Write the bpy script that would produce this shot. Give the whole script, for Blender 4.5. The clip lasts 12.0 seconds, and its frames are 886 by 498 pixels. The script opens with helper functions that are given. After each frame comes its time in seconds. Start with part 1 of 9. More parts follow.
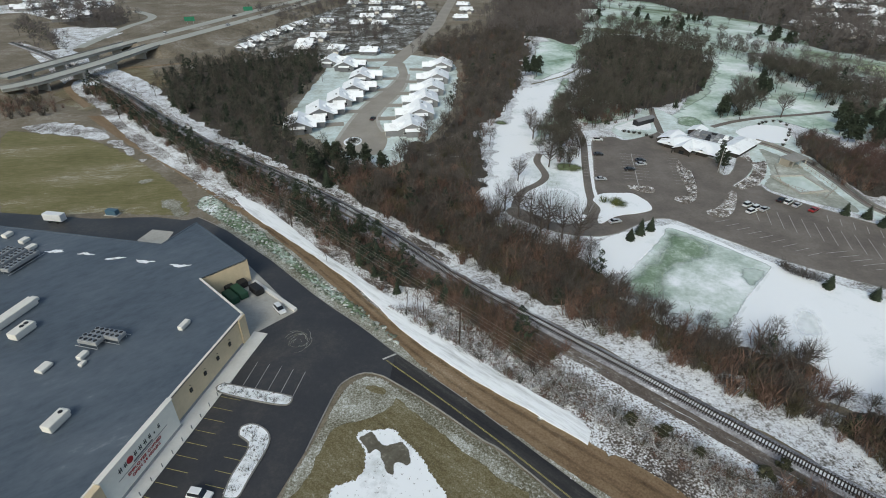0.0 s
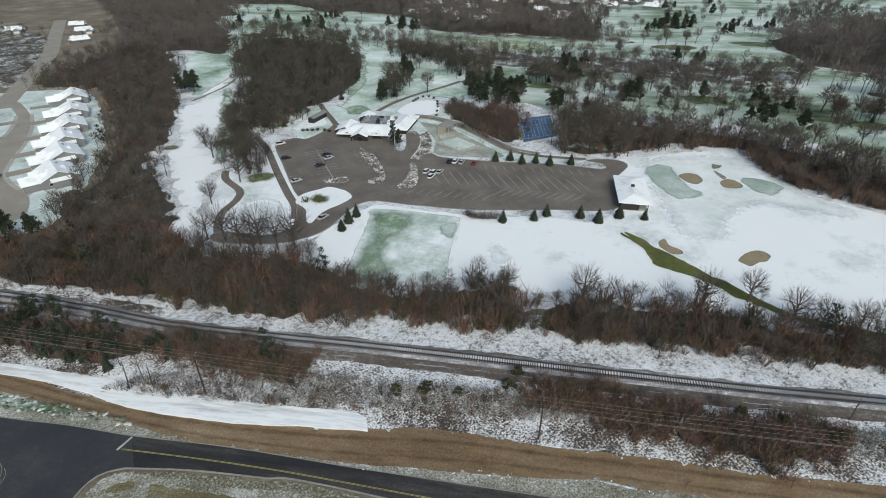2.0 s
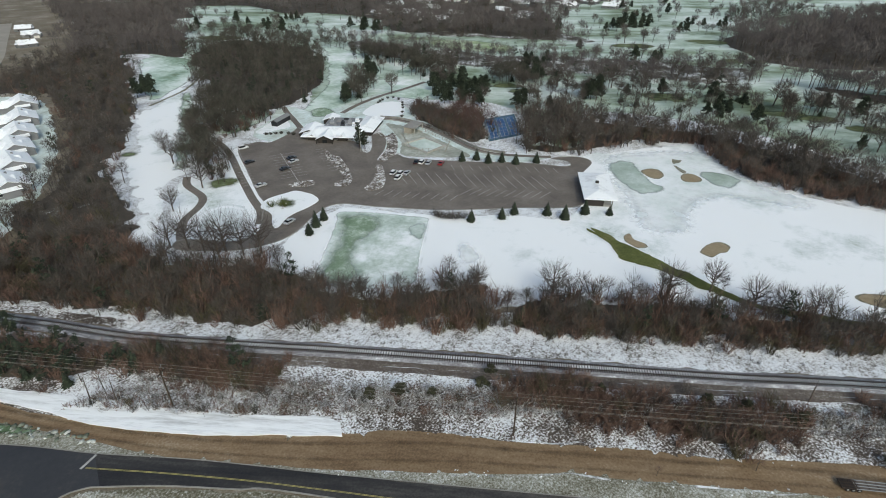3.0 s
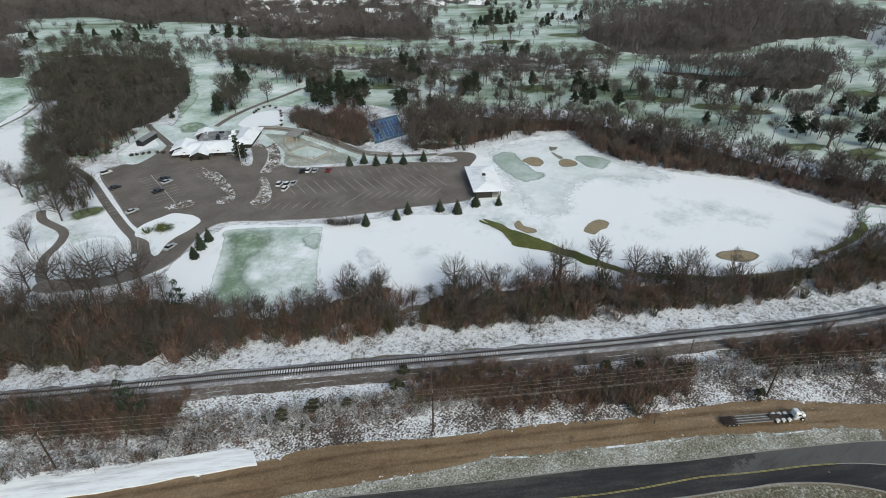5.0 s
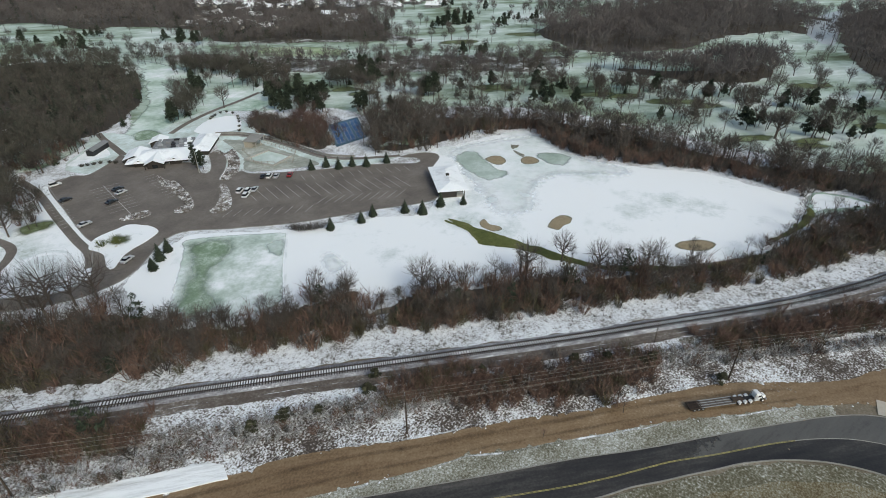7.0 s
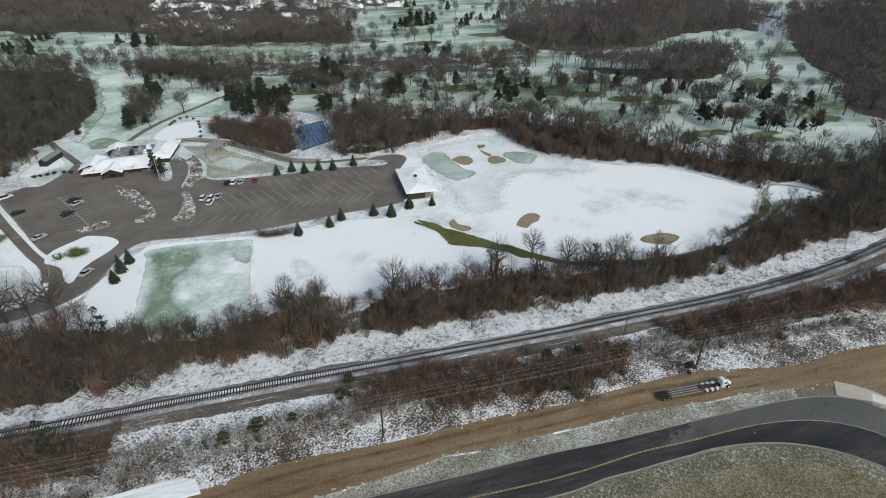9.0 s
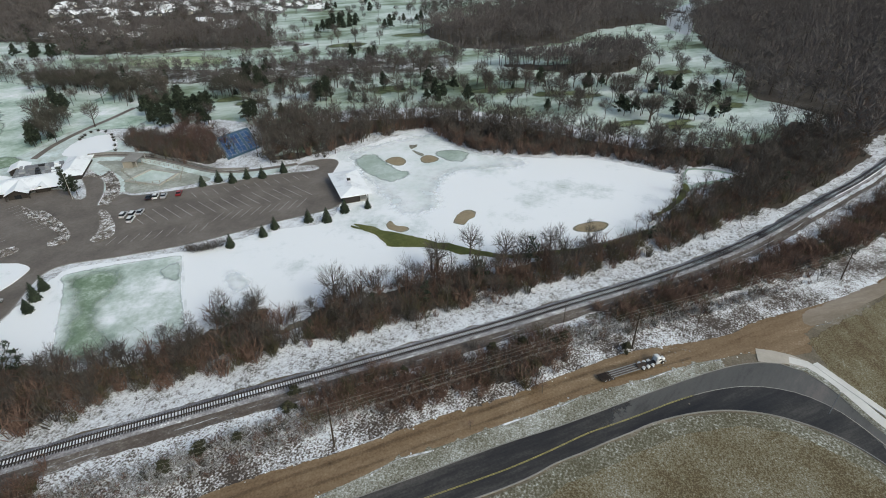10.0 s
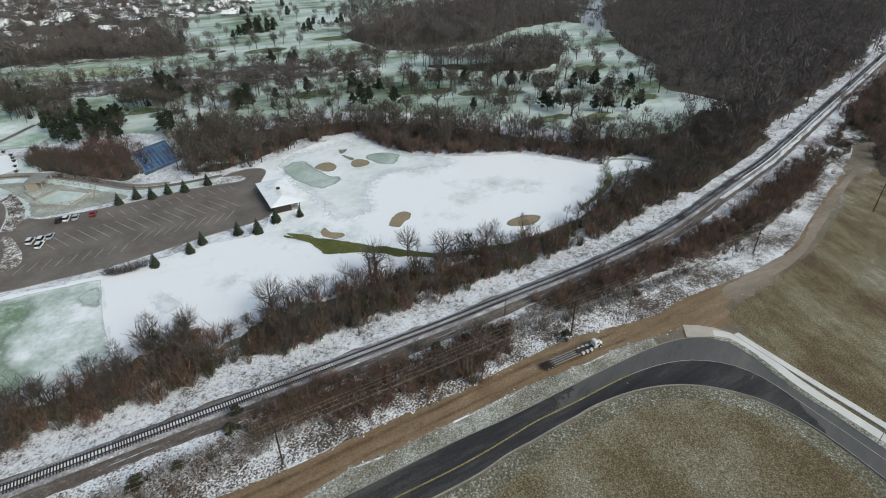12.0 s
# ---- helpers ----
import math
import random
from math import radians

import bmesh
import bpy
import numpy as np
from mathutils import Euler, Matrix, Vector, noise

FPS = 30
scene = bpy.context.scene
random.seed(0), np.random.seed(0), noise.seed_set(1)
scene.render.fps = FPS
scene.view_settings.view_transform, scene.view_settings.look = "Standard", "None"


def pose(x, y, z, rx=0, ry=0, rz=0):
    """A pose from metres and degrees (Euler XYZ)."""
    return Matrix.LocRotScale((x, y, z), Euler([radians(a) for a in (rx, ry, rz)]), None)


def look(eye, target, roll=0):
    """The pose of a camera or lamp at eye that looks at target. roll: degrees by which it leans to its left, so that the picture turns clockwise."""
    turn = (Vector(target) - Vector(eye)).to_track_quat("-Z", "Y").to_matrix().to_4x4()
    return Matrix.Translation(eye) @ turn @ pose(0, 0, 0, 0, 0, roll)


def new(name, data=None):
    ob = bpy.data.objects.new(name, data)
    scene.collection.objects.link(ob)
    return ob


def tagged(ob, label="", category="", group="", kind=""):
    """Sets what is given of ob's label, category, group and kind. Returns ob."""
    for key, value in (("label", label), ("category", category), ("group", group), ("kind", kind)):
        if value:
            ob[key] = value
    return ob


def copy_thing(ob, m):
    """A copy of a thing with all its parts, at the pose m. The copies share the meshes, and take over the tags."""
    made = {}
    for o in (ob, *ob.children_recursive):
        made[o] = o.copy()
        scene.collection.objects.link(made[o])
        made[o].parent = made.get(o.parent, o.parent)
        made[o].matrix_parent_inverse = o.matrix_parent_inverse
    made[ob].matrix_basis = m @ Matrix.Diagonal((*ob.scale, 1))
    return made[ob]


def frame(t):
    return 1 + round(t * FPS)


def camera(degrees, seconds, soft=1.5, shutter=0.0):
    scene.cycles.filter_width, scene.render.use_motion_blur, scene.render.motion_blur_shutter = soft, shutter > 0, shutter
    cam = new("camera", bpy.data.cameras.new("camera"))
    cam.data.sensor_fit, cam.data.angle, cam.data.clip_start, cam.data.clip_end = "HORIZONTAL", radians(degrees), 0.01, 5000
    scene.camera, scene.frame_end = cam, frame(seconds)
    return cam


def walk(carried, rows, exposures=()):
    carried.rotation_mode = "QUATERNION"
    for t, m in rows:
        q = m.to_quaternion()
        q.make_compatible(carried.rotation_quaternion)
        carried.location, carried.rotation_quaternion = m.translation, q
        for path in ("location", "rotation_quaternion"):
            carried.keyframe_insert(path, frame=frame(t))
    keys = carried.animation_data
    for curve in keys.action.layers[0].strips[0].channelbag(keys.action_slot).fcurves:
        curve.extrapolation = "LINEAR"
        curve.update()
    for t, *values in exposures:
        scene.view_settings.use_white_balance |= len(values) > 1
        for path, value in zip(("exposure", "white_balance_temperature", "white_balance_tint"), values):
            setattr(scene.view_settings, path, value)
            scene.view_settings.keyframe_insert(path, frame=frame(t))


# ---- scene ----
# The camera hangs over the roadside and turns slowly to its right.
cam = camera(79.0, 12.0, soft=0.95)
PATH = [
    (0, pose(0, 0, 90, 57.82, 0, -0.00) @ pose(0, 0, 0, 0, 0, 0.11)),
    (0.5, pose(0, 0, 90, 57.88, 0, -5.82) @ pose(0, 0, 0, 0, 0, 0.13)),
    (1, pose(0, 0, 90, 57.93, 0, -16.56) @ pose(0, 0, 0, 0, 0, 0.07)),
    (1.5, pose(0, 0, 90, 58.01, 0, -27.37) @ pose(0, 0, 0, 0, 0, 0.06)),
    (2, pose(0, 0, 90, 58.16, 0, -34.33) @ pose(0, 0, 0, 0, 0, -0.08)),
    (2.5, pose(0, 0, 90, 58.21, 0, -36.59) @ pose(0, 0, 0, 0, 0, -0.05)),
    (2.7, pose(0, 0, 90, 58.22, 0, -37.28) @ pose(0, 0, 0, 0, 0, 0.04)),
    (4.3, pose(0, 0, 90, 58.29, 0, -44.50) @ pose(0, 0, 0, 0, 0, 0.17)),
    (4.5, pose(0, 0, 90, 58.34, 0, -46.62) @ pose(0, 0, 0, 0, 0, 0.14)),
    (5, pose(0, 0, 90, 58.40, 0, -50.84) @ pose(0, 0, 0, 0, 0, 0.04)),
    (5.5, pose(0, 0, 90, 58.43, 0, -52.17) @ pose(0, 0, 0, 0, 0, 0.01)),
    (6, pose(0, 0, 90, 58.43, 0, -53.09) @ pose(0, 0, 0, 0, 0, -0.01)),
    (6.5, pose(0, 0, 90, 58.41, 0, -53.83) @ pose(0, 0, 0, 0, 0, -0.03)),
    (7, pose(0, 0, 90, 58.46, 0, -55.01) @ pose(0, 0, 0, 0, 0, -0.08)),
    (9, pose(0, 0, 90, 58.57, 0, -58.72) @ pose(0, 0, 0, 0, 0, -0.07)),
    (9.5, pose(0, 0, 90, 58.59, 0, -61.59) @ pose(0, 0, 0, 0, 0, -0.06)),
    (10, pose(0, 0, 90, 58.59, 0, -66.31) @ pose(0, 0, 0, 0, 0, -0.09)),
    (10.5, pose(0, 0, 90, 58.62, 0, -70.88) @ pose(0, 0, 0, 0, 0, -0.06)),
    (11, pose(0, 0, 90, 58.67, 0, -73.03) @ pose(0, 0, 0, 0, 0, -0.12)),
    (11.5, pose(0, 0, 90, 58.68, 0, -73.67) @ pose(0, 0, 0, 0, 0, -0.16)),
    (12, pose(0, 0, 90, 58.72, 0, -74.09) @ pose(0, 0, 0, 0, 0, -0.18)),
]
walk(cam, PATH, exposures=[(0, 0.17, 6320, 0), (12, 0.17, 6370, 1)])

# ---- light: a bright overcast winter day ----
world = bpy.data.worlds.new("overcast_sky")
scene.world = world
world.use_nodes = True
wn = world.node_tree
sky = wn.nodes.new("ShaderNodeTexSky")
sky.sky_type = "NISHITA"
sky.sun_disc = False
sky.sun_elevation, sky.sun_rotation = radians(38), radians(200)
sky.air_density, sky.dust_density, sky.ozone_density = 1.0, 4.0, 1.0
bg = wn.nodes["Background"]
wn.links.new(sky.outputs[0], bg.inputs[0])
bg.inputs[1].default_value = 0.12
sun = new("sun", bpy.data.lights.new("sun", "SUN"))
sun.data.energy, sun.data.angle, sun.data.color = 1.0, radians(25), (1.0, 0.96, 0.9)
sun.matrix_world = look((0, 0, 300), (300 * math.sin(radians(20)), 300 * math.cos(radians(20)), 300 - 300 * math.tan(radians(38))))

# ---- materials ----
def surf(name, stops, wide=12.0, fine=0.6, share=0.5, rough=0.9, bump=0.3, depth=0.1, metal=0.0, island=0.0, spec=0.3, stretch=None, grit=0.0, grain=0.45, frayed=False, soft=(0.93, 0.975), tearing=0.35):
    """Base colour from two scales of noise laid out in metres, run through colour stops."""
    m = bpy.data.materials.new(name)
    m.use_nodes = True
    nt = m.node_tree
    bs = nt.nodes["Principled BSDF"]
    N, L = nt.nodes.new, nt.links.new
    geo = N("ShaderNodeNewGeometry")
    src = geo.outputs["Position"]
    if stretch:
        for k in ("Rotation", "Scale"):
            mp = N("ShaderNodeMapping")
            mp.inputs[k].default_value = (0, 0, radians(stretch[0])) if k == "Rotation" else (1 / stretch[1], 1, 1)
            L(src, mp.inputs[0])
            src = mp.outputs[0]
    big, small = N("ShaderNodeTexNoise"), N("ShaderNodeTexNoise")
    for n, s, d in ((big, wide, 5.0), (small, fine * 1.6, 7.0)):
        n.inputs["Scale"].default_value = 1.0 / s
        n.inputs["Detail"].default_value = d
        n.inputs["Roughness"].default_value = 0.6 if n is big else 0.72
        L(src, n.inputs["Vector"])
    mix = N("ShaderNodeMix")
    mix.inputs["Factor"].default_value = share
    L(big.outputs["Fac"], mix.inputs["A"])
    L(small.outputs["Fac"], mix.inputs["B"])
    fac = mix.outputs["Result"]
    if grit:
        speck = N("ShaderNodeTexNoise")
        speck.inputs["Scale"].default_value = 1.0 / grain
        speck.inputs["Detail"].default_value = 2.0
        L(geo.outputs["Position"], speck.inputs["Vector"])
        more = N("ShaderNodeMath")
        more.operation = "MULTIPLY_ADD"
        L(speck.outputs["Fac"], more.inputs[0])
        more.inputs[1].default_value = grit
        less = N("ShaderNodeMath")
        less.operation = "SUBTRACT"
        L(fac, less.inputs[0])
        less.inputs[1].default_value = grit / 2
        L(less.outputs[0], more.inputs[2])
        fac = more.outputs[0]
    if island:
        add = N("ShaderNodeMath")
        add.operation = "MULTIPLY_ADD"
        L(geo.outputs["Random Per Island"], add.inputs[0])
        add.inputs[1].default_value = island
        sub = N("ShaderNodeMath")
        sub.operation = "SUBTRACT"
        L(fac, sub.inputs[0])
        sub.inputs[1].default_value = island / 2
        L(sub.outputs[0], add.inputs[2])
        fac = add.outputs[0]
    ramp = N("ShaderNodeValToRGB")
    while len(ramp.color_ramp.elements) < len(stops):
        ramp.color_ramp.elements.new(0.5)
    for e, (p, c) in zip(ramp.color_ramp.elements, stops):
        e.position, e.color = p, (*c, 1)
    L(fac, ramp.inputs[0])
    L(ramp.outputs[0], bs.inputs["Base Color"])
    if frayed:
        at = N("ShaderNodeAttribute")
        at.attribute_name = "fade"
        tear = N("ShaderNodeTexNoise")
        tear.inputs["Scale"].default_value = tearing
        tear.inputs["Detail"].default_value = 8.0
        tear.inputs["Roughness"].default_value = 0.7
        L(geo.outputs["Position"], tear.inputs["Vector"])
        sum_up = N("ShaderNodeMath")
        sum_up.operation = "MULTIPLY_ADD"
        L(tear.outputs["Fac"], sum_up.inputs[0])
        sum_up.inputs[1].default_value = 0.9
        L(at.outputs["Fac"], sum_up.inputs[2])
        edge = N("ShaderNodeMapRange")
        edge.interpolation_type = "SMOOTHSTEP"
        edge.inputs["From Min"].default_value, edge.inputs["From Max"].default_value = soft
        edge.inputs["To Min"].default_value, edge.inputs["To Max"].default_value = 1.0, 0.0
        L(sum_up.outputs[0], edge.inputs["Value"])
        L(edge.outputs["Result"], bs.inputs["Alpha"])
    bs.inputs["Roughness"].default_value, bs.inputs["Metallic"].default_value = rough, metal
    bs.inputs["Specular IOR Level"].default_value = spec
    if bump:
        b = N("ShaderNodeBump")
        b.inputs["Strength"].default_value, b.inputs["Distance"].default_value = bump, depth
        L(small.outputs["Fac"], b.inputs["Height"])
        L(b.outputs[0], bs.inputs["Normal"])
    return m


def plain(name, c, rough=0.6, metal=0.0, var=0.12, wide=3.0, fine=0.2, spec=0.4):
    lo, hi = [max(0.0, v * (1 - var)) for v in c], [min(0.95, v * (1 + var)) for v in c]
    return surf(name, [(0.35, lo), (0.65, hi)], wide, fine, 0.4, rough, 0.15, 0.02, metal, spec=spec)


SNOW = (0.86, 0.885, 0.915)
m_ground = surf("winter_scrub", [(0.36, (0.11, 0.092, 0.064)), (0.50, (0.18, 0.152, 0.112)), (0.60, (0.25, 0.225, 0.185)), (0.70, (0.5, 0.5, 0.49))], 26, 1.6, 0.4, bump=0.6, depth=0.3, grit=0.3)
m_litter = surf("leaf_litter", [(0.34, (0.046, 0.039, 0.032)), (0.52, (0.075, 0.063, 0.051)), (0.62, (0.10, 0.09, 0.072)), (0.68, (0.5, 0.51, 0.52))], 14, 1.2, 0.5, bump=0.6, depth=0.3, grit=0.3, frayed=True)
m_snow = surf("snow_fairway", [(0.30, (0.30, 0.36, 0.30)), (0.38, (0.66, 0.71, 0.72)), (0.47, SNOW), (0.8, (0.86, 0.88, 0.9))], 26, 1.4, 0.22, rough=0.7, bump=0.25, depth=0.12, grit=0.1, frayed=True)
m_snow_rough = surf("snow_over_grass", [(0.36, (0.12, 0.105, 0.08)), (0.44, (0.34, 0.33, 0.31)), (0.52, (0.72, 0.74, 0.77)), (0.6, SNOW)], 8, 0.8, 0.55, rough=0.8, bump=0.8, depth=0.35, grit=0.4, frayed=True)
m_snow_pile = surf("packed_snow", [(0.32, (0.40, 0.41, 0.41)), (0.42, (0.64, 0.66, 0.68)), (0.52, SNOW), (0.8, (0.9, 0.92, 0.94))], 7, 0.6, 0.6, rough=0.75, bump=0.5, depth=0.2, stretch=(43, 9), frayed=True)
m_green_snow = surf("thin_snow_on_green_turf", [(0.34, (0.05, 0.085, 0.035)), (0.45, (0.15, 0.21, 0.13)), (0.53, (0.42, 0.50, 0.45)), (0.62, SNOW)], 16, 1.2, 0.3, rough=0.85, bump=0.3, grit=0.2, frayed=True, soft=(0.55, 1.25))
m_golf = surf("golf_ground", [(0.35, (0.085, 0.10, 0.05)), (0.42, (0.20, 0.26, 0.18)), (0.50, (0.40, 0.49, 0.43)), (0.585, (0.61, 0.68, 0.655)), (0.72, SNOW)], 42, 4, 0.28, rough=0.85, bump=0.3, stretch=(43, 2.2), grit=0.14, frayed=True)
m_field = surf("thin_snow_on_sports_turf", [(0.34, (0.27, 0.345, 0.295)), (0.46, (0.49, 0.57, 0.53)), (0.55, (0.72, 0.77, 0.775)), (0.62, SNOW)], 13, 1.2, 0.3, bump=0.2, frayed=True, soft=(0.7, 1.1))
m_lawn = surf("dormant_grass", [(0.34, (0.10, 0.095, 0.038)), (0.5, (0.165, 0.15, 0.066)), (0.58, (0.22, 0.19, 0.11)), (0.66, (0.44, 0.43, 0.37))], 22, 0.9, 0.42, bump=0.5, depth=0.12, stretch=(-8, 3), grit=0.35, frayed=True)
m_frost = surf("frosted_grass", [(0.32, (0.075, 0.07, 0.04)), (0.46, (0.13, 0.12, 0.08)), (0.56, (0.24, 0.235, 0.19)), (0.68, (0.55, 0.56, 0.54))], 11, 0.4, 0.6, bump=0.7, depth=0.15, grit=0.55, frayed=True)
m_creek = surf("creek_grass", [(0.34, (0.06, 0.075, 0.02)), (0.55, (0.11, 0.12, 0.035)), (0.66, (0.16, 0.15, 0.08)), (0.75, (0.5, 0.52, 0.48))], 9, 0.8, 0.4, bump=0.4, grit=0.35, frayed=True)
m_mud = surf("damp_dark_dirt", [(0.34, (0.095, 0.061, 0.034)), (0.52, (0.145, 0.097, 0.055)), (0.68, (0.20, 0.142, 0.085))], 6, 0.7, 0.5, rough=0.55, bump=0.5, depth=0.08, stretch=(43, 5), grit=0.3, frayed=True, soft=(0.55, 1.35), tearing=0.12)
m_dirt = surf("wet_sandy_dirt", [(0.30, (0.112, 0.072, 0.040)), (0.44, (0.180, 0.122, 0.070)), (0.56, (0.235, 0.168, 0.102)), (0.70, (0.34, 0.275, 0.195))], 8, 0.9, 0.45, rough=0.75, bump=0.6, depth=0.12, stretch=(43, 5), grit=0.35, frayed=True)
m_sand = surf("bunker_sand", [(0.35, (0.235, 0.185, 0.115)), (0.65, (0.34, 0.28, 0.19))], 4, 0.5, 0.5, bump=0.3, grit=0.2, frayed=True)
m_asphalt = surf("wet_dark_asphalt", [(0.33, (0.030, 0.031, 0.035)), (0.50, (0.044, 0.044, 0.047)), (0.60, (0.066, 0.062, 0.059)), (0.72, (0.11, 0.105, 0.10))], 15, 0.8, 0.35, rough=0.5, bump=0.15, depth=0.02, spec=0.4, grit=0.12)
m_road = surf("wet_dark_asphalt_road", [(0.38, (0.018, 0.018, 0.020)), (0.5, (0.040, 0.038, 0.037)), (0.58, (0.072, 0.068, 0.063)), (0.68, (0.12, 0.112, 0.104))], 8, 0.8, 0.35, rough=0.55, bump=0.15, depth=0.02, stretch=(43, 7), grit=0.15)
m_lot = surf("brown_grey_asphalt", [(0.34, (0.108, 0.094, 0.083)), (0.5, (0.154, 0.135, 0.119)), (0.66, (0.21, 0.188, 0.168))], 12, 0.8, 0.35, rough=0.8, bump=0.15, depth=0.02, grit=0.2)
m_street = surf("residential_asphalt", [(0.32, (0.25, 0.228, 0.195)), (0.68, (0.35, 0.325, 0.285))], 12, 0.8, 0.35, rough=0.85, bump=0.1)
m_highway = surf("pale_highway_concrete", [(0.32, (0.31, 0.315, 0.285)), (0.68, (0.43, 0.43, 0.395))], 14, 1.0, 0.35, rough=0.85, bump=0.1, stretch=(-70, 5))
m_concrete = surf("concrete", [(0.32, (0.32, 0.31, 0.28)), (0.68, (0.47, 0.46, 0.43))], 5, 0.5, 0.4, rough=0.85, bump=0.1)
m_kerb = surf("kerb_concrete", [(0.35, (0.19, 0.185, 0.17)), (0.65, (0.32, 0.31, 0.295))], 5, 0.5, 0.5, rough=0.9, bump=0.1)
m_white = plain("white_road_paint", (0.46, 0.455, 0.44), 0.8, var=0.3, wide=2, fine=0.3)
m_yellow = plain("yellow_road_paint", (0.40, 0.35, 0.13), 0.8, var=0.3, wide=2, fine=0.3)
# dark membrane, its base lifted towards blue for the sky it reflects
m_roof = surf("dark_roof_with_sky_sheen", [(0.36, (0.058, 0.073, 0.094)), (0.49, (0.084, 0.103, 0.128)), (0.62, (0.112, 0.132, 0.158)), (0.68, (0.17, 0.19, 0.215)), (0.74, (0.5, 0.52, 0.55))], 18, 1.1, 0.5, rough=0.5, bump=0.1, depth=0.03, stretch=(-40, 2.2))
m_tan = plain("tan_wall_panel", (0.63, 0.525, 0.36), 0.85, var=0.10, wide=6, fine=0.6)
m_cream = plain("cream_wall_panel", (0.82, 0.81, 0.75), 0.85, var=0.07, wide=6, fine=0.6)
m_bark = surf("grey_brown_bark", [(0.3, (0.055, 0.043, 0.035)), (0.7, (0.12, 0.10, 0.085))], 3, 0.4, 0.5, rough=0.95, bump=0.3)
m_twig = surf("bare_twigs", [(0.25, (0.042, 0.037, 0.032)), (0.5, (0.084, 0.074, 0.065)), (0.75, (0.155, 0.14, 0.126))], 11, 2.5, 0.4, rough=0.95, bump=0, island=0.35)
m_twig_red = surf("russet_twigs", [(0.25, (0.084, 0.053, 0.041)), (0.5, (0.155, 0.100, 0.078)), (0.75, (0.245, 0.166, 0.132))], 11, 2.5, 0.4, rough=0.95, bump=0, island=0.3)
m_twig_frost = surf("frosted_twigs", [(0.25, (0.11, 0.10, 0.09)), (0.5, (0.30, 0.295, 0.29)), (0.75, (0.62, 0.64, 0.66))], 7, 1.5, 0.4, rough=0.9, bump=0, island=0.4)
m_needle = surf("dark_conifer_needles", [(0.25, (0.016, 0.023, 0.015)), (0.5, (0.031, 0.042, 0.027)), (0.75, (0.056, 0.070, 0.044))], 6, 1.0, 0.4, rough=0.9, bump=0, island=0.4)
m_roof_snow = surf("snow_on_shingles", [(0.28, (0.25, 0.25, 0.26)), (0.36, (0.66, 0.68, 0.71)), (0.48, SNOW)], 6, 0.7, 0.35, rough=0.75, bump=0.3, depth=0.05, grit=0.12)
m_siding = plain("grey_siding", (0.20, 0.205, 0.215), 0.8)
m_siding_tan = plain("beige_siding", (0.32, 0.29, 0.24), 0.8)
m_wood = surf("weathered_pole_wood", [(0.3, (0.035, 0.026, 0.019)), (0.7, (0.075, 0.058, 0.044))], 2, 0.3, 0.5, bump=0.2)
m_steel = plain("galvanised_steel", (0.38, 0.40, 0.42), 0.5, 0.6)
m_rail = plain("rusty_rail_steel", (0.07, 0.055, 0.047), 0.45, 0.5)
m_tie = surf("creosoted_tie", [(0.3, (0.020, 0.019, 0.020)), (0.55, (0.042, 0.040, 0.041)), (0.70, (0.25, 0.25, 0.26))], 2.5, 0.5, 0.5, bump=0.2)
m_ballast = surf("grey_ballast_with_snow", [(0.34, (0.12, 0.115, 0.125)), (0.46, (0.205, 0.20, 0.215)), (0.57, (0.34, 0.34, 0.36)), (0.69, SNOW)], 5, 0.4, 0.55, bump=0.7, depth=0.1, stretch=(42, 3), grit=0.3, frayed=True)
m_glass = plain("dark_glass", (0.015, 0.018, 0.022), 0.1, var=0.2, spec=0.6)
m_rubber = plain("black_rubber", (0.015, 0.015, 0.016), 0.8)
m_unit = plain("off_white_metal_casing", (0.66, 0.645, 0.60), 0.6, var=0.08)
m_unit_grey = plain("grey_metal_casing", (0.33, 0.34, 0.35), 0.55, 0.2)
m_black = plain("black_metal", (0.018, 0.018, 0.02), 0.55)
m_green_bin = plain("green_painted_steel", (0.025, 0.075, 0.045), 0.55)
m_court = surf("blue_court_paint", [(0.33, (0.03, 0.075, 0.19)), (0.52, (0.045, 0.115, 0.26)), (0.66, (0.22, 0.29, 0.36))], 6, 0.8, 0.4, bump=0.1)
m_court_green = plain("blue_green_court_border", (0.06, 0.12, 0.17), 0.8)
m_puddle = surf("bare_dark_mud", [(0.35, (0.075, 0.068, 0.05)), (0.55, (0.13, 0.118, 0.09)), (0.68, (0.26, 0.25, 0.22))], 4, 0.4, 0.5, rough=0.7, frayed=True, soft=(0.8, 1.15), tearing=1.1)
m_rock = surf("riprap_stone", [(0.3, (0.10, 0.115, 0.085)), (0.5, (0.22, 0.24, 0.20)), (0.7, (0.50, 0.52, 0.50))], 5, 0.6, 0.5, bump=0.3, island=0.5)
PAINTS = {n: plain(n + "_car_paint", c, 0.3, 0.0, 0.03, spec=0.6) for n, c in dict(white=(0.68, 0.69, 0.70), red=(0.25, 0.02, 0.02), black=(0.015, 0.015, 0.017), silver=(0.40, 0.41, 0.43)).items()}
m_scrub = surf("snowy_brown_scrub", [(0.37, (0.062, 0.05, 0.042)), (0.44, (0.125, 0.105, 0.09)), (0.488, (0.36, 0.35, 0.345)), (0.562, (0.74, 0.76, 0.79)), (0.65, SNOW)], 17, 1.3, 0.42, rough=0.85, bump=0.9, depth=0.4, grit=0.55, frayed=True)
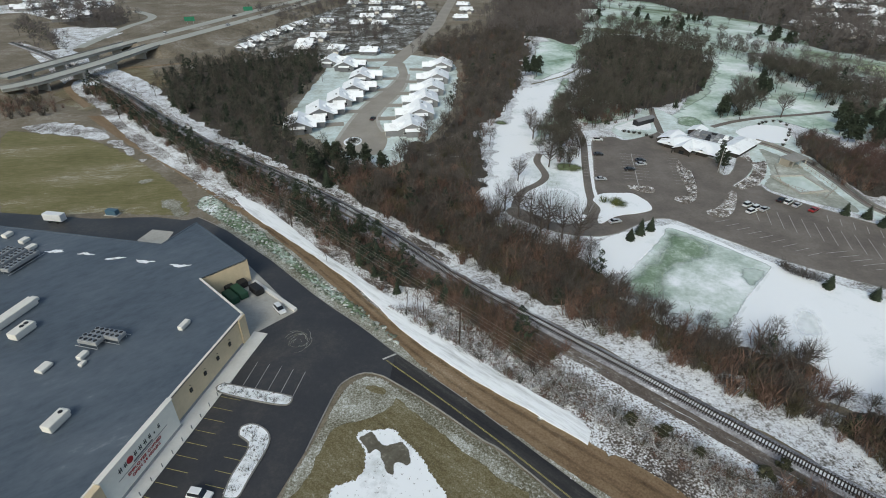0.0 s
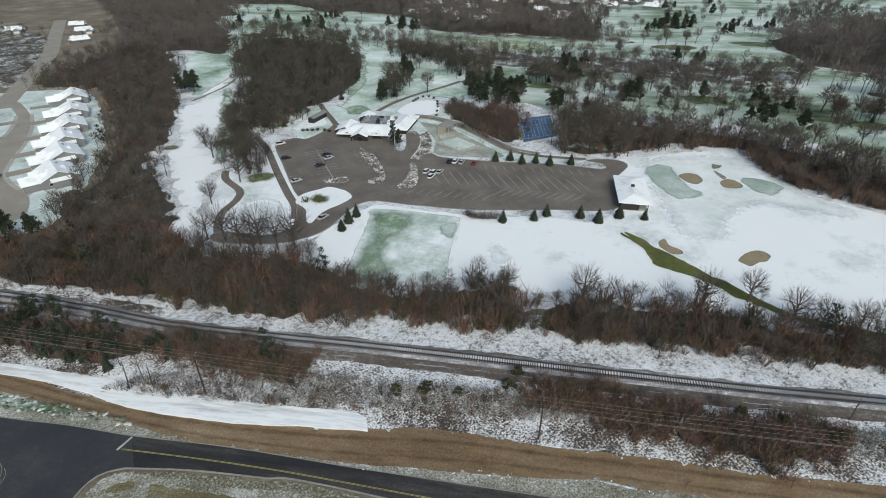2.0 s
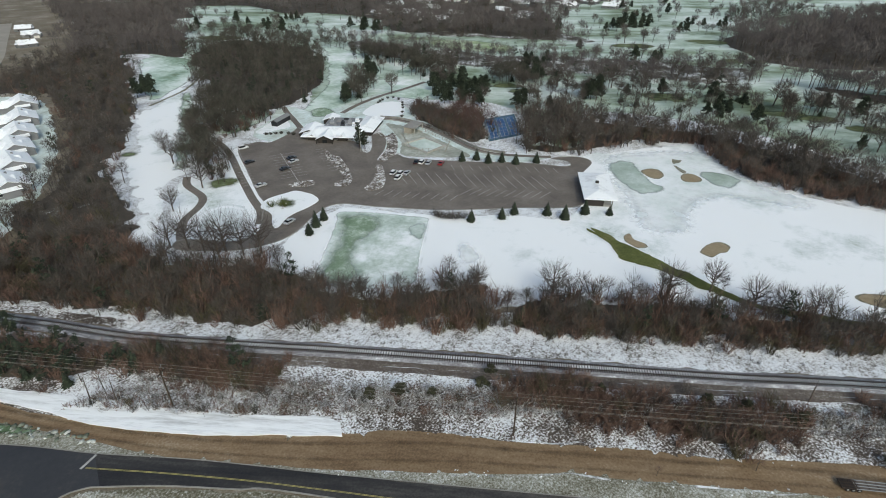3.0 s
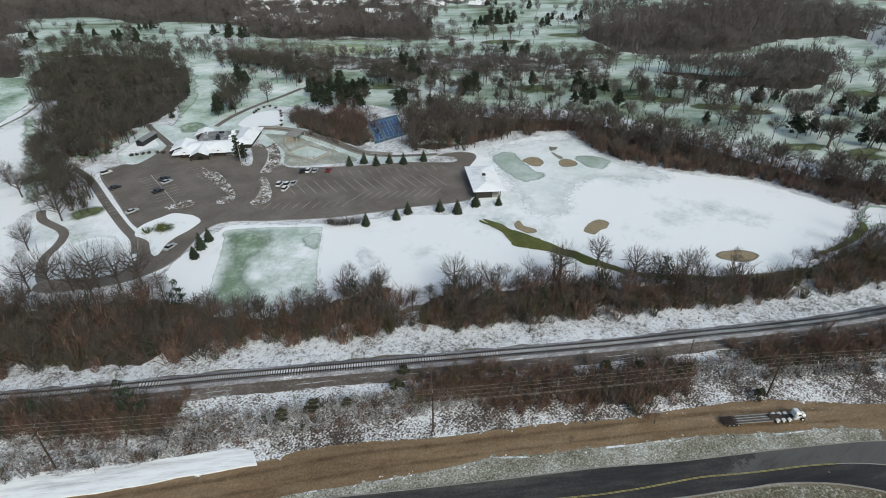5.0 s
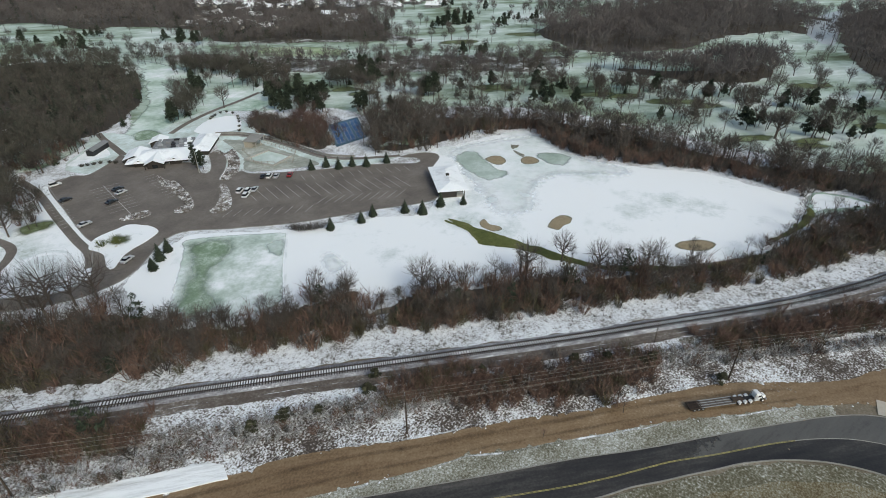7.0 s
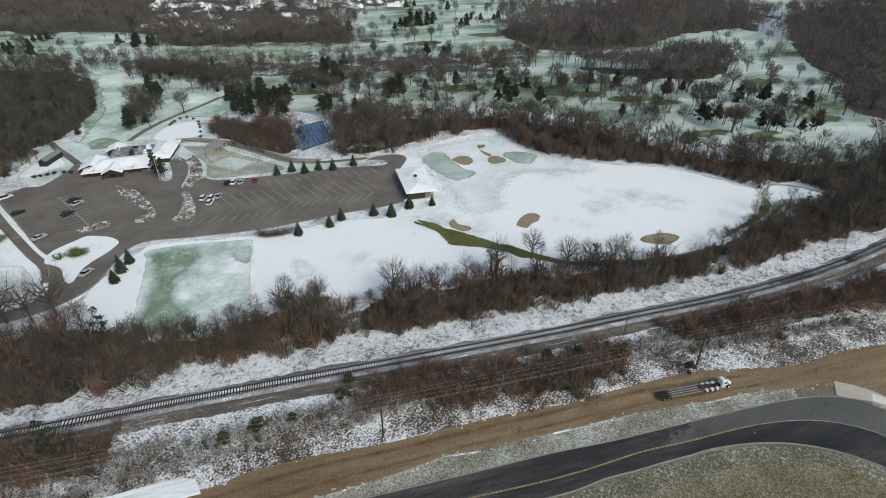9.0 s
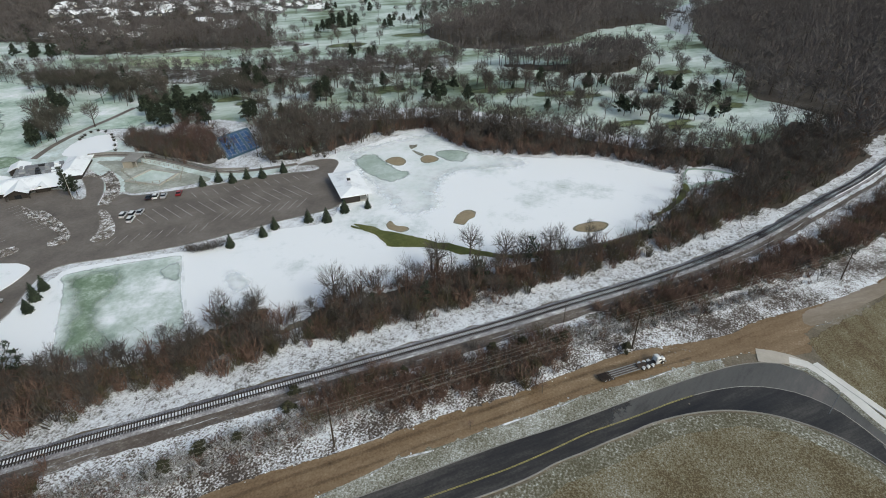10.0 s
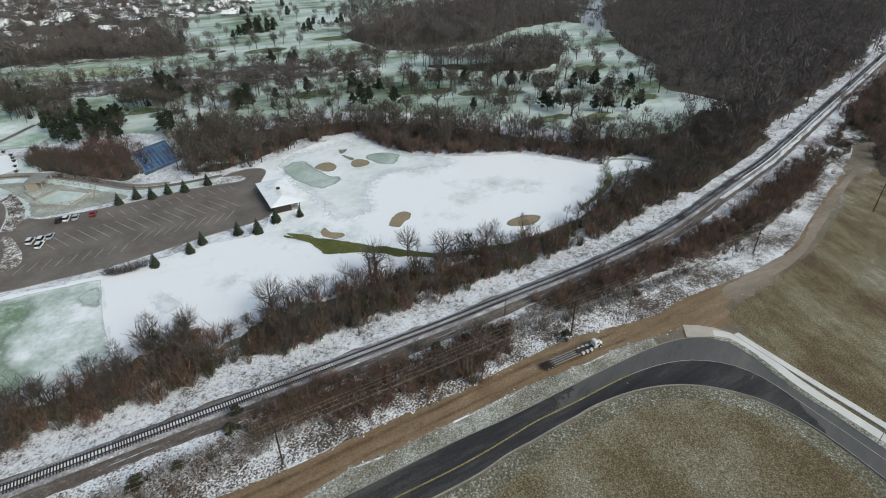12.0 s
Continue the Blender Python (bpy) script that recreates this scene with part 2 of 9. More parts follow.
m_streak = surf("wind_packed_snow_streak", [(0.32, (0.50, 0.51, 0.51)), (0.5, SNOW), (0.8, (0.86, 0.88, 0.9))], 5, 0.6, 0.4, rough=0.75, bump=0.3, frayed=True, soft=(0.86, 1.04), tearing=0.09)
m_litter_brown = surf("brown_litter_and_stems", [(0.34, (0.062, 0.048, 0.038)), (0.52, (0.115, 0.088, 0.068)), (0.64, (0.16, 0.128, 0.10)), (0.74, (0.5, 0.5, 0.5))], 10, 1.0, 0.5, bump=0.6, depth=0.3, grit=0.35, frayed=True)
m_cinder = surf("brown_cinder_and_gravel", [(0.33, (0.07, 0.056, 0.047)), (0.48, (0.118, 0.098, 0.084)), (0.58, (0.17, 0.148, 0.13)), (0.74, (0.50, 0.50, 0.50))], 9, 0.7, 0.5, bump=0.5, depth=0.1, stretch=(43, 3), grit=0.35, frayed=True)
m_olive_turf = surf("olive_turf_under_trees", [(0.34, (0.06, 0.072, 0.03)), (0.5, (0.105, 0.125, 0.055)), (0.62, (0.20, 0.24, 0.15))], 10, 1.2, 0.4, bump=0.3, grit=0.2, frayed=True, soft=(0.55, 1.25))
m_green_fairway = surf("green_fairway_with_frost", [(0.32, (0.15, 0.21, 0.10)), (0.48, (0.28, 0.35, 0.21)), (0.62, (0.52, 0.58, 0.48))], 14, 1.5, 0.3, bump=0.2, stretch=(43, 3), frayed=True, soft=(0.55, 1.25))
m_track = surf("pale_packed_gravel", [(0.33, (0.17, 0.14, 0.105)), (0.5, (0.25, 0.21, 0.165)), (0.66, (0.33, 0.285, 0.235))], 9, 0.6, 0.4, bump=0.3, depth=0.06, stretch=(50, 5), grit=0.15, frayed=True)
m_tie_snow = surf("snow_between_ties", [(0.33, (0.36, 0.36, 0.36)), (0.45, (0.68, 0.69, 0.71)), (0.55, SNOW)], 9, 0.4, 0.4, rough=0.8, bump=0.4)
m_pale_green = surf("snow_dusted_green", [(0.34, (0.33, 0.42, 0.38)), (0.5, (0.52, 0.60, 0.57)), (0.64, (0.72, 0.77, 0.78))], 18, 1.4, 0.2, rough=0.8, bump=0.2, frayed=True)
m_walk = surf("new_pale_concrete", [(0.32, (0.58, 0.57, 0.54)), (0.68, (0.74, 0.73, 0.70))], 5, 0.5, 0.4, rough=0.85, bump=0.1)
m_apron = surf("dusty_concrete_apron", [(0.32, (0.38, 0.345, 0.29)), (0.68, (0.52, 0.48, 0.42))], 5, 0.5, 0.4, rough=0.85, bump=0.1)
m_pale_line = plain("worn_pale_road_paint", (0.33, 0.32, 0.28), 0.8, var=0.3, wide=2, fine=0.3)
m_wire = plain("weathered_aluminium_wire", (0.34, 0.33, 0.31), 0.6, 0.3)
m_flat_snow = surf("clean_snow", [(0.30, (0.45, 0.46, 0.44)), (0.40, (0.70, 0.73, 0.75)), (0.5, SNOW)], 9, 0.8, 0.35, rough=0.75, bump=0.4, depth=0.15, frayed=True, tearing=1.3)
m_frost_edge = surf("pale_frosted_turf", [(0.34, (0.11, 0.10, 0.068)), (0.46, (0.22, 0.215, 0.17)), (0.56, (0.36, 0.36, 0.32)), (0.68, (0.60, 0.62, 0.61))], 9, 0.5, 0.5, bump=0.6, depth=0.12, grit=0.55, grain=0.35, frayed=True, tearing=1.3)
# asphalt lane whose lighter grey is the wet road's sheen, put into the colour
m_road_sheen = surf("asphalt_lane_with_wet_sheen", [(0.36, (0.052, 0.05, 0.048)), (0.45, (0.098, 0.095, 0.09)), (0.55, (0.118, 0.114, 0.108)), (0.64, (0.165, 0.145, 0.137))], 14, 0.8, 0.3, rough=0.45, bump=0.12, depth=0.02, stretch=(20, 5), grit=0.1, frayed=True, soft=(0.9, 1.12), tearing=0.2)
m_corner_turf = surf("olive_winter_turf", [(0.34, (0.085, 0.07, 0.034)), (0.48, (0.145, 0.122, 0.062)), (0.60, (0.20, 0.18, 0.115)), (0.72, (0.42, 0.42, 0.38))], 9, 0.5, 0.5, bump=0.7, depth=0.15, stretch=(40, 3), grit=0.45, grain=0.32, frayed=True)
m_dry = surf("dry_brown_field", [(0.38, (0.088, 0.066, 0.035)), (0.46, (0.145, 0.115, 0.063)), (0.52, (0.185, 0.165, 0.105)), (0.60, (0.245, 0.23, 0.175)), (0.72, (0.44, 0.44, 0.41))], 20, 0.5, 0.45, bump=0.8, depth=0.2, grit=0.6, grain=0.32, frayed=True)
m_juniper = surf("dull_olive_needles", [(0.25, (0.026, 0.027, 0.015)), (0.5, (0.048, 0.05, 0.029)), (0.75, (0.085, 0.084, 0.052))], 6, 1.0, 0.4, rough=0.9, bump=0, island=0.4)
m_twig_maroon = surf("maroon_twigs", [(0.25, (0.05, 0.032, 0.029)), (0.5, (0.092, 0.058, 0.052)), (0.75, (0.15, 0.10, 0.09))], 11, 2.5, 0.4, rough=0.95, bump=0, island=0.3)
m_twig_olive = surf("olive_twigs", [(0.25, (0.045, 0.040, 0.024)), (0.5, (0.085, 0.076, 0.045)), (0.75, (0.14, 0.125, 0.08))], 11, 2.5, 0.4, rough=0.95, bump=0, island=0.35)
m_truck_frame = plain("rusty_brown_frame", (0.05, 0.036, 0.028), 0.85)
m_deck = plain("grey_trailer_deck", (0.115, 0.098, 0.085), 0.8)
m_snow_bank = surf("snow_bank_with_weeds", [(0.34, (0.11, 0.10, 0.085)), (0.42, (0.36, 0.36, 0.36)), (0.50, (0.68, 0.70, 0.74)), (0.60, (0.84, 0.87, 0.91))], 9, 0.9, 0.5, rough=0.8, bump=1.0, depth=0.5, grit=0.45, frayed=True)
m_tie_dust = surf("snow_dusted_tie", [(0.3, (0.024, 0.022, 0.025)), (0.46, (0.05, 0.047, 0.052)), (0.70, (0.36, 0.43, 0.45))], 9, 0.5, 0.5, bump=0.2)
m_rough_field = surf("rough_dormant_field", [(0.36, (0.078, 0.054, 0.030)), (0.45, (0.132, 0.098, 0.054)), (0.52, (0.170, 0.145, 0.082)), (0.60, (0.215, 0.198, 0.135)), (0.72, (0.40, 0.39, 0.345))], 14, 1.4, 0.36, bump=0.9, depth=0.25, stretch=(-25, 1.8), grit=0.6, grain=0.36, frayed=True)
m_mulch = surf("brown_mulch_and_snow", [(0.36, (0.10, 0.082, 0.066)), (0.48, (0.18, 0.155, 0.132)), (0.54, (0.42, 0.405, 0.39)), (0.62, SNOW)], 4, 0.6, 0.5, bump=0.6, depth=0.2, grit=0.4)
m_yard = surf("frosted_pool_deck", [(0.34, (0.20, 0.22, 0.185)), (0.5, (0.33, 0.345, 0.305)), (0.66, (0.56, 0.58, 0.55))], 9, 0.8, 0.4, bump=0.2, frayed=True)
m_turf_dark = surf("green_turf_under_frost", [(0.34, (0.12, 0.18, 0.11)), (0.46, (0.20, 0.275, 0.19)), (0.54, (0.33, 0.41, 0.33)), (0.64, (0.66, 0.72, 0.69))], 9, 1.0, 0.42, bump=0.2, grit=0.15, frayed=True, soft=(0.45, 1.4), tearing=0.16)
m_teal = surf("wet_green_turf_with_slush", [(0.34, (0.26, 0.325, 0.275)), (0.50, (0.40, 0.475, 0.435)), (0.64, (0.60, 0.67, 0.65))], 14, 1.4, 0.35, rough=0.7, bump=0.2, frayed=True, soft=(0.6, 1.2))
m_litter_snow = surf("leaf_litter_with_snow", [(0.36, (0.036, 0.030, 0.022)), (0.47, (0.07, 0.06, 0.045)), (0.54, (0.24, 0.245, 0.23)), (0.62, SNOW)], 14, 1.6, 0.5, bump=0.6, depth=0.3, grit=0.3, frayed=True)
m_twig_dark = surf("dark_olive_twigs", [(0.25, (0.034, 0.033, 0.026)), (0.5, (0.068, 0.065, 0.053)), (0.75, (0.125, 0.118, 0.10))], 11, 2.5, 0.4, rough=0.95, bump=0, island=0.35)
m_mint = surf("pale_mint_fairway", [(0.33, (0.13, 0.19, 0.11)), (0.43, (0.30, 0.41, 0.33)), (0.53, (0.56, 0.66, 0.61)), (0.67, SNOW)], 30, 2.0, 0.25, rough=0.8, bump=0.2, frayed=True, soft=(0.55, 1.25))
m_green_ice = surf("crusted_snow_on_green", [(0.32, (0.52, 0.58, 0.58)), (0.48, (0.68, 0.73, 0.75)), (0.62, (0.80, 0.83, 0.86))], 11, 1.2, 0.3, rough=0.65, bump=0.2, frayed=True)
m_wash = surf("thin_wet_snow", [(0.34, (0.60, 0.675, 0.665)), (0.46, (0.74, 0.785, 0.79)), (0.58, (0.83, 0.86, 0.885))], 16, 2.0, 0.3, rough=0.65, bump=0.2, frayed=True, soft=(0.4, 1.45))
# twigs of distant woods, lightened in colour to stand for aerial haze
m_twig_far = surf("hazed_leafless_crowns", [(0.25, (0.082, 0.072, 0.071)), (0.5, (0.126, 0.113, 0.110)), (0.75, (0.180, 0.162, 0.158))], 60, 8.0, 0.3, rough=0.95, bump=0, island=0.16)
m_lawn_snow = surf("garden_snow", [(0.34, (0.24, 0.29, 0.25)), (0.44, (0.48, 0.54, 0.51)), (0.57, (0.64, 0.73, 0.73)), (0.69, SNOW)], 10, 1.2, 0.4, rough=0.8, bump=0.3, frayed=True)

# ---- building helpers ----
from mathutils import geometry


def mesh_ob(name, verts, faces, material, parent=None, label=""):
    """One mesh object from vertices and faces; a numpy triangle array goes in fast."""
    me = bpy.data.meshes.new(name)
    if isinstance(faces, np.ndarray):
        v = np.asarray(verts, dtype=np.float32)
        me.vertices.add(len(v))
        me.vertices.foreach_set("co", v.ravel())
        me.loops.add(faces.size)
        me.loops.foreach_set("vertex_index", faces.astype(np.int32).ravel())
        me.polygons.add(len(faces))
        me.polygons.foreach_set("loop_start", np.arange(0, faces.size, 3, dtype=np.int32))
        me.update(calc_edges=True)
    else:
        me.from_pydata([tuple(p) for p in verts], [], [tuple(f) for f in faces])
    me.materials.append(material)
    ob = new(name, me)
    if parent:
        ob.parent = parent
    if label:
        ob["label"] = label
    return ob


def part(name, bm, material, parent, label=""):
    me = bpy.data.meshes.new(name)
    bmesh.ops.recalc_face_normals(bm, faces=bm.faces)
    bm.to_mesh(me)
    bm.free()
    me.materials.append(material)
    ob = new(name, me)
    ob.parent = parent
    if label:
        ob["label"] = label
    return ob


def box(x, y, z, sx, sy, sz, bevel=0.0, bm=None, turn=0.0):
    """A box that stands on z, centred on x and y."""
    bm = bm or bmesh.new()
    m = Matrix.Translation((x, y, z + sz / 2)) @ Matrix.Rotation(turn, 4, "Z") @ Matrix.Diagonal((sx, sy, sz, 1))
    made = bmesh.ops.create_cube(bm, size=1, matrix=m)
    if bevel:
        edges = list({e for v in made["verts"] for e in v.link_edges})
        bmesh.ops.bevel(bm, geom=edges, offset=bevel, segments=1, affect="EDGES")
    return bm


def rod(p, q, r0, r1=None, n=6, bm=None):
    bm = bm or bmesh.new()
    p, q = Vector(p), Vector(q)
    d = q - p
    m = Matrix.Translation((p + q) / 2) @ d.to_track_quat("Z", "Y").to_matrix().to_4x4()
    bmesh.ops.create_cone(bm, cap_ends=True, segments=n, radius1=r0, radius2=r0 if r1 is None else r1, depth=d.length, matrix=m)
    return bm


def thing(name, at=(0, 0, 0), turn=0.0, label="", category="", group=""):
    ob = new(name)
    ob.empty_display_size = 0.5
    ob.matrix_world = Matrix.Translation(at) @ Matrix.Rotation(turn, 4, "Z")
    return tagged(ob, label, category, group)


def smooth(points, step=2.0, closed=True):
    """A rounded line through the plan's corners, at even steps."""
    p = [Vector(a) for a in points]
    n = len(p)
    out = []
    for i in range(n if closed else n - 1):
        a, b, c, d = (p[(i + k) % n] if closed else p[min(max(i + k, 0), n - 1)] for k in (-1, 0, 1, 2))
        count = max(1, int((c - b).length / step))
        for k in range(count):
            t = k / count
            out.append(0.5 * ((2 * b) + (c - a) * t + (2 * a - 5 * b + 4 * c - d) * t * t + (3 * b - a - 3 * c + d) * t ** 3))
    if not closed:
        out.append(p[-1])
    return out


def ragged(points, amount, size=4.0):
    out = []
    for q in points:
        w = noise.noise_vector(Vector((q.x / size, q.y / size, 3.7))) + 0.5 * noise.noise_vector(Vector((q.x / size * 3, q.y / size * 3, 9.1)))
        out.append(Vector((q.x + amount * w.x, q.y + amount * w.y)))
    return out


def set_fade(ob, values):
    """How near each vertex lies to the worn edge of its sheet: 1 on it, 0 well inside."""
    layer = ob.data.attributes.new("fade", "FLOAT", "POINT")
    layer.data.foreach_set("value", np.asarray(values, dtype=np.float32))


def sheet(name, outline, z, material, label="", category="", rough=0.0, step=2.0, thick=0.0, round_off=True, kind="structure", parent=None, feather=0.0):
    """A flat piece of the ground with a natural outline; thick gives it a raised edge, feather a worn one that many metres wide."""
    line = smooth(outline, step) if round_off else [Vector(a) for a in outline]
    if rough:
        line = ragged(line, rough)
    n = len(line)
    if feather:
        arr = np.array([(q.x, q.y) for q in line])
        pts = list(line)
        seg_a, seg_b = arr, np.roll(arr, -1, axis=0)
        d = seg_b - seg_a
        gap = max(feather * 0.8, 1.0, math.sqrt((np.ptp(arr[:, 0]) * np.ptp(arr[:, 1])) / 9000))
        gx, gy = np.meshgrid(np.arange(arr[:, 0].min(), arr[:, 0].max(), gap), np.arange(arr[:, 1].min(), arr[:, 1].max(), gap))
        out = np.stack([d[:, 1], -d[:, 0]], 1) / (np.hypot(d[:, 0], d[:, 1])[:, None] + 1e-9)
        mids = (seg_a + seg_b) / 2
        grid = np.concatenate([np.stack([gx.ravel(), gy.ravel()], 1), mids - out * feather, mids + out * feather])
        first_ring = gx.size
        cross = np.zeros(len(grid), dtype=bool)
        near = np.full(len(grid), 1e9)
        xi, yi, xj, yj = seg_a[:, 0], seg_a[:, 1], seg_b[:, 0], seg_b[:, 1]
        for k in range(n):
            hit = (yi[k] > grid[:, 1]) != (yj[k] > grid[:, 1])
            if yj[k] != yi[k]:
                cross ^= hit & (grid[:, 0] < (xj[k] - xi[k]) * (grid[:, 1] - yi[k]) / (yj[k] - yi[k]) + xi[k])
            rel = grid - seg_a[k]
            t = np.clip((rel @ d[k]) / (d[k] @ d[k] + 1e-9), 0, 1)
            near = np.minimum(near, np.hypot(*(rel - t[:, None] * d[k]).T))
        keep = cross & (near > np.where(np.arange(len(grid)) < first_ring, max(gap * 0.35, feather * 1.3), feather * 0.8))
        pts += [Vector(q) for q in grid[keep]]
        co, _, tris, origin, _, _ = geometry.delaunay_2d_cdt(pts, [(i, (i + 1) % n) for i in range(n)], [], 1, 1e-4)
        inner = near[keep]
        fade = []
        for q, src in zip(co, origin):
            k = src[0] if src else 0
            fade.append(max(0.0, 1 - inner[k - n] / feather) if k >= n else 1.0)
        ob = mesh_ob(name, [(q.x, q.y, z) for q in co], [tuple(t) for t in tris], material, parent)
        set_fade(ob, fade)
        return tagged(ob, label, category, kind=kind) if not parent else ob
    tris = geometry.tessellate_polygon([[Vector((q.x, q.y, 0)) for q in line]])
    verts = [(q.x, q.y, z) for q in line]
    area = sum(line[i].x * line[(i + 1) % n].y - line[(i + 1) % n].x * line[i].y for i in range(n))
    faces = []
    for a, b, c in tris:
        s = (line[b] - line[a]).cross(line[c] - line[a])
        faces.append((a, b, c) if s > 0 else (a, c, b))
    if thick:
        verts += [(q.x, q.y, z - thick) for q in line]
        for i in range(n):
            j = (i + 1) % n
            faces.append((i, i + n, j + n, j) if area > 0 else (i, j, j + n, i + n))
    ob = mesh_ob(name, verts, faces, material, parent)
    return tagged(ob, label, category, kind=kind) if not parent else ob


def offset_line(line, d):
    """The line shifted to its left by d."""
    out = []
    for i, q in enumerate(line):
        t = (line[min(i + 1, len(line) - 1)] - line[max(i - 1, 0)]).normalized()
        out.append(Vector((q.x - t.y * d, q.y + t.x * d)))
    return out


def ribbon(name, line, profile, material, label="", category="", kind="structure", parent=None, wobble=0.0, feather=0.0, worn=0.0):
    """A strip along a line. profile: (offset to the left, height) across it."""
    if feather:
        (d0, z0), (d1, z1) = profile[0], profile[-1]
        profile = [(d0, z0), (d0 + feather, z0), *profile[1:-1], (d1 - feather, z1), (d1, z1)]
    verts, faces = [], []
    m = len(profile)
    for d, z in profile:
        side = offset_line(line, d)
        verts.append(ragged(side, wobble) if wobble else side)
    rows = [[(verts[k][i].x, verts[k][i].y, profile[k][1]) for k in range(m)] for i in range(len(line))]
    flat = [v for row in rows for v in row]
    for i in range(len(line) - 1):
        for k in range(m - 1):
            a = i * m + k
            faces.append((a, a + 1, a + m + 1, a + m))
    ob = mesh_ob(name, flat, faces, material, parent)
    if profile[0][0] < profile[-1][0]:
        ob.data.flip_normals()
    if feather:
        set_fade(ob, [1.0 if k in (0, m - 1) else worn for _ in line for k in range(m)])
    return tagged(ob, label, category, kind=kind) if not parent else ob


def lane(name, a, b, z, material, dissolve, label, category="road"):
    """A paved strip between two lines, which dissolves over its first metres."""
    n = 90
    rows = []
    for side in (a, b):
        at = np.concatenate([[0], np.cumsum([(q - p).length for p, q in zip(side, side[1:])])])
        want = np.linspace(0, at[-1], n)
        rows.append(np.stack([np.interp(want, at, [q.x for q in side]), np.interp(want, at, [q.y for q in side]), np.full(n, z)], 1))
        length = at[-1]
    faces = [(i, n + i, n + i + 1, i + 1) for i in range(n - 1)]
    ob = mesh_ob(name, np.concatenate(rows), faces, material)
    fade = np.clip(1 - np.linspace(0, length, n) / dissolve, 0, 1)
    set_fade(ob, np.concatenate([fade, fade]))
    return tagged(ob, label, category, kind="structure")


def inside(q, outline):
    x, y = q
    hit = False
    j = len(outline) - 1
    for i in range(len(outline)):
        (xi, yi), (xj, yj) = outline[i], outline[j]
        if (yi > y) != (yj > y) and x < (xj - xi) * (y - yi) / (yj - yi) + xi:
            hit = not hit
        j = i
    return hit


def scatter(outline, spacing, rng, keep=None):
    """Jittered places inside an outline, about spacing apart."""
    xs, ys = [a for a, _ in outline], [b for _, b in outline]
    out = []
    for gx in np.arange(min(xs), max(xs), spacing):
        for gy in np.arange(min(ys), max(ys), spacing):
            q = (gx + rng.uniform(-0.5, 0.5) * spacing, gy + rng.uniform(-0.5, 0.5) * spacing)
            if inside(q, outline) and (keep is None or keep(q)):
                out.append(q)
    return out


def extrude_strip(line, width, z0, z1):
    """A low wall of even width along a straight line of two points."""
    a, b = Vector(line[0]), Vector(line[1])
    d = b - a
    return box((a.x + b.x) / 2, (a.y + b.y) / 2, z0, d.length, width, z1 - z0, 0.04, turn=math.atan2(d.y, d.x))

# ---- plan, in metres: x to the east, y to the north ----
DIRT_NORTH = [(-175.3, 271.9), (-135.1, 227.5), (-103.1, 198.5), (-80.1, 177.5), (-58.2, 159.1), (-32.7, 133.8), (-18.6, 115.0), (-3.0, 98.6), (9.9, 86.0), (21.2, 77.0), (30.8, 69.8), (35.5, 67.0), (42.4, 61.5), (50.4, 53.5), (55.1, 48.4), (61.1, 42.8), (67.2, 37.2), (76.2, 28.9), (84.7, 20.1), (89.7, 16.0), (99.5, 7.2), (109.4, -1.8), (124, -22), (134.1, -29.9), (146.4, -43.3), (159.5, -56.4), (174.8, -67.7), (195.8, -78), (230, -94.7), (247.2, -103.8)]
DIRT_SOUTH = [(-185.5, 271.9), (-148.2, 235.8), (-112.3, 204), (-87.5, 180.8), (-66.7, 161.3), (-46.2, 139.9), (-28.8, 119.6), (-14.7, 103.2), (-3, 88.6), (8, 78), (16.5, 70.2), (23.2, 63.8), (52.8, 39.5), (58.7, 35.4), (65.1, 28.5), (69.8, 24.1), (74.7, 19.4), (79.9, 14.5), (85.7, 9.4), (91.1, 3.8), (96.5, -2.0), (102.2, -8.2), (108.6, -14.8), (114.0, -21.6), (118.3, -27.3), (126.3, -43.2), (133.7, -42.9), (140.2, -46.8), (161.8, -64.7), (178.8, -75.3), (213.6, -91.9), (238.3, -104.2)]
TARP_NORTH = [(-75.6, 179.9), (-60.7, 167.5), (-39.8, 143.2), (-27.3, 130.7), (-12.9, 115.9), (-3.4, 106.5), (8.9, 93.2), (20.7, 82.8), (29.1, 75.8), (30.2, 73)]
TARP_SOUTH = [(-76.9, 177.6), (-65.4, 163.4), (-47.7, 146.6), (-32.4, 131.3), (-20.8, 118.4), (-12.2, 106.5), (-3.2, 96.6), (8.4, 86.1), (17.7, 78.8), (25, 72.9), (28.9, 69.8)]
ROAD_NORTH = [(-84.9, 163.3), (-72.1, 154.4), (-52.1, 136.1), (-34.9, 118.3), (-20.7, 105.3), (-11.4, 96), (2.1, 83.9), (13.4, 72.9), (23.1, 63.2), (54.1, 33.3), (70.1, 18.2), (79.7, 8.3), (91.1, -2.5), (97.4, -8.4), (103.8, -14.7), (110.5, -21.5), (115.9, -28.4), (118.7, -35.4), (118.0, -39.9), (115.7, -43.4), (111.9, -47.0), (106.4, -51.8), (101.5, -56.2), (97.1, -60.2), (91.8, -65.3), (88.6, -68.4), (78.6, -78.0)]
ROAD_SOUTH = [(-12, 87.4), (-2.9, 80.6), (7.6, 71.5), (16.7, 63.4), (57.5, 18.6), (70.9, 6.8), (75.0, 2.9), (79.6, -1.2), (84.2, -5.5), (87.9, -8.8), (93.0, -14.7), (97.0, -20.9), (99.6, -27.1), (100.8, -33.2), (100.7, -39.1), (99.6, -44.6), (97.1, -49.6), (93.7, -54.0), (89.7, -58.0), (84.3, -62.7), (81.1, -65.5), (70.8, -74.5)]
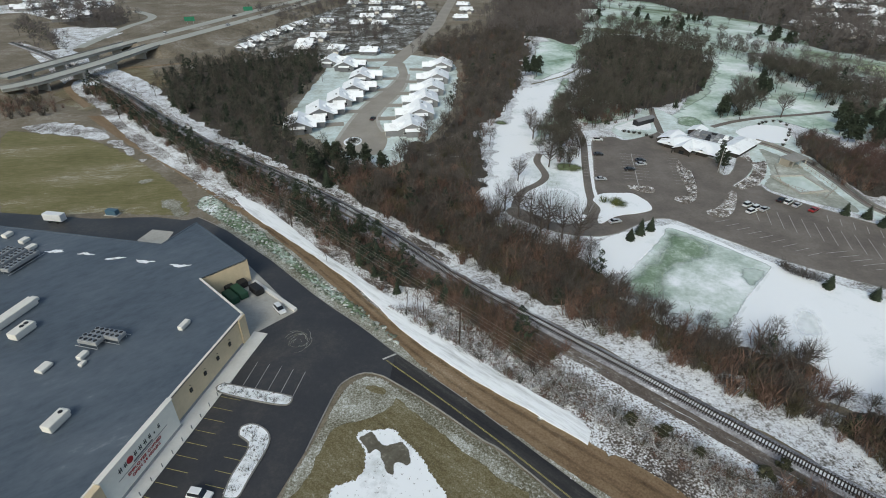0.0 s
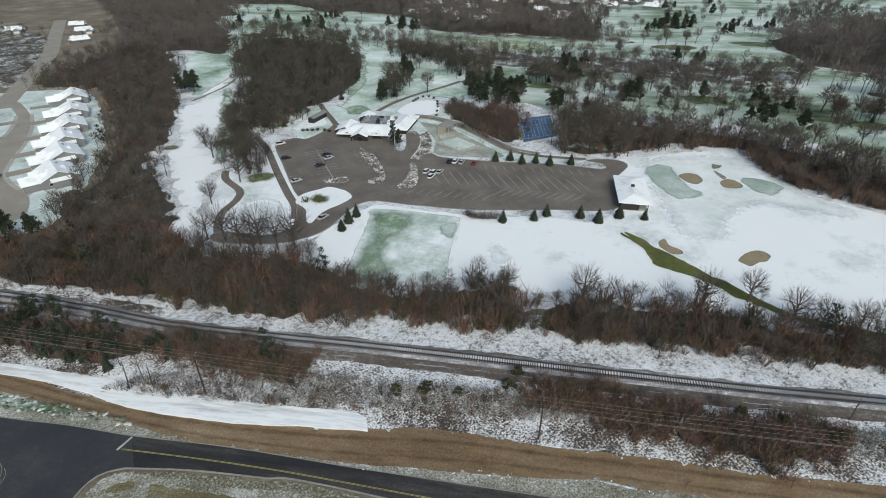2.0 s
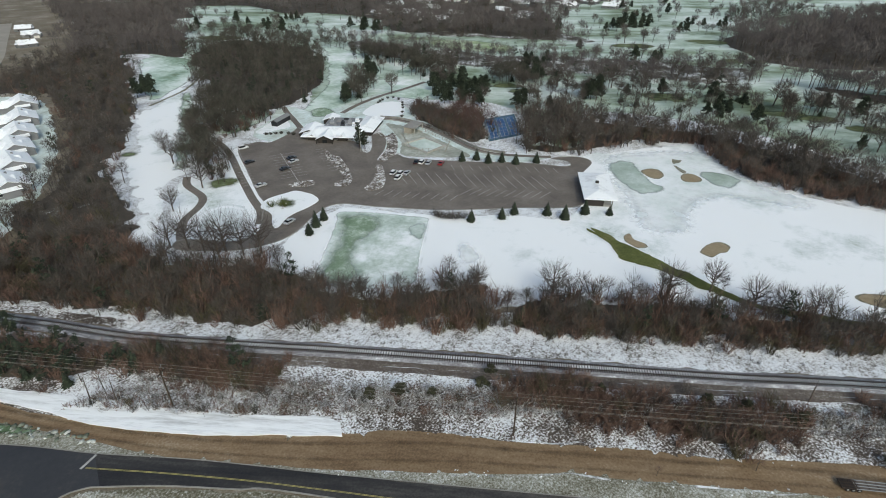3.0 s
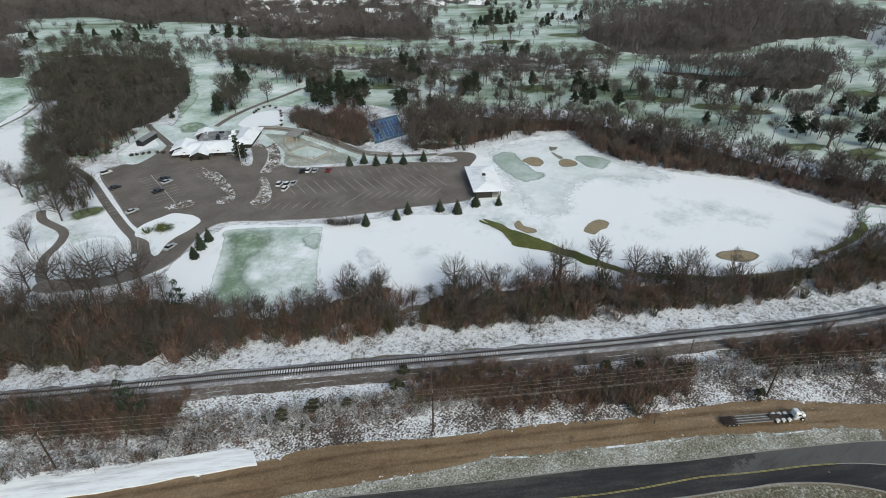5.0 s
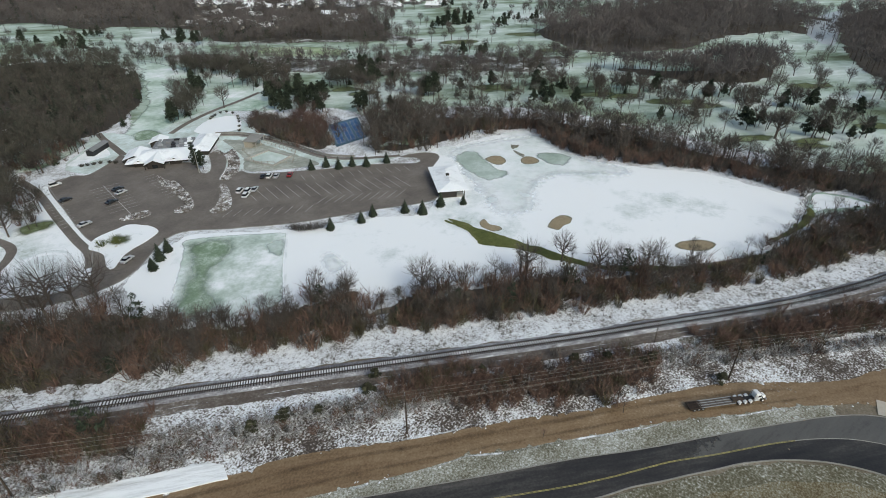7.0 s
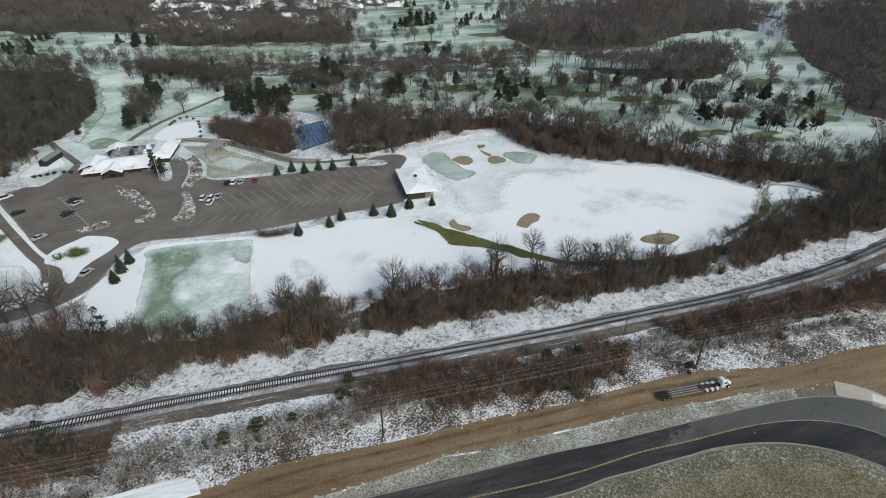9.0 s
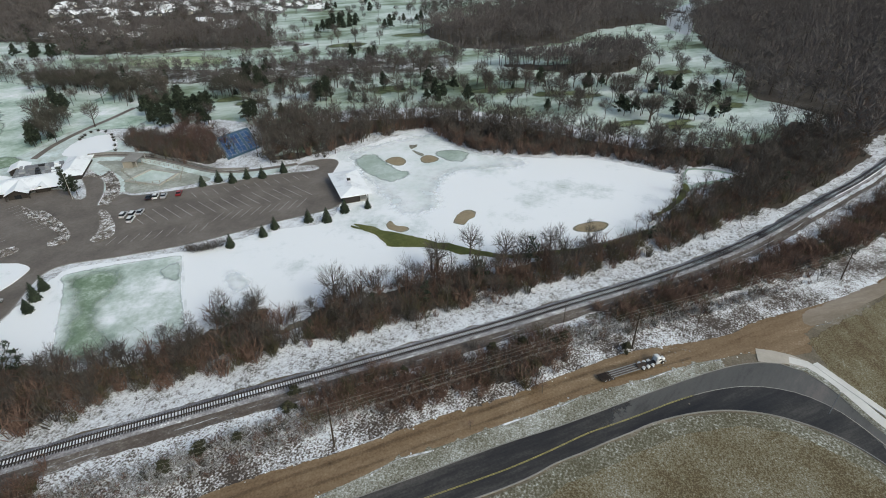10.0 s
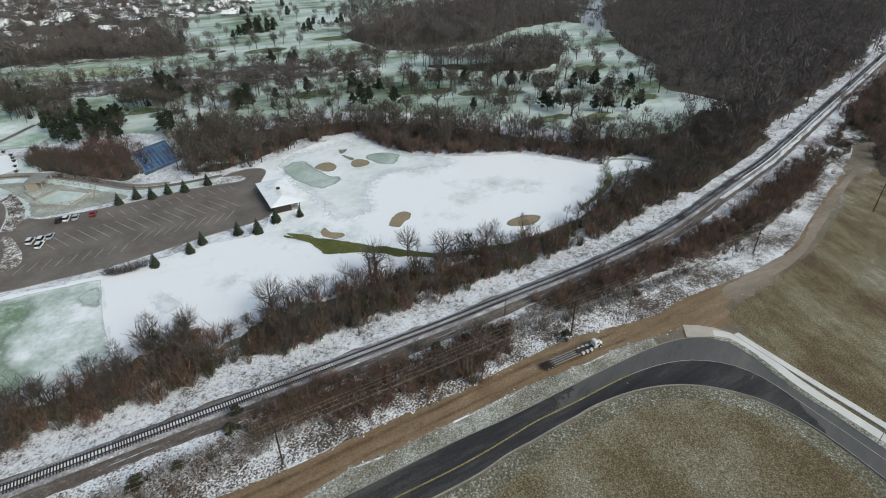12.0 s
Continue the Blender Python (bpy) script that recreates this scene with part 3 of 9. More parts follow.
ROAD_CENTRE = [(-13.4, 93.5), (-2.9, 84), (7.7, 74), (17.9, 63.8), (57.3, 23.4), (69, 12.1), (80.4, 2.5), (85.8, -3.0), (91.8, -8.7), (98.0, -14.7), (103.6, -21.2), (107.7, -27.8), (109.7, -34.3), (109.6, -40.5), (107.2, -46.1), (102.8, -50.9), (98.3, -55.3), (94.3, -59.4), (89.1, -64.4), (86.0, -67.4), (76.1, -76.9)]
GRASS_CORNER = [(-30, 58.3), (-27, 68.1), (-24, 82.6), (-22.2, 86.8), (-18, 89.5), (-13.4, 88.4)]
ISLAND_A = [(-50.1, 85.2), (-49.3, 85.9), (-43.2, 84.6), (-34.5, 82.6), (-32.8, 81.8), (-33, 80.1), (-35, 79.8), (-42.2, 81.3), (-49.7, 83.6)]
ISLAND_B = [(-39.7, 58.2), (-39.6, 62.5), (-38.3, 68.7), (-39.4, 70.7), (-41.1, 71.8), (-41.3, 73.9), (-39.5, 74.7), (-37, 73.8), (-35, 71.8), (-34.7, 68.7), (-36.2, 61.9), (-37.1, 58.2)]
GRASS_FIELD = [(-209, 242.8), (-195.5, 246.7), (-170.5, 240.8), (-148.4, 228.8), (-124.3, 209.8), (-100, 185.5), (-88.4, 169.5), (-88.2, 164.1), (-105.3, 164.8), (-119.5, 165.6), (-134.2, 163.9), (-153.8, 163.8)]
ROCKS = [(-89.2, 171.7), (-86.4, 180.8), (-69.3, 163.3), (-50.9, 144.8), (-34.8, 126.4), (-21.8, 113.4), (-11.8, 102.1), (-9.4, 97.4), (-21.1, 108.2), (-35.5, 121.7), (-53.2, 139.9), (-73.2, 157.4)]
CONCRETE_PAD = [(-98.4, 147.8), (-96.7, 154.7), (-88.9, 153.2), (-88.7, 143), (-91.6, 139.7)]
DOCK = [(-58.2, 133.6), (-38.8, 111.7), (-47.4, 102.7), (-49.6, 101), (-67, 117), (-71.2, 127.7)]
CLUB_LOT = [(69.4, 238.5), (79.5, 242.2), (84.6, 237.8), (98.8, 245.1), (103.5, 248.8), (103.4, 242.3), (104.4, 231.4), (106.1, 224.0), (113.4, 219.1), (116.3, 212.1), (112.3, 201.2), (114.6, 199.2), (119.8, 205.4), (127.3, 217.8), (129.9, 217.5), (130.7, 213.4), (127.7, 205.9), (120.4, 196.8), (112.0, 188.6), (122.3, 189.2), (124.6, 182.0), (141.8, 164.1), (160, 148.2), (171.8, 134.1), (176.4, 137.5), (173.4, 144.4), (183.3, 138.7), (183.6, 130.6), (166.5, 123.1), (149.1, 107.1), (128.5, 119.7), (105.1, 136), (90.2, 150.4), (76.2, 163.1), (56.9, 152.6), (48.1, 150.9), (37.1, 153.9), (22.9, 165.7), (26.1, 170.9), (37.5, 160.2), (44.7, 159.3), (48.5, 161.3), (54, 172.5), (57.5, 178), (58.7, 188.3), (62.9, 209.0)]
CART_PATH_A = [(104.2, 247.0), (106.8, 260.7), (109.6, 276.1), (112.1, 286.0)]
CART_PATH_B = [(65.3, 254.1), (64.6, 236.7), (59.5, 209.3), (55.7, 187.1), (53.9, 174.0), (50.0, 165.4)]
CART_PATH_C = [(42.2, 221.3), (39.8, 212.8), (41.2, 199.2), (37.9, 191.7), (30.8, 184.4), (26.7, 175.1), (25.2, 166.2)]
CART_PATH_D = [(132.4, 256.3), (144.8, 263.3), (158.3, 268.7), (171.4, 272.4), (185.9, 275.1), (205.8, 280.5)]
GREEN_ROUND = [(30.3, 177.3), (34.4, 185.4), (41.2, 189.2), (48, 187.6), (52, 181.1), (49.9, 170.2), (44.5, 162.8), (37.6, 160.5), (32, 163.3), (29.3, 169.4)]
ISLAND_C = [(55.1, 177.2), (59.0, 181.7), (65.9, 182.5), (71.3, 182.0), (74.6, 175.3), (74.2, 169.3), (68.5, 166.7), (60.5, 164.4), (53.9, 159.2), (53.1, 161.7), (56.0, 169.2), (55.8, 173.8)]
ISLAND_D = [(100.2, 213.7), (99.9, 206.7), (101.1, 202.3), (98.4, 191.0), (95.4, 181.7), (92.5, 176.9), (87.7, 174.0), (85.4, 177.6), (87.4, 179.9), (90.9, 180.1), (92.9, 185.0), (94.4, 194.1), (95.2, 199.8), (97.5, 208.8)]
ISLAND_E = [(71.3, 189.2), (77.1, 189.2), (80.8, 186.7), (79.6, 183.2), (76.3, 183.5), (71.6, 186.6)]
ISLAND_G = [(128.6, 217.7), (131.7, 217.4), (131.6, 212.0), (136.7, 212.8), (131.7, 202.4), (123.5, 191.4), (114.4, 186.2), (112.4, 188.5), (119.6, 195.2), (126.4, 202.9), (130.1, 212.1)]
ISLAND_H = [(108.9, 184.5), (110.6, 183.3), (106.8, 174.6), (101.5, 166.6), (97.0, 163.9), (93.3, 165.2), (93.6, 168.3), (97.9, 170.7), (103.9, 177.3)]
FIELD = [(75.7, 157.6), (83.7, 151.5), (92.8, 141.7), (99.2, 133.9), (97.0, 130.4), (82.4, 115.3), (72.8, 104.2), (65.0, 105.5), (53.6, 114.9), (49.6, 124.4), (59.9, 138.0), (70.6, 151.0)]
RANGE = [(184.1, 137.8), (200.8, 133.8), (217.7, 127.1), (237.4, 116.3), (232.2, 105.9), (223.8, 95.9), (218.5, 77.3), (221.7, 61), (232.5, 29.9), (231.8, 13.3), (229.8, -0.3), (228.3, -5.9), (214.3, -9), (188.9, -3.8), (173.3, 0.2), (157.8, 12.7), (145.9, 25.5), (135.7, 38.6), (122.8, 50.5), (110.4, 62), (95.5, 81.1), (90.5, 83.1), (81, 78.9), (85.6, 87.3), (83.6, 94.2), (74.8, 103.3), (66.8, 103.1), (58.6, 102), (45.6, 120.5), (45.8, 132.2), (47.6, 141.8), (47.6, 148.3), (67.4, 158.2), (80.7, 159.6), (101.1, 136.7), (124.5, 118.2), (141.6, 105.7)]
CREEK = [(137.3, 96.2), (139.6, 91.8), (138.7, 81.8), (139.3, 67), (139.7, 55.1), (140.7, 40.6), (149, 26.4), (159.1, 13), (176.1, 0.7), (187.8, -2.3), (213.1, -7.4), (215.3, -10.2), (184.9, -4.3), (170.8, -0.2), (160.3, 7), (149.1, 19.9), (139.2, 33.2), (135.3, 45.5), (135.5, 55), (133.4, 63.7), (131.3, 75), (135.2, 81.9), (135.6, 89)]
COURT = [(185.3, 202.2), (204.2, 198.6), (184.4, 173.3), (165.6, 176)]
FAIRWAY_A = [(74.9, 458.1), (106.2, 446.4), (98.1, 398), (75.9, 345.5), (78.7, 321.8), (58.4, 288), (55.9, 269.3), (50.5, 229.8), (35.2, 219.7), (25.8, 190.8), (17.7, 172.6), (12.3, 178.9), (18.7, 201.5), (23.4, 250.1), (32.8, 267.8), (44.2, 321.7), (59.2, 336.3), (66.2, 393.7)]
FAIRWAY_B = [(117.1, 273.5), (151.1, 313), (197.6, 403), (191.6, 420.8), (215.1, 417.1), (209.2, 346.3), (186.9, 303.4), (232.2, 329.1), (216.3, 281.4), (184.1, 250), (164.9, 268.6), (136.8, 258.7)]
PATIO = [(156.4, 261.1), (169.9, 253.7), (157.6, 233.4), (142.5, 238.8), (139.7, 250.4)]
CLUB_YARD = [(141.2, 230.9), (146.2, 223.0), (150.0, 212.9), (150.1, 195.8), (149.6, 171.9), (147.7, 164.9), (135.9, 172.7), (125.5, 181.9), (123.1, 189.7), (130.8, 200.6), (135.7, 212.9)]
GOLF = [(114.9, 268.9), (139.3, 263.2), (164.9, 268.6), (171.7, 255.1), (204.5, 214.5), (201, 187.4), (234.6, 175.9), (268.3, 124.2), (269.6, 64.2), (263.4, 14.4), (267, -19), (266.1, -65.4), (312.9, -70.1), (321.9, -45.3), (407.6, -33.8), (506.9, -15), (763, 19.2), (805.9, 215.2), (777.6, 467.3), (714.6, 714), (659.2, 930.8), (290.7, 463.4), (471.7, 684.6), (206.9, 681.1), (132.3, 549.6), (192.8, 433.8)]
STREET = [(-41.5, 230.7), (-40.1, 255.5), (-36.1, 292), (-30.9, 331.7), (-30.7, 361.6), (-36.8, 389.7)]
STREET_MAIN = [(-36.5, 376.7), (-29.1, 412.5), (-22.2, 446.2), (-7.6, 519), (0.1, 597.9), (10.2, 701.8)]
STREET_B = [(-34.1, 396.5), (-58.1, 394.6), (-79, 399.6), (-91.5, 401.2)]
STREET_C = [(-139.5, 385.5), (-131.6, 428.8), (-120.8, 456.1), (-105.7, 496.6), (-81.1, 496.9)]
LAWNS = [(-79.6, 263.6), (-80.1, 344.4), (-76.1, 406.7), (-35.6, 416.2), (6.1, 390), (9.5, 331.9), (4.6, 277.6), (-3.8, 243.9), (-19.8, 207.3), (-41.8, 213.2), (-66.1, 247.4)]
HOMES_EAST = [(-17, 250), (-13.6, 272.9), (-11.4, 294.2), (-8.1, 316.1), (-5.2, 340.9), (-2.5, 370.8)]
HOMES_WEST = [(-68.7, 252.9), (-62.2, 272.6), (-55.5, 294.9), (-50.5, 315.8), (-49.5, 341.9), (-63.3, 370.3), (-75.8, 381.2)]
HOMES_HIGHWAY = [(-150.6, 428.7), (-149.2, 453.6), (-144.5, 476.5), (-138.3, 498.9), (-131.5, 523.3)]
HOMES_NORTH = [(-107.8, 535), (-80.7, 529.5), (-58.5, 526.9), (-107.1, 445.4), (-102.5, 467.5), (-104.9, 425.1), (-79.4, 421.5), (-54.5, 416), (-101.2, 655.2), (-75.9, 655.5), (-70.8, 608), (-47.7, 615.7), (-74.7, 566.3), (-52.6, 566.5), (-28.1, 647.7), (22.1, 648.3), (23.8, 609.1), (16.7, 564.1)]
HIGHWAY_FAR = [(-263, 323.9), (-250, 369.9), (-235.6, 424.5), (-212.1, 495.5), (-177.8, 602.6), (-160, 652.7)]
HIGHWAY_NEAR = [(-246.3, 300), (-236.6, 314.1), (-223.3, 362.2), (-214.1, 414.7), (-187.8, 495.7), (-154.5, 602.9), (-141.2, 653)]
RAMP = [(-281.2, 433.5), (-287.8, 516.1), (-285.7, 557.5), (-294.6, 583.9), (-324.3, 612.4)]
TRACK_WEST = [(-191.9, 286), (-228.8, 330.3), (-222.9, 364.6), (-201.7, 375.4), (-172.2, 388.6)]
WOOD_HOMES = [(-172.2, 330.7), (-169.8, 372.6), (-135.2, 397.4), (-92.6, 406.5), (-78.6, 386), (-80.1, 344.4), (-83.2, 296.8), (-81.1, 263.6), (-68.9, 236.2), (-42.8, 204.3), (-38.9, 181), (-82.1, 219.2), (-147.8, 286.3)]
WOOD_RAIL = [(-42.6, 198.9), (-33.8, 198.7), (-19.8, 194.6), (3.4, 188.5), (15.3, 169.9), (21.9, 155.9), (38.8, 145.2), (45.1, 133.9), (52, 122.5), (55.1, 112.4), (60.1, 105.6), (72.1, 100.3), (87.7, 93.4), (86.3, 84.6), (81, 78.9), (94.4, 80.2), (112.8, 63.4), (135.7, 38.6), (156.2, 12.3), (169.8, -0.3), (184.9, -4.3), (189.9, -6.7), (221.4, -21.6), (258.5, -59.5), (205.6, -35.8), (158.9, 3.2), (123.7, 32.6), (96.3, 55.4), (75.9, 74.9), (58.8, 91.2), (44.3, 105.1), (43.9, 99.2), (31.6, 107.7), (18.2, 119.8), (2.8, 140.1), (-16, 157.6), (-38.9, 181)]
BRUSH_WEST = [(-211.7, 318.2), (-204.8, 330.5), (-137.9, 263.3), (-86.4, 209.9), (-45.6, 171.9), (-16.7, 143.3), (2.5, 119.7), (24.4, 99.1), (20.9, 93.2), (5.5, 114.7), (-13.2, 119.7), (-32.2, 139.9), (-54.2, 165.4), (-85.4, 193.2), (-134.6, 243.2), (-178.2, 286.1)]
BRUSH_A = [(4.3, 122), (16.3, 110.3), (26.3, 96.1), (21.8, 89.9), (1.7, 113.6)]
BRUSH_C = [(118.4, 12), (147.9, -14.8), (198.4, -54.6), (307.4, -119.1), (371.4, -163.3), (314, -143.2), (265.1, -109.1), (203.9, -74.5), (168, -49.8), (140.6, -22.7), (120.4, -0)]
WOOD_FAIRWAY = [(-18.4, 439.5), (9.1, 476.2), (59.1, 519.7), (69.6, 447), (53.8, 359.3), (34.4, 277.8), (20.7, 251.8), (19.9, 204.6), (13.8, 178.9), (-5.3, 188.4), (-20, 210.3), (-16.8, 236.5), (-3.8, 240.2), (6.5, 297.4), (10.9, 390), (-15.6, 411.0)]
WOOD_BLOCK = [(105.5, 447.3), (154.5, 494.1), (186.5, 448), (196.9, 408.9), (166.6, 333), (127.4, 288), (94, 278.1), (76.9, 268.9), (69.1, 287.6), (90.9, 359.6)]
WOOD_NORTH = [(31.6, 465.1), (46.2, 477.9), (81.4, 472.7), (105.2, 441.8), (134.7, 520.7), (137.2, 574.9), (154.7, 628.7), (171.0, 618.9), (180.0, 762.3), (101.5, 831.5), (54.3, 797.1), (57.7, 667.9), (42.5, 549.8)]
WOOD_RANGE = [(183.4, 175.2), (219.2, 179.4), (245.2, 145.9), (259.5, 119.8), (265.6, 62.9), (258.9, 36.1), (257.3, -19.5), (236.7, -20.5), (233.7, -5.3), (239.5, 14.6), (233.3, 41.2), (220.4, 78.1), (236, 104.8), (238.9, 117.1), (218.9, 129.5), (186.4, 139.5), (168.4, 158)]
WOOD_EAST = [(608.8, 4.9), (510.2, -7.9), (462.1, -23.4), (440.1, -33.2), (391.0, -33.1), (363.1, -38.7), (352.3, -57.3), (334.7, -71.9), (308.9, -73.6), (280.2, -67.7), (266.8, -67.9), (252.4, -63.2), (425.5, -160.1), (626.8, -252.9), (866.7, -337), (900, -80), (777.8, 5.7)]
WOOD_FAR_A = [(489.3, 240.5), (449.3, 200.4), (428.0, 161.5), (455.3, 121.4), (499.8, 91.6), (536.2, 87.7), (590.0, 62.3), (617.7, 42.0), (600.9, 20.8), (707.6, 31.2), (703.8, 24.3), (731.8, 16.0), (819.2, 137.6), (730.6, 210.2), (680.2, 213.7), (609.8, 228.2), (557.7, 240.5)]
WOOD_FAR_B = [(374.3, 168.2), (376.2, 133.9), (376.4, 100.2), (379.8, 68.5), (394.8, 38.9), (424.8, 23.6), (428.6, 22.9), (467.6, 34.9), (464.3, 66.5), (412.3, 83.8), (399.6, 115.2), (376.7, 146.6), (382.5, 166.9)]
WOOD_FAR_C = [(411, 558.1), (415.2, 429.6), (400.4, 290.2), (370.7, 316.3), (338.8, 357.1), (301.7, 423)]
POLES = [(4.1, 99.1), (-50.7, 156.7), (-105.8, 208.7), (-165.1, 267.5), (56.5, 48.6), (110.4, -2.3), (165.8, -54.7), (209.3, -102.4)]
POSTS = [(-5.2, 108), (-9.6, 112.2), (113.6, 15.3), (127.8, -17)]
PINES_SOUTH = [(60.5, 149), (64.7, 152.6), (69, 155), (108.8, 122.8), (118.5, 117.7), (124.4, 117.6), (133.1, 109.9), (135.9, 104.1), (144.4, 102.2), (150.5, 96.2)]
PINES_NORTH = [(140.9, 166.3), (146.7, 163.4), (148.3, 157.7), (153.7, 155), (156.8, 149.7), (164.7, 145.1)]
CARS = [(109.8, 172.5), (111.7, 170.1), (113.9, 169), (108.6, 167.4), (123.9, 176.2), (125.6, 174.5), (127.2, 172.1), (131.3, 168.6), (71.4, 237.3), (67.3, 219.6), (83.6, 213), (82.6, 209), (76.4, 203.7), (62.2, 194.2), (58.5, 159.9), (-43.2, 111.9), (-43.8, 58.4), (-35.8, 266.5), (-39.7, 323)]
LOT_ROW_LINE = [(82.4, 222.1), (75.6, 188.8)]
OAKS_GREEN = [(21.8, 168.1), (26.2, 164.2), (29.4, 158.3), (34.8, 154.8), (38.4, 149.2), (43.4, 147.2)]
OAKS = [(96.8, 75), (84.1, 91.3), (135.7, 38.6), (146.4, 27.3), (139.8, 33.4), (122.4, 55.8), (134.7, 49.8), (57, 268.4), (29.4, 193.5), (74.5, 255.4), (46.6, 236.7), (53.0, 241.0), (57.5, 218.1), (50.6, 220.5), (57.9, 261.5), (50.0, 253.1), (58.2, 230.5), (43.8, 206.8), (41.7, 238.9), (42.4, 253.9)]
SHED = [(164.9, 122.5), (172.8, 115.3), (156.6, 97.8), (147.8, 105.2)]
GOLF_PINES = [(358.1, 282.8), (356.9, 231.3), (374.7, 222.5), (267.9, 197.5), (270.6, 195.5), (310.8, 128.8), (289.3, 126.8), (295, 113.6), (410, 350.6), (470.1, 323.8), (483, 321.8), (490.3, 316.3), (495.5, 312.4), (59.5, 350.3), (59.7, 365.2), (152.8, 320.2), (144.6, 272.6), (492.6, 271.3), (531.8, 277.6), (339.8, 82.9), (344.7, 54.4), (301.4, 50.1), (307.3, 28.4), (309.4, 20.7), (355.3, 15.6), (354.7, 2.2), (351.8, -7.5), (308.2, -7.3), (292.8, 133.3), (280.9, 133.5), (311.1, -17.9), (584.2, -116.1), (533.5, 289.7), (486.5, 274.3), (470.7, 394.6), (142.5, 270.3), (178.7, 303.1), (343.8, 52.7), (355.8, 46.3), (353.3, 14.9), (307.7, 0), (300, 25), (351.2, -5.8), (573.7, 399.5), (587.9, 397.6)]
GOLF_PINES_FAR = [(528.9, 349.5), (451.2, 316.1), (455.0, 324.0), (510.6, 282.3), (539.7, 266.1), (544.1, 263.7), (360.8, 218.0), (256.5, 193.4), (262.4, 192.5), (279.5, 181.9), (295.5, 170.0), (312.4, 147.5), (288.3, 110.3), (339.1, 101.7), (339.9, 98.8), (347.0, 83.6), (356.3, 55.0), (289.6, 64.6), (635.6, 384.9), (579.1, 345.0), (362.6, 4.3), (319.4, -24.1), (355.0, -18.9), (280.5, 126.3), (439.0, 319.1), (185.3, 309.0), (186.5, 318.2), (263.0, 453.0), (148.1, 555.0), (135.3, 542.5), (138.2, 539.0), (196.9, 510.3), (202.2, 489.1), (260.4, 250.1), (257.5, 242.3), (261.0, 238.1), (255.5, 193.5), (257.7, 190.8), (259.8, 188.2), (215.5, 203.6), (209.8, 202.5), (226.1, 194.0), (500.7, 335.3), (484.5, 332.6), (482.3, 335.3), (52.6, 352.4), (57.9, 357.6), (63.9, 369.1)]
PINE_GROVE = [(188.4, 261.7), (209, 274.3), (224.1, 265.5), (221.6, 237.8), (204, 215.3), (189.4, 217.7), (181.5, 235.9), (176.8, 242)]
PINE_GROVE_EAST = [(248.6, 245), (299.8, 282.4), (317.2, 275.4), (261.8, 227.9)]
SHRUB_BED = [(166.4, 243), (177.6, 241.2), (177.6, 216.1), (174.9, 190.5), (159.9, 177.5), (156.4, 194.2), (157.8, 219.3)]
GOLF_TREES = [(238.6, 226), (249.1, 212.5), (254.3, 205.7), (315.2, 107.8), (336.3, 100.3), (336.5, 90.1), (294.9, 59.3), (306.8, 16.3), (328.7, 120.3), (345.9, 194.4), (334, 183), (373.1, 235.9), (353.8, 48.9), (200.1, 220.2), (174, 271.1), (434.3, 6.1), (404.5, 178.9), (433.7, 296.7), (321, -14.7), (355.5, 168.4), (375.4, 156.4), (410.8, 278.3), (421.1, 267.4), (334.5, 163.4), (322.9, 108.7), (345.8, 66.4), (346.9, 62.2), (359.3, 43.9), (289.5, 85.3), (356.5, 27.1), (293.5, 11.6)]
GOLF_TREES_FAR = [(304.8, -2.9), (436.3, 18.2), (420.8, 3.0), (434.7, -12.9), (403.1, -29.9), (319.0, -62.5), (309.6, -65.4), (376.1, 21.6), (327.5, 144.2), (329.5, 137.1), (276.8, 99.5), (357.4, 34.5), (375.6, -32.5), (355.7, -36.6), (172.1, 305.0), (165.5, 303.5), (322.1, 112.2), (362.5, 44.4), (352.5, 31.2), (356.5, 10.5), (294.6, 11.2), (307.0, -3.9), (342.9, 68.4), (354.0, 82.7), (287.7, 198.9), (280.9, 202.9), (262.8, 220.6), (350.8, 176.3), (376.7, 185.6), (350.0, 375.8)]
ROOF_UNITS = [(-102.5, 100.4), (-96.6, 94.3), (-73.1, 68.6), (-84.6, 83), (-60.5, 96.8), (-75.9, 92.8), (-78.7, 90.9), (-78.4, 86.6), (-77.2, 84.3), (-115.7, 122.7), (-121.7, 126.9), (-129.9, 137.8), (-122.8, 134.6), (-118.3, 130.8), (-54.5, 74.5)]
BINS = [(-60.4, 121.6), (-57.2, 123.5), (-56.1, 119), (-57.6, 116.5), (-51.7, 120.1)]
BACK_THINGS = [(-131.8, 159.9), (-115.3, 165.2)]
PAVILION = [(141.6, 211.0), (150.2, 215.6), (151.5, 210.1), (142.6, 204.5)]
TRUCK = [(95.9, 3.5), (109.5, -10.4)]
SUBURB = [(635.7, 878.1), (754.4, 500), (566.1, 394.4), (510.8, 447.1), (430.2, 611.6)]
SUBURB_WEST = [(-512.1, 658.4), (-408.8, 715.8), (-350, 593.8), (-355.5, 544.3), (-442.5, 611), (-472.5, 603.2)]
HIGHWAY_SIGNS = [(-221.6, 503.3), (-188.6, 561.8)]
FIELD_POSTS = [(105.9, -43.5), (92.5, -63.8)]
STREAM = [(669.9, 32.7), (750.4, 25.5), (800.9, 7.8), (628.3, 2.1), (570.9, 4.9), (607.4, 24.0)]
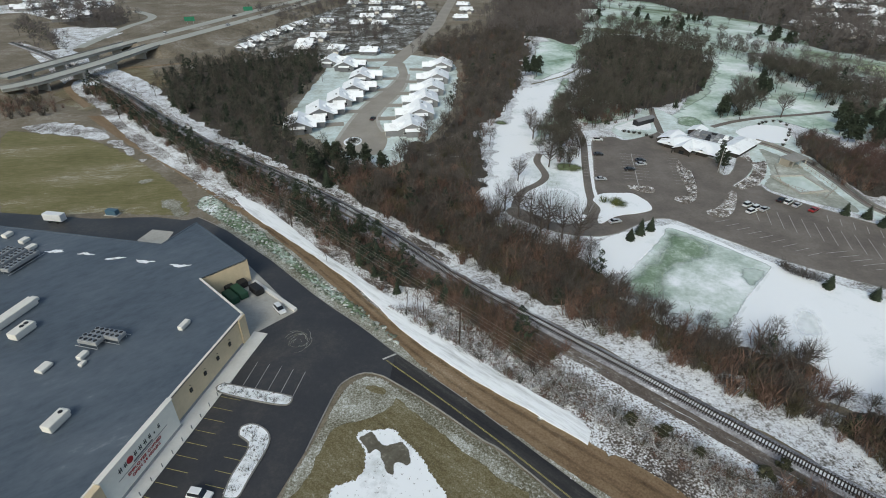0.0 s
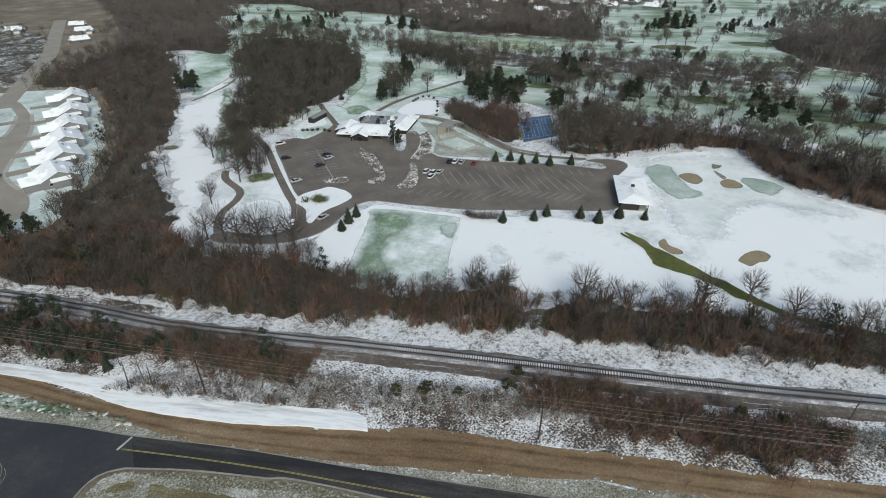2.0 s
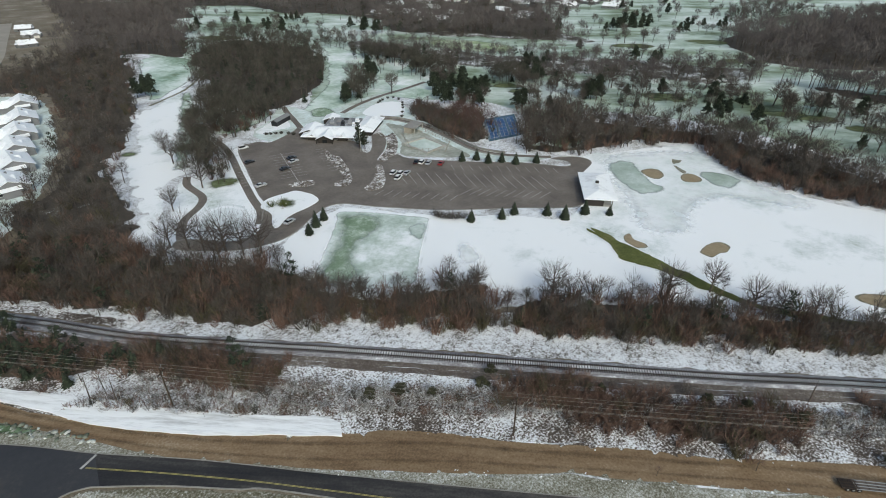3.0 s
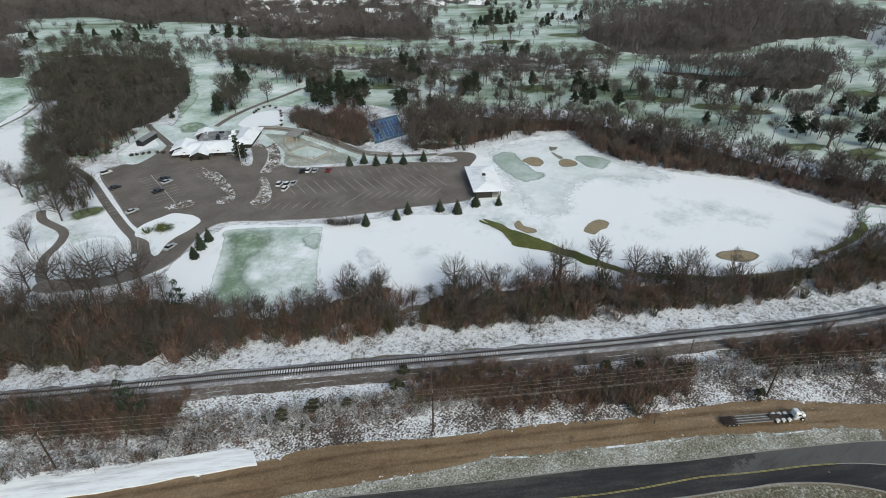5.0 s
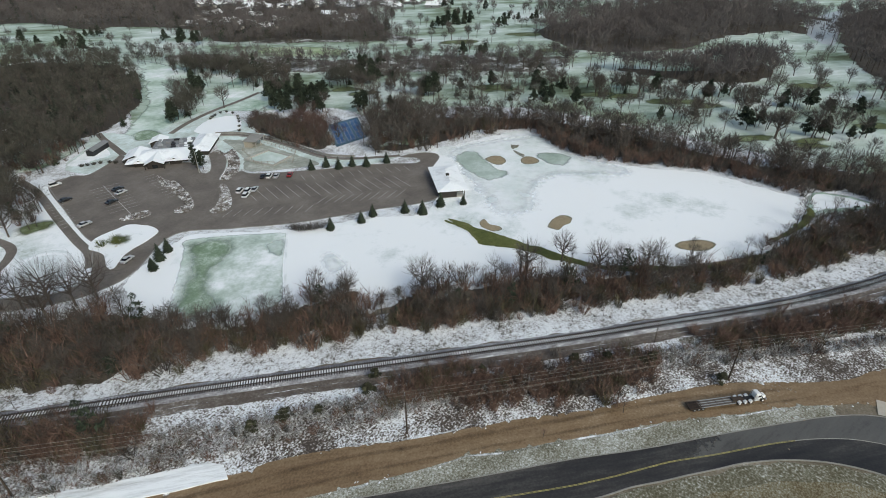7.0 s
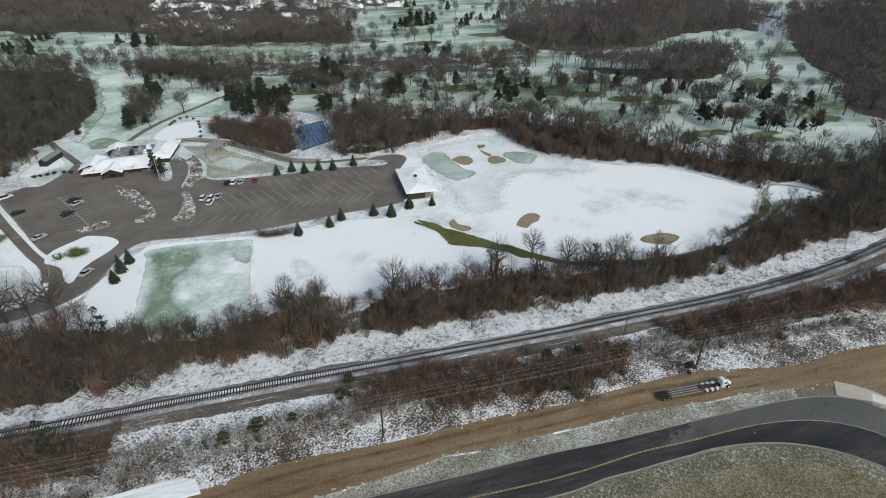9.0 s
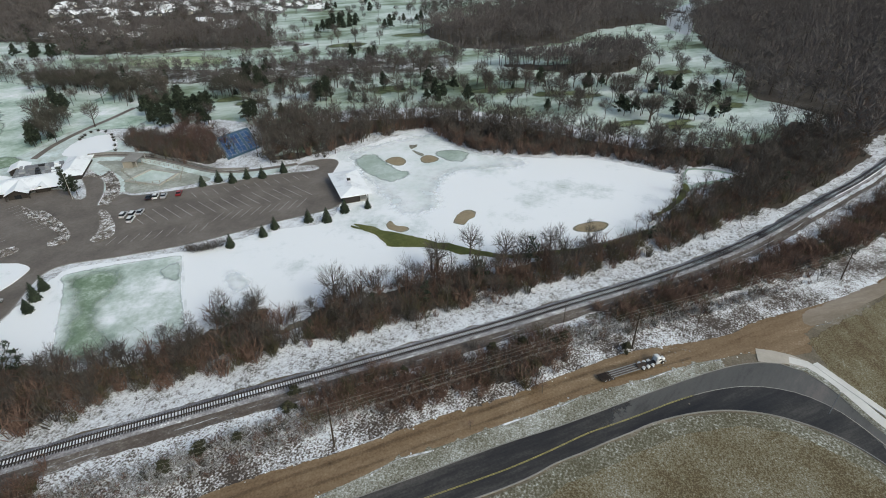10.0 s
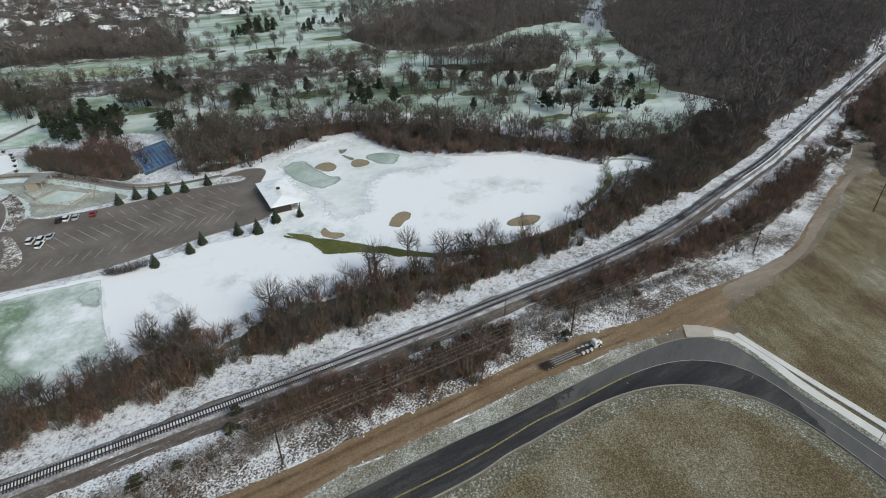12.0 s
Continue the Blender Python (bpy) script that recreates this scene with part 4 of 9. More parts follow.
GROVE_A = [(140.2, 751.8), (196.0, 706.2), (236.2, 668.9), (248.7, 582.8), (274.5, 577.5), (303.0, 521.8), (282.8, 453.4), (286.2, 424.7), (314.2, 398.6), (354.9, 349.0), (340.1, 328.2), (399.6, 328.3), (447.0, 378.3), (498.5, 438.6), (560.6, 502.6), (673.7, 614.9), (504.1, 845.7), (287.1, 1134.7), (137.1, 1240.9)]
GROVE_B = [(258, 367.3), (286.1, 347.8), (300.6, 312.6), (340.5, 277.9), (378.6, 228.9), (396.5, 189.2), (422.1, 172.9), (370, 149.8), (336.5, 167.2), (315, 207.4), (285.3, 233.1), (253, 239.3), (253.3, 286.7), (234.4, 311.1)]
GROVE_C = [(229.3, 438.1), (270.9, 384.5), (256.3, 338.4), (220.2, 342.4), (218, 402.9)]
ROW_A = [(246.4, 247.8), (279.5, 209.7), (321.5, 151.2), (335.3, 101.6), (347.8, 56.6), (333.8, 53.4), (300.2, 105.2), (265.7, 158.6), (227.5, 211.4)]
ROW_B = [(314.4, 78.3), (367.9, 30.8), (375.6, -13.8), (304.6, -17.2), (298.5, 8.1), (286.5, 42.4), (286.8, 66.8)]
ROW_C = [(205.6, 391.6), (236.7, 375.7), (248.4, 333.6), (263.6, 321.4), (221.6, 261.1), (186.7, 244.9), (190.3, 269.6), (200.5, 309.5), (174.4, 309.3), (138.8, 278.4), (133.6, 288), (171.8, 333.1)]
ROW_D = [(295, 551.4), (379.7, 584.7), (424.7, 552.8), (313.1, 392.5), (276, 409.6), (267.7, 448.8)]
GROVE_D = [(80, 320.9), (99.2, 293.2), (106, 278), (88, 263), (73, 257), (66, 263)]
SNOW_CLUB = [(49.6, 230.5), (64.6, 242.4), (70.8, 237.7), (64.8, 211.7), (61, 184.4), (76.5, 172.9), (73.9, 163.2), (54.5, 149.7), (45.8, 147.4), (33.6, 154.3), (22.7, 164.6), (17.3, 170.8), (24.7, 186.4), (34.6, 213.5)]
SNOW_NORTH = [(81.4, 255.2), (96.5, 270.8), (111.4, 290.6), (119.3, 278.2), (126.9, 266.1), (169.4, 275.6), (164.8, 231.6), (156.6, 173.7), (174.4, 145.3), (155.2, 150.2), (146.9, 162.6), (119.2, 196.4), (134.5, 225.8), (108.4, 230.1), (99.6, 236.6), (83.5, 239.1)]
GROVE_HIGHWAY = [(-419, 593), (-406.6, 630.8), (-336.2, 612.2), (-291.7, 545), (-297.9, 516), (-338.5, 515.6)]
GROVE_RAIL_WEST = [(-386.5, 515.1), (-387.4, 544), (-294.2, 433.4), (-276.3, 414.1), (-281.2, 405), (-329.4, 454.1)]
GROVE_HOMES = [(-194.8, 578.2), (-142.3, 654.6), (-97.6, 700.4), (-85.4, 655.4), (-127.1, 579), (-149.1, 531.7)]
GROVE_HOMES_B = [(-99.6, 518), (-48, 513.1), (-38.7, 456.8), (-83.2, 449.9)]
BUSH_WEST = [(-253.5, 306.5), (-244.4, 312.2), (-208.6, 285.9), (-200, 271.8), (-223, 262.8)]
GROVE_E = [(264.2, 12.1), (274.3, -14.8), (304.6, -57.9), (284.7, -68.4), (244, -57.4), (212.7, -32.1), (199.8, -14.8), (215.6, -11.5), (233.1, -30), (241.2, -9.9), (243, 10.3)]
HOME_TREES = [(-172.8, 490.9), (-134.3, 614.7), (-43.7, 701.1), (-2.7, 580.4), (-35.6, 416.2), (-92.6, 406.5), (-141.9, 406.1)]
SNOW_WEST = [(-348.6, 515.5), (-300.8, 521.5), (-277.1, 489.9), (-282.6, 443.8), (-282.6, 414.1), (-322.7, 465.4)]
SNOW_TOWN = [(-500.1, 641.7), (-403.6, 705.9), (-352.9, 604.6), (-355.5, 544.3), (-432.8, 596.4), (-462.3, 588.9)]
MUD_FLAT = [(-224.7, 312.3), (-218.5, 330.4), (-207.8, 380.1), (-167, 330.7), (-153.1, 291.2), (-188.7, 312.6), (-187.7, 281.2), (-208.6, 290.9)]
TIRE_SWIRL = [(-36, 100)]
FIELD_GREEN = [(75.8, 157.5), (80.6, 153.5), (85.9, 148.2), (87.7, 141.7), (78.9, 135.2), (70.6, 129.8), (64.7, 122.9), (58.9, 111.0), (55.5, 112.5), (48.3, 124.1), (58.4, 135.2), (66.5, 145.0)]
FIELD_EDGE = [(99, 133.5), (89.9, 123.6), (82.1, 115), (75.2, 107.3)]
TURF_A = [(185.8, 125.1), (193.9, 126.3), (199.0, 120.2), (193.4, 111.3), (187.6, 100.5), (189.7, 95.0), (180.5, 94.3), (173.2, 98.5), (173.7, 106.6), (176.9, 113.5), (180.9, 120.2)]
TURF_B = [(210.0, 97.9), (216.0, 94.8), (218.7, 87.6), (216.9, 80.9), (205.5, 79.5), (202.9, 89.0)]
TURF_C = [(160.3, 93), (164.9, 89.6), (161.2, 85.7), (155.8, 85.9), (155.3, 89.5)]
TURF_D = [(167.9, 91.4), (173.5, 85.8), (172.2, 77.8), (163.2, 72.7), (157.1, 74.9), (165.1, 77.7), (167.6, 83.8)]
SAND_A = [(192.6, 111.7), (196.9, 111.4), (199.2, 108.5), (196.6, 104.4), (192, 103.1), (190.2, 106.5)]
SAND_B = [(200.9, 99), (205.1, 98.8), (206.7, 95.7), (204.5, 92.2), (200.6, 92), (198, 95.5)]
SAND_C = [(142.5, 84), (144.7, 83.3), (143, 80.2), (143.3, 76.6), (141.3, 75.4), (139, 77.1), (139.1, 80.1), (140.5, 82.7)]
SAND_D = [(154.1, 63.3), (159.8, 63.8), (163.1, 61.7), (162.8, 58.6), (159.4, 57.7), (156.7, 58.7), (153, 59), (152.5, 62.1)]
CREEK_WIDE = [(137.1, 95.8), (137.4, 90), (138.7, 85), (137.2, 79.3), (137.2, 73.8), (138.9, 67.4), (138.7, 61.3), (138.3, 56.3), (138.2, 50.5), (137.3, 46.4), (133.7, 52.2), (133.7, 58.9), (133.1, 64.1), (130.7, 70), (128.6, 75.5), (130.7, 79.2), (134.1, 84.6), (134.6, 89.7), (134.7, 94.1)]
POCKET = [(233.1, -8.1), (237.7, -12.4), (238.9, -22.0), (237.2, -30.5), (230.8, -26.5), (222.6, -17.1), (216.0, -10.8), (223.8, -7.9)]
GROVE_F = [(160.7, 204.3), (181.2, 223.6), (193.7, 226.8), (188.6, 204.8), (174.9, 186), (164.1, 177.4), (159.7, 185.6)]
GROVE_G = [(172.6, 161.8), (199.6, 189.3), (217.8, 202.6), (237.2, 202.5), (245.7, 184.2), (220.2, 162.8), (188.6, 141.2), (182.9, 153.3)]
GROVE_H = [(45.8, 256.9), (100.6, 435.3), (87.2, 374), (79.1, 329.6), (71.9, 291.3), (65.7, 258.8), (54, 246.4), (42.2, 222.8), (35.4, 217.9)]
GROVE_J = [(324.8, -55.9), (311.6, -72.7), (289.1, -84.4), (275.3, -87.6), (237.1, -67.3), (217.5, -53.6), (207, -41), (209.9, -31.9), (229, -31.4), (259.2, -40.1)]
GROVE_K = [(334.3, -129.7), (412.7, -169), (460.4, -196.9), (256.3, -125.5), (254.4, -118.6), (306.8, -133.4), (311.2, -126.6)]
POND_SNOW = [(-18.8, 71.6), (-17.4, 74.1), (-14.0, 74.7), (-9.8, 75.3), (-7.0, 72.2), (-3.7, 68.2), (-0.8, 64.4), (2.3, 58.3), (6.6, 54.3), (-23.5, 54.2), (-22.2, 58.3), (-20.2, 61.9), (-16.9, 62.9), (-16.2, 66.6)]
PUDDLE = [(-19.6, 73.3), (-17.1, 71.9), (-14.5, 73.0), (-11.9, 70.0), (-8.1, 70.8), (-6.0, 67.1), (-6.6, 64.7), (-8.6, 65.1), (-8.6, 62.2), (-10.6, 63.4), (-11.7, 65.8), (-13.2, 68.1), (-14.6, 66.8), (-16.0, 69.2)]
TURF_CORNER = [(-28.5, 56.3), (-26.4, 60.7), (-24.8, 68.1), (-23.1, 74.3), (-20.4, 75.7), (-16.5, 77.2), (-11.4, 80.1), (-13.7, 81.9), (-18, 84), (-17.6, 86.3), (-14.7, 86.3), (-11.7, 84.3), (-7.1, 80.3), (-2.8, 76.2), (4.1, 69.5), (10.3, 63.4), (15.9, 57.5), (-7.9, 50.3)]
FROST_A = [(-140, 212.7), (-122.1, 205.1), (-95, 178.4), (-84.7, 163.7), (-96.5, 162.8), (-110.3, 180.7), (-129.2, 198.3)]
SNOW_EDGE = [(-208.9, 254.6), (-194.1, 262.1), (-169.8, 254), (-137.6, 227.5), (-109.4, 197.4), (-112.1, 195.7), (-133.2, 215.8), (-151.7, 230.1), (-169.3, 238.6), (-194, 244.4)]
DOCK_WALL = [(-53.9, 124.9), (-39, 111.9)]
POOL = [(131.6, 197.5), (144.5, 198.1), (145.8, 184.2), (134.1, 182.1)]
WASH = [(192.6, 133.8), (213.5, 126.1), (237.2, 108.5), (229.7, 93.1), (221.6, 73.4), (221.3, 53.7), (205.8, 55.3), (197, 72.9), (181.6, 77.8), (164.8, 70.6), (151.6, 73.7), (149.4, 86.2), (161.2, 100), (175.3, 117.7)]
POCKET_VIEW = [(234.0, -6.7), (239.8, -12.4), (241.0, -22.1), (238.3, -31.9), (227.9, -27.5), (216.5, -17.0), (208.9, -10.4), (218.3, -6.2)]
RAIL = [(-345.1, 450.9), (-274.0, 393.6), (-187.0, 312.8), (-122.6, 247.0), (-79.3, 210.4), (-37.6, 172.9), (-15.4, 149.2), (2.6, 128.3), (24, 107.9), (37, 95.9), (50.5, 83.1), (70, 64.4), (84, 51.0), (105, 31.0), (120.5, 17.0), (137, 1.9), (156.5, -14.7), (183.2, -33.8), (225.5, -58.8), (251.1, -74.2), (288.2, -94), (338, -119.6), (401.5, -152.6), (526.7, -217.6)]
SAND_E = [(164.9, 23.2), (168.6, 22.3), (171.8, 19.3), (173.5, 15.5), (172.5, 13.4), (168.4, 14.3), (165, 17.6), (163.9, 21.2)]
CREEK_END = [(220.2, -8.4), (218.6, -11.4), (206.8, -11.1), (197.5, -8.5), (189.3, -4.6), (180.9, -1.6), (184.2, 0), (194, -3.4), (202.7, -6.2), (210.4, -7.8)]
STREET_AREA = [(-50.1, 236.3), (-47.1, 261.3), (-43.4, 287.9), (-37, 312.4), (-31.1, 334.2), (-28.8, 355.8), (-32.6, 386.4), (-27.8, 386.4), (-23, 355.9), (-23.5, 329.2), (-26.6, 305.8), (-31.3, 287), (-33.8, 270), (-31.8, 255.5), (-26.2, 240.1), (-26.8, 224), (-31.7, 218.8), (-40.6, 220.7), (-47.1, 227.3)]
STREET_WEST_EDGE = [(-49.3, 237.7), (-47.2, 262.1), (-43.5, 288.9), (-37.1, 313.6), (-31.2, 335.5), (-28.9, 357.2)]
STREET_EAST_EDGE = [(-25.4, 240.1), (-31.2, 255.5), (-33.3, 270), (-30.7, 287), (-26, 305.8), (-22.8, 329.2), (-22.2, 355.9)]

BRUSH_BANK = [(64.0, 60.6), (72.6, 54.9), (79.1, 47.1), (87.8, 36.7), (98.1, 25.7), (107.1, 16.2), (107.6, 11.0), (96.0, 13.9), (89.4, 18.0), (82.5, 26.8), (78.4, 33.4), (72.0, 38.7), (68.4, 47.5), (62.7, 52.3), (59.5, 56.2)]
BRUSH_MIDDLE = [(119.2, 8.4), (133.8, -3.5), (145.2, -14.4), (158.1, -26.4), (163.4, -33.2), (153.2, -31.5), (146.9, -23.0), (139.3, -17.9), (129.5, -8.7), (120.9, 0.0)]
BRUSH_EAST = [(166.8, -31.5), (177.6, -42.3), (189.1, -52.9), (202.8, -60.8), (235.0, -79.4), (255.1, -95.0), (241.3, -93.8), (217.8, -79.7), (195.0, -67.0), (183.3, -55.8), (171.4, -48.6), (159.6, -38.7), (155.9, -31.7)]
BRUSH_RUSSET = [(3.1, 125.5), (7.9, 116.9), (13.5, 108.5), (21.4, 100.0), (27.8, 95.5), (27.9, 94.2), (22.2, 90.6), (17.5, 92.9), (13.1, 100.6), (6.7, 106.2), (3.3, 114.8), (-1.0, 113.5)]
JUNIPERS = [(95.0, 28.5), (99.9, 22.3), (103.0, 15.3), (105.4, 13.8), (64.4, 64.1), (79.7, 44.8), (108.7, -1.0), (60.0, 62.6), (44.3, 71.7), (49.7, 67.0), (38.7, 75.0)]
EVERGREEN_WOOD = [(545.0, 260.3), (584.8, 258.4), (620.3, 238.9), (672.7, 242.5), (733.3, 269.5), (732.2, 321.6), (626.4, 305.0)]
BRUSH_GOLF = [(284.4, 220.2), (289.0, 203.3), (304.4, 176.7), (318.8, 176.3), (334.2, 200.3), (332.1, 220.7), (322.2, 231.8), (308.1, 235.2)]
FIR_ROW = [(479.9, 323.2), (481.3, 317.9), (488.3, 316.0), (498.3, 315.9)]
OLIVE_SPOTS = [(406.5, 267.6), (472.1, 238.0), (318.0, 111.9), (325.4, 94.6), (327.1, 73.3), (334.7, 60.5), (292.6, -3.3), (290.5, 18.9), (294.6, 163.8), (424.1, 184.6), (344.3, -27.9), (332.0, 50.5), (132.0, 273.0), (415.5, 5.7), (297.8, 171.5), (239.6, 242.6), (240.8, 226.9), (260.3, 73.2), (283.9, 24.3), (300.3, -2.4), (151.2, 506.6)]
GREEN_FAIRWAY = [(279.2, 380.8), (296.9, 388.5), (316.7, 371.9), (328.2, 342.8), (330.5, 325.4), (314.8, 310.3), (288.2, 326.7), (272.7, 358.4)]
APRON = [(122.4, -30.1), (123.2, -33.9), (123.3, -37.6), (122.3, -41.5), (119.4, -40.2), (119.3, -36.5), (118.2, -33.3), (117.6, -30.5)]
LANE_STRIP = [(121.1, -37.3), (121.0, -41.0), (118.1, -45.1), (113.9, -48.7), (108.9, -52.4), (104.1, -56.8), (100.0, -61.1), (94.8, -66.4), (84.4, -77.0)]
WALK_OUTER = [(122.2, -42.8), (117.1, -48.0), (112.2, -53.1), (107.7, -57.8), (103.7, -62.2), (98.5, -67.7), (88.1, -78.7)]
GREY_TRACK = [(143.7, -42.2), (149.2, -46.8), (160.8, -56.7), (172.5, -67.2), (182.0, -72.8), (193.5, -77.4), (206.7, -84.4), (224.1, -93.0), (238.6, -101.2), (250.2, -108.0), (248.4, -110.4), (230.7, -101.2), (212.6, -92.0), (195.3, -83.8), (182.4, -77.3), (169.5, -70.7), (157.0, -61.6), (144.3, -51.5), (137.2, -44.2), (137.9, -41.8)]
SNOW_POCKET = [(133.9, -43.5), (136.5, -46.2), (131.3, -48.1), (125.7, -49.5), (123.2, -46.6), (127.2, -44.0)]
FIELD_CORNER = [(88.9, 134.3), (96.9, 131.7), (91.8, 125.0), (86.5, 120.5), (85.3, 124.7)]
GREY_PATCH = [(96.7, 116.2), (100.0, 110.5), (93.9, 101.3), (89.3, 104.4)]
BROOK = [(214.7, 112.4), (215.9, 109.5), (220.7, 109.1), (213.6, 106.5), (210.0, 106.6), (207.2, 99.9), (203.8, 98.9), (204.4, 102.6), (208.3, 107.7)]
LOT_BUSHES = [(101.3, 133.1), (101.9, 131.2), (103.0, 129.8), (104.1, 128.4), (105.6, 127.2), (107.6, 126.0)]
PATIO_RING = [(157.0, 259.4), (159.6, 261.2), (162.1, 262.6), (166.4, 264.1), (169.5, 262.9), (170.0, 258.2), (167.9, 251.2), (165.2, 247), (162.8, 243.1), (158.2, 237.1), (153.8, 231.2)]
YARD_PATH = [(143.5, 236.5), (149.9, 227.9), (154.1, 213), (154.6, 194.3), (154, 172.7), (160, 160), (174.4, 145.3)]
SHED_LAWN = [(83.4, 255.8), (89.2, 260.4), (97.2, 266.9), (104.6, 270.7), (104.4, 262.4), (101, 252.3), (92.3, 251.5), (86.2, 250.4)]
PRACTICE_GREEN = [(119.5, 270.0), (125.9, 273.3), (130.9, 270.0), (131.3, 261.0), (126.4, 255.6), (119.8, 256.0), (116.1, 260.9)]
FAIRWAY_TOP = [(74.4, 454.9), (93.0, 458.9), (107.9, 436.1), (98.1, 392.2), (77.9, 359.0), (57.0, 342.8), (60.2, 383.7)]
FAIRWAY_TRAIL = [(53.8, 332.8), (66.5, 342.9), (80.8, 356.6), (97.0, 381.7)]
BRUSH_ROW = [(135.8, 558.5), (165.5, 545.4), (189.6, 512.7), (212.0, 475.4), (232.1, 441.9), (230.8, 403.7), (217.2, 389.3), (198.9, 413.2), (185.8, 454.6), (160.8, 496.3)]
PINES_STREET = [(-59.8, 213.1), (-53.0, 204.3), (-47.6, 209.0), (-42.6, 203.2), (-37.6, 206.7), (-31.3, 205.6), (-24.8, 201.1), (-49.7, 192.4), (-38.4, 190.9)]
PINES_TOP = [(233.5, 551.6), (238.0, 548.8), (242.6, 546.0), (200.4, 526.5), (204.9, 527.4), (211.7, 511.8), (262.7, 474.6), (270.5, 461.6), (267.6, 439.7), (272.3, 440.7), (194.8, 552.6), (189.8, 569.6)]
OLIVE_LAWNS = [[(35.0, 261.4), (33.2, 264.9), (29.0, 266.4), (24.8, 264.9), (23.0, 261.4), (24.8, 257.9), (29.0, 256.4), (33.2, 257.9)], [(60.8, 254.4), (58.5, 259.0), (53.0, 260.9), (47.5, 259.0), (45.2, 254.4), (47.5, 249.8), (53.0, 247.9), (58.5, 249.8)], [(60.0, 206.6), (57.5, 211.5), (51.6, 213.6), (45.7, 211.5), (43.2, 206.6), (45.7, 201.7), (51.6, 199.6), (57.5, 201.7)], [(58.9, 175.8), (62.5, 180.0), (66.6, 180.2), (68.1, 174.5), (66.4, 169.0), (62.7, 168.7), (59.0, 170.9)]]
ENTRY_SHRUBS = [(86.8, 248.7), (88.8, 247.7), (91, 246.7), (93.2, 245.7), (95.8, 243.0), (97.2, 240.5), (99.3, 237.2), (100.9, 235.5)]
COPSE_CLUB = [(147.0, 279.1), (155.1, 266.1), (176.9, 293.4), (173.6, 293.4), (166.3, 302.4)]
COPSE_MID = [(203.0, 297.9), (217.1, 280.7), (231.4, 288.5), (240.8, 308.3), (225.2, 322.0)]
COPSE_EAST = [(236.2, 253.2), (247.0, 239.9), (257.0, 232.1), (256.2, 231.1), (266.3, 257.7), (253.9, 266.6)]
PINES_RAIL = [(-60.2, 204.3), (-50.7, 197.7), (-32.0, 192.4), (-18.8, 194.6), (1.2, 181.2), (14.7, 160.9), (10.9, 167.0), (-5.6, 177.4), (-33.7, 203.2), (-53.9, 213.3), (-60.3, 209.0)]
LOT_GROVE = [(60, 285), (78, 264), (66, 259), (60, 240), (53, 207), (46, 205), (47, 222), (56, 257)]
COPSE_WEST = [(200.9, 367.3), (212.1, 340.6), (225.1, 322.2), (232.8, 324.3), (228.7, 357.3), (214.0, 374.3)]
TOWN_NORTH = [(320.9, 510.4), (355.1, 448.2), (408.6, 393.2), (494.4, 443.6), (595.1, 554.0), (553.7, 689.3), (462.1, 735.7)]

# ---- the ground and what is laid on it ----
ground = mesh_ob("ground", [(x, y, 0) for y in (-4800, 0, 4800) for x in (-4800, 0, 4800)], [(0, 1, 4, 3), (1, 2, 5, 4), (3, 4, 7, 6), (4, 5, 8, 7)], m_ground)
tagged(ground, "brown winter ground with patches of thin snow", "ground", kind="structure")

rail_line = smooth(RAIL, 3.0, closed=False)
dirt_n, dirt_s = smooth(DIRT_NORTH, 2.5, False), smooth(DIRT_SOUTH, 2.5, False)
road_n, road_s = smooth(ROAD_NORTH, 2.5, False), smooth(ROAD_SOUTH, 2.5, False)


def between(name, a, b, z, material, label, category, wobble=0.0, thick=0.0, feather=0.0):
    pts = list(a) + list(reversed(b))
    if wobble:
        pts = ragged(pts, wobble)
    return sheet(name, pts, z, material, label, category, round_off=False, thick=thick, feather=feather)


# thin snow over everything north of the railway
north = [(20, 150), (60, 106), (110, 52), (200, -18), (420, -150), (760, -320), (930, -40), (900, 480), (640, 900), (200, 900), (70, 720), (60, 480), (10, 230)]
sheet("snow_field", north, 0.012, m_snow_bank, "thin snow between the woods and fairways", "snow", 3, 6, feather=4)
sheet("golf_course", [(262, -60), (420, -120), (780, -60), (930, -40), (900, 480), (640, 900), (200, 900), (90, 720), (80, 480), (130, 310), (300, 150)], 0.016, m_golf, "far golf course turf under thin snow", "golf course", 3.0, 8, feather=10)
# golf course and fairways north of the railway
sheet("golf_course", GOLF, 0.02, m_golf, "golf course turf half covered with thin snow", "golf course", 3.0, 6, feather=10)
for k, (x, y) in enumerate(OLIVE_SPOTS):
    far = math.hypot(x, y) / 300
    ring = [(x + far * (13 * math.cos(t) * 0.72 + 7 * math.sin(t) * 0.7), y + far * (-13 * math.cos(t) * 0.70 + 7 * math.sin(t) * 0.7)) for t in np.linspace(0, 6.283, 13)[:-1]]
    sheet("turf", ring, 0.024 + 0.0004 * k, m_olive_turf, "bare olive turf under the golf course trees", "grass", 3.0, 2, feather=5)
sheet("fairway", GREEN_FAIRWAY, 0.036, m_green_fairway, "green fairway strip showing through frost", "fairway", 3.0, 4, feather=8)
sheet("fairway", FAIRWAY_A, 0.05, m_snow, "long snow-covered fairway between bare woods", "fairway", 2.5, 3, feather=3)
sheet("fairway", FAIRWAY_TOP, 0.056, m_mint, "mint-coloured upper end of the long fairway", "fairway", 2.0, 3, feather=4)
ribbon("cart_path", smooth(FAIRWAY_TRAIL, 3, False), [(-0.9, 0.07), (0.9, 0.07)], m_frost, "narrow worn path across the fairway", "path", wobble=0.4)
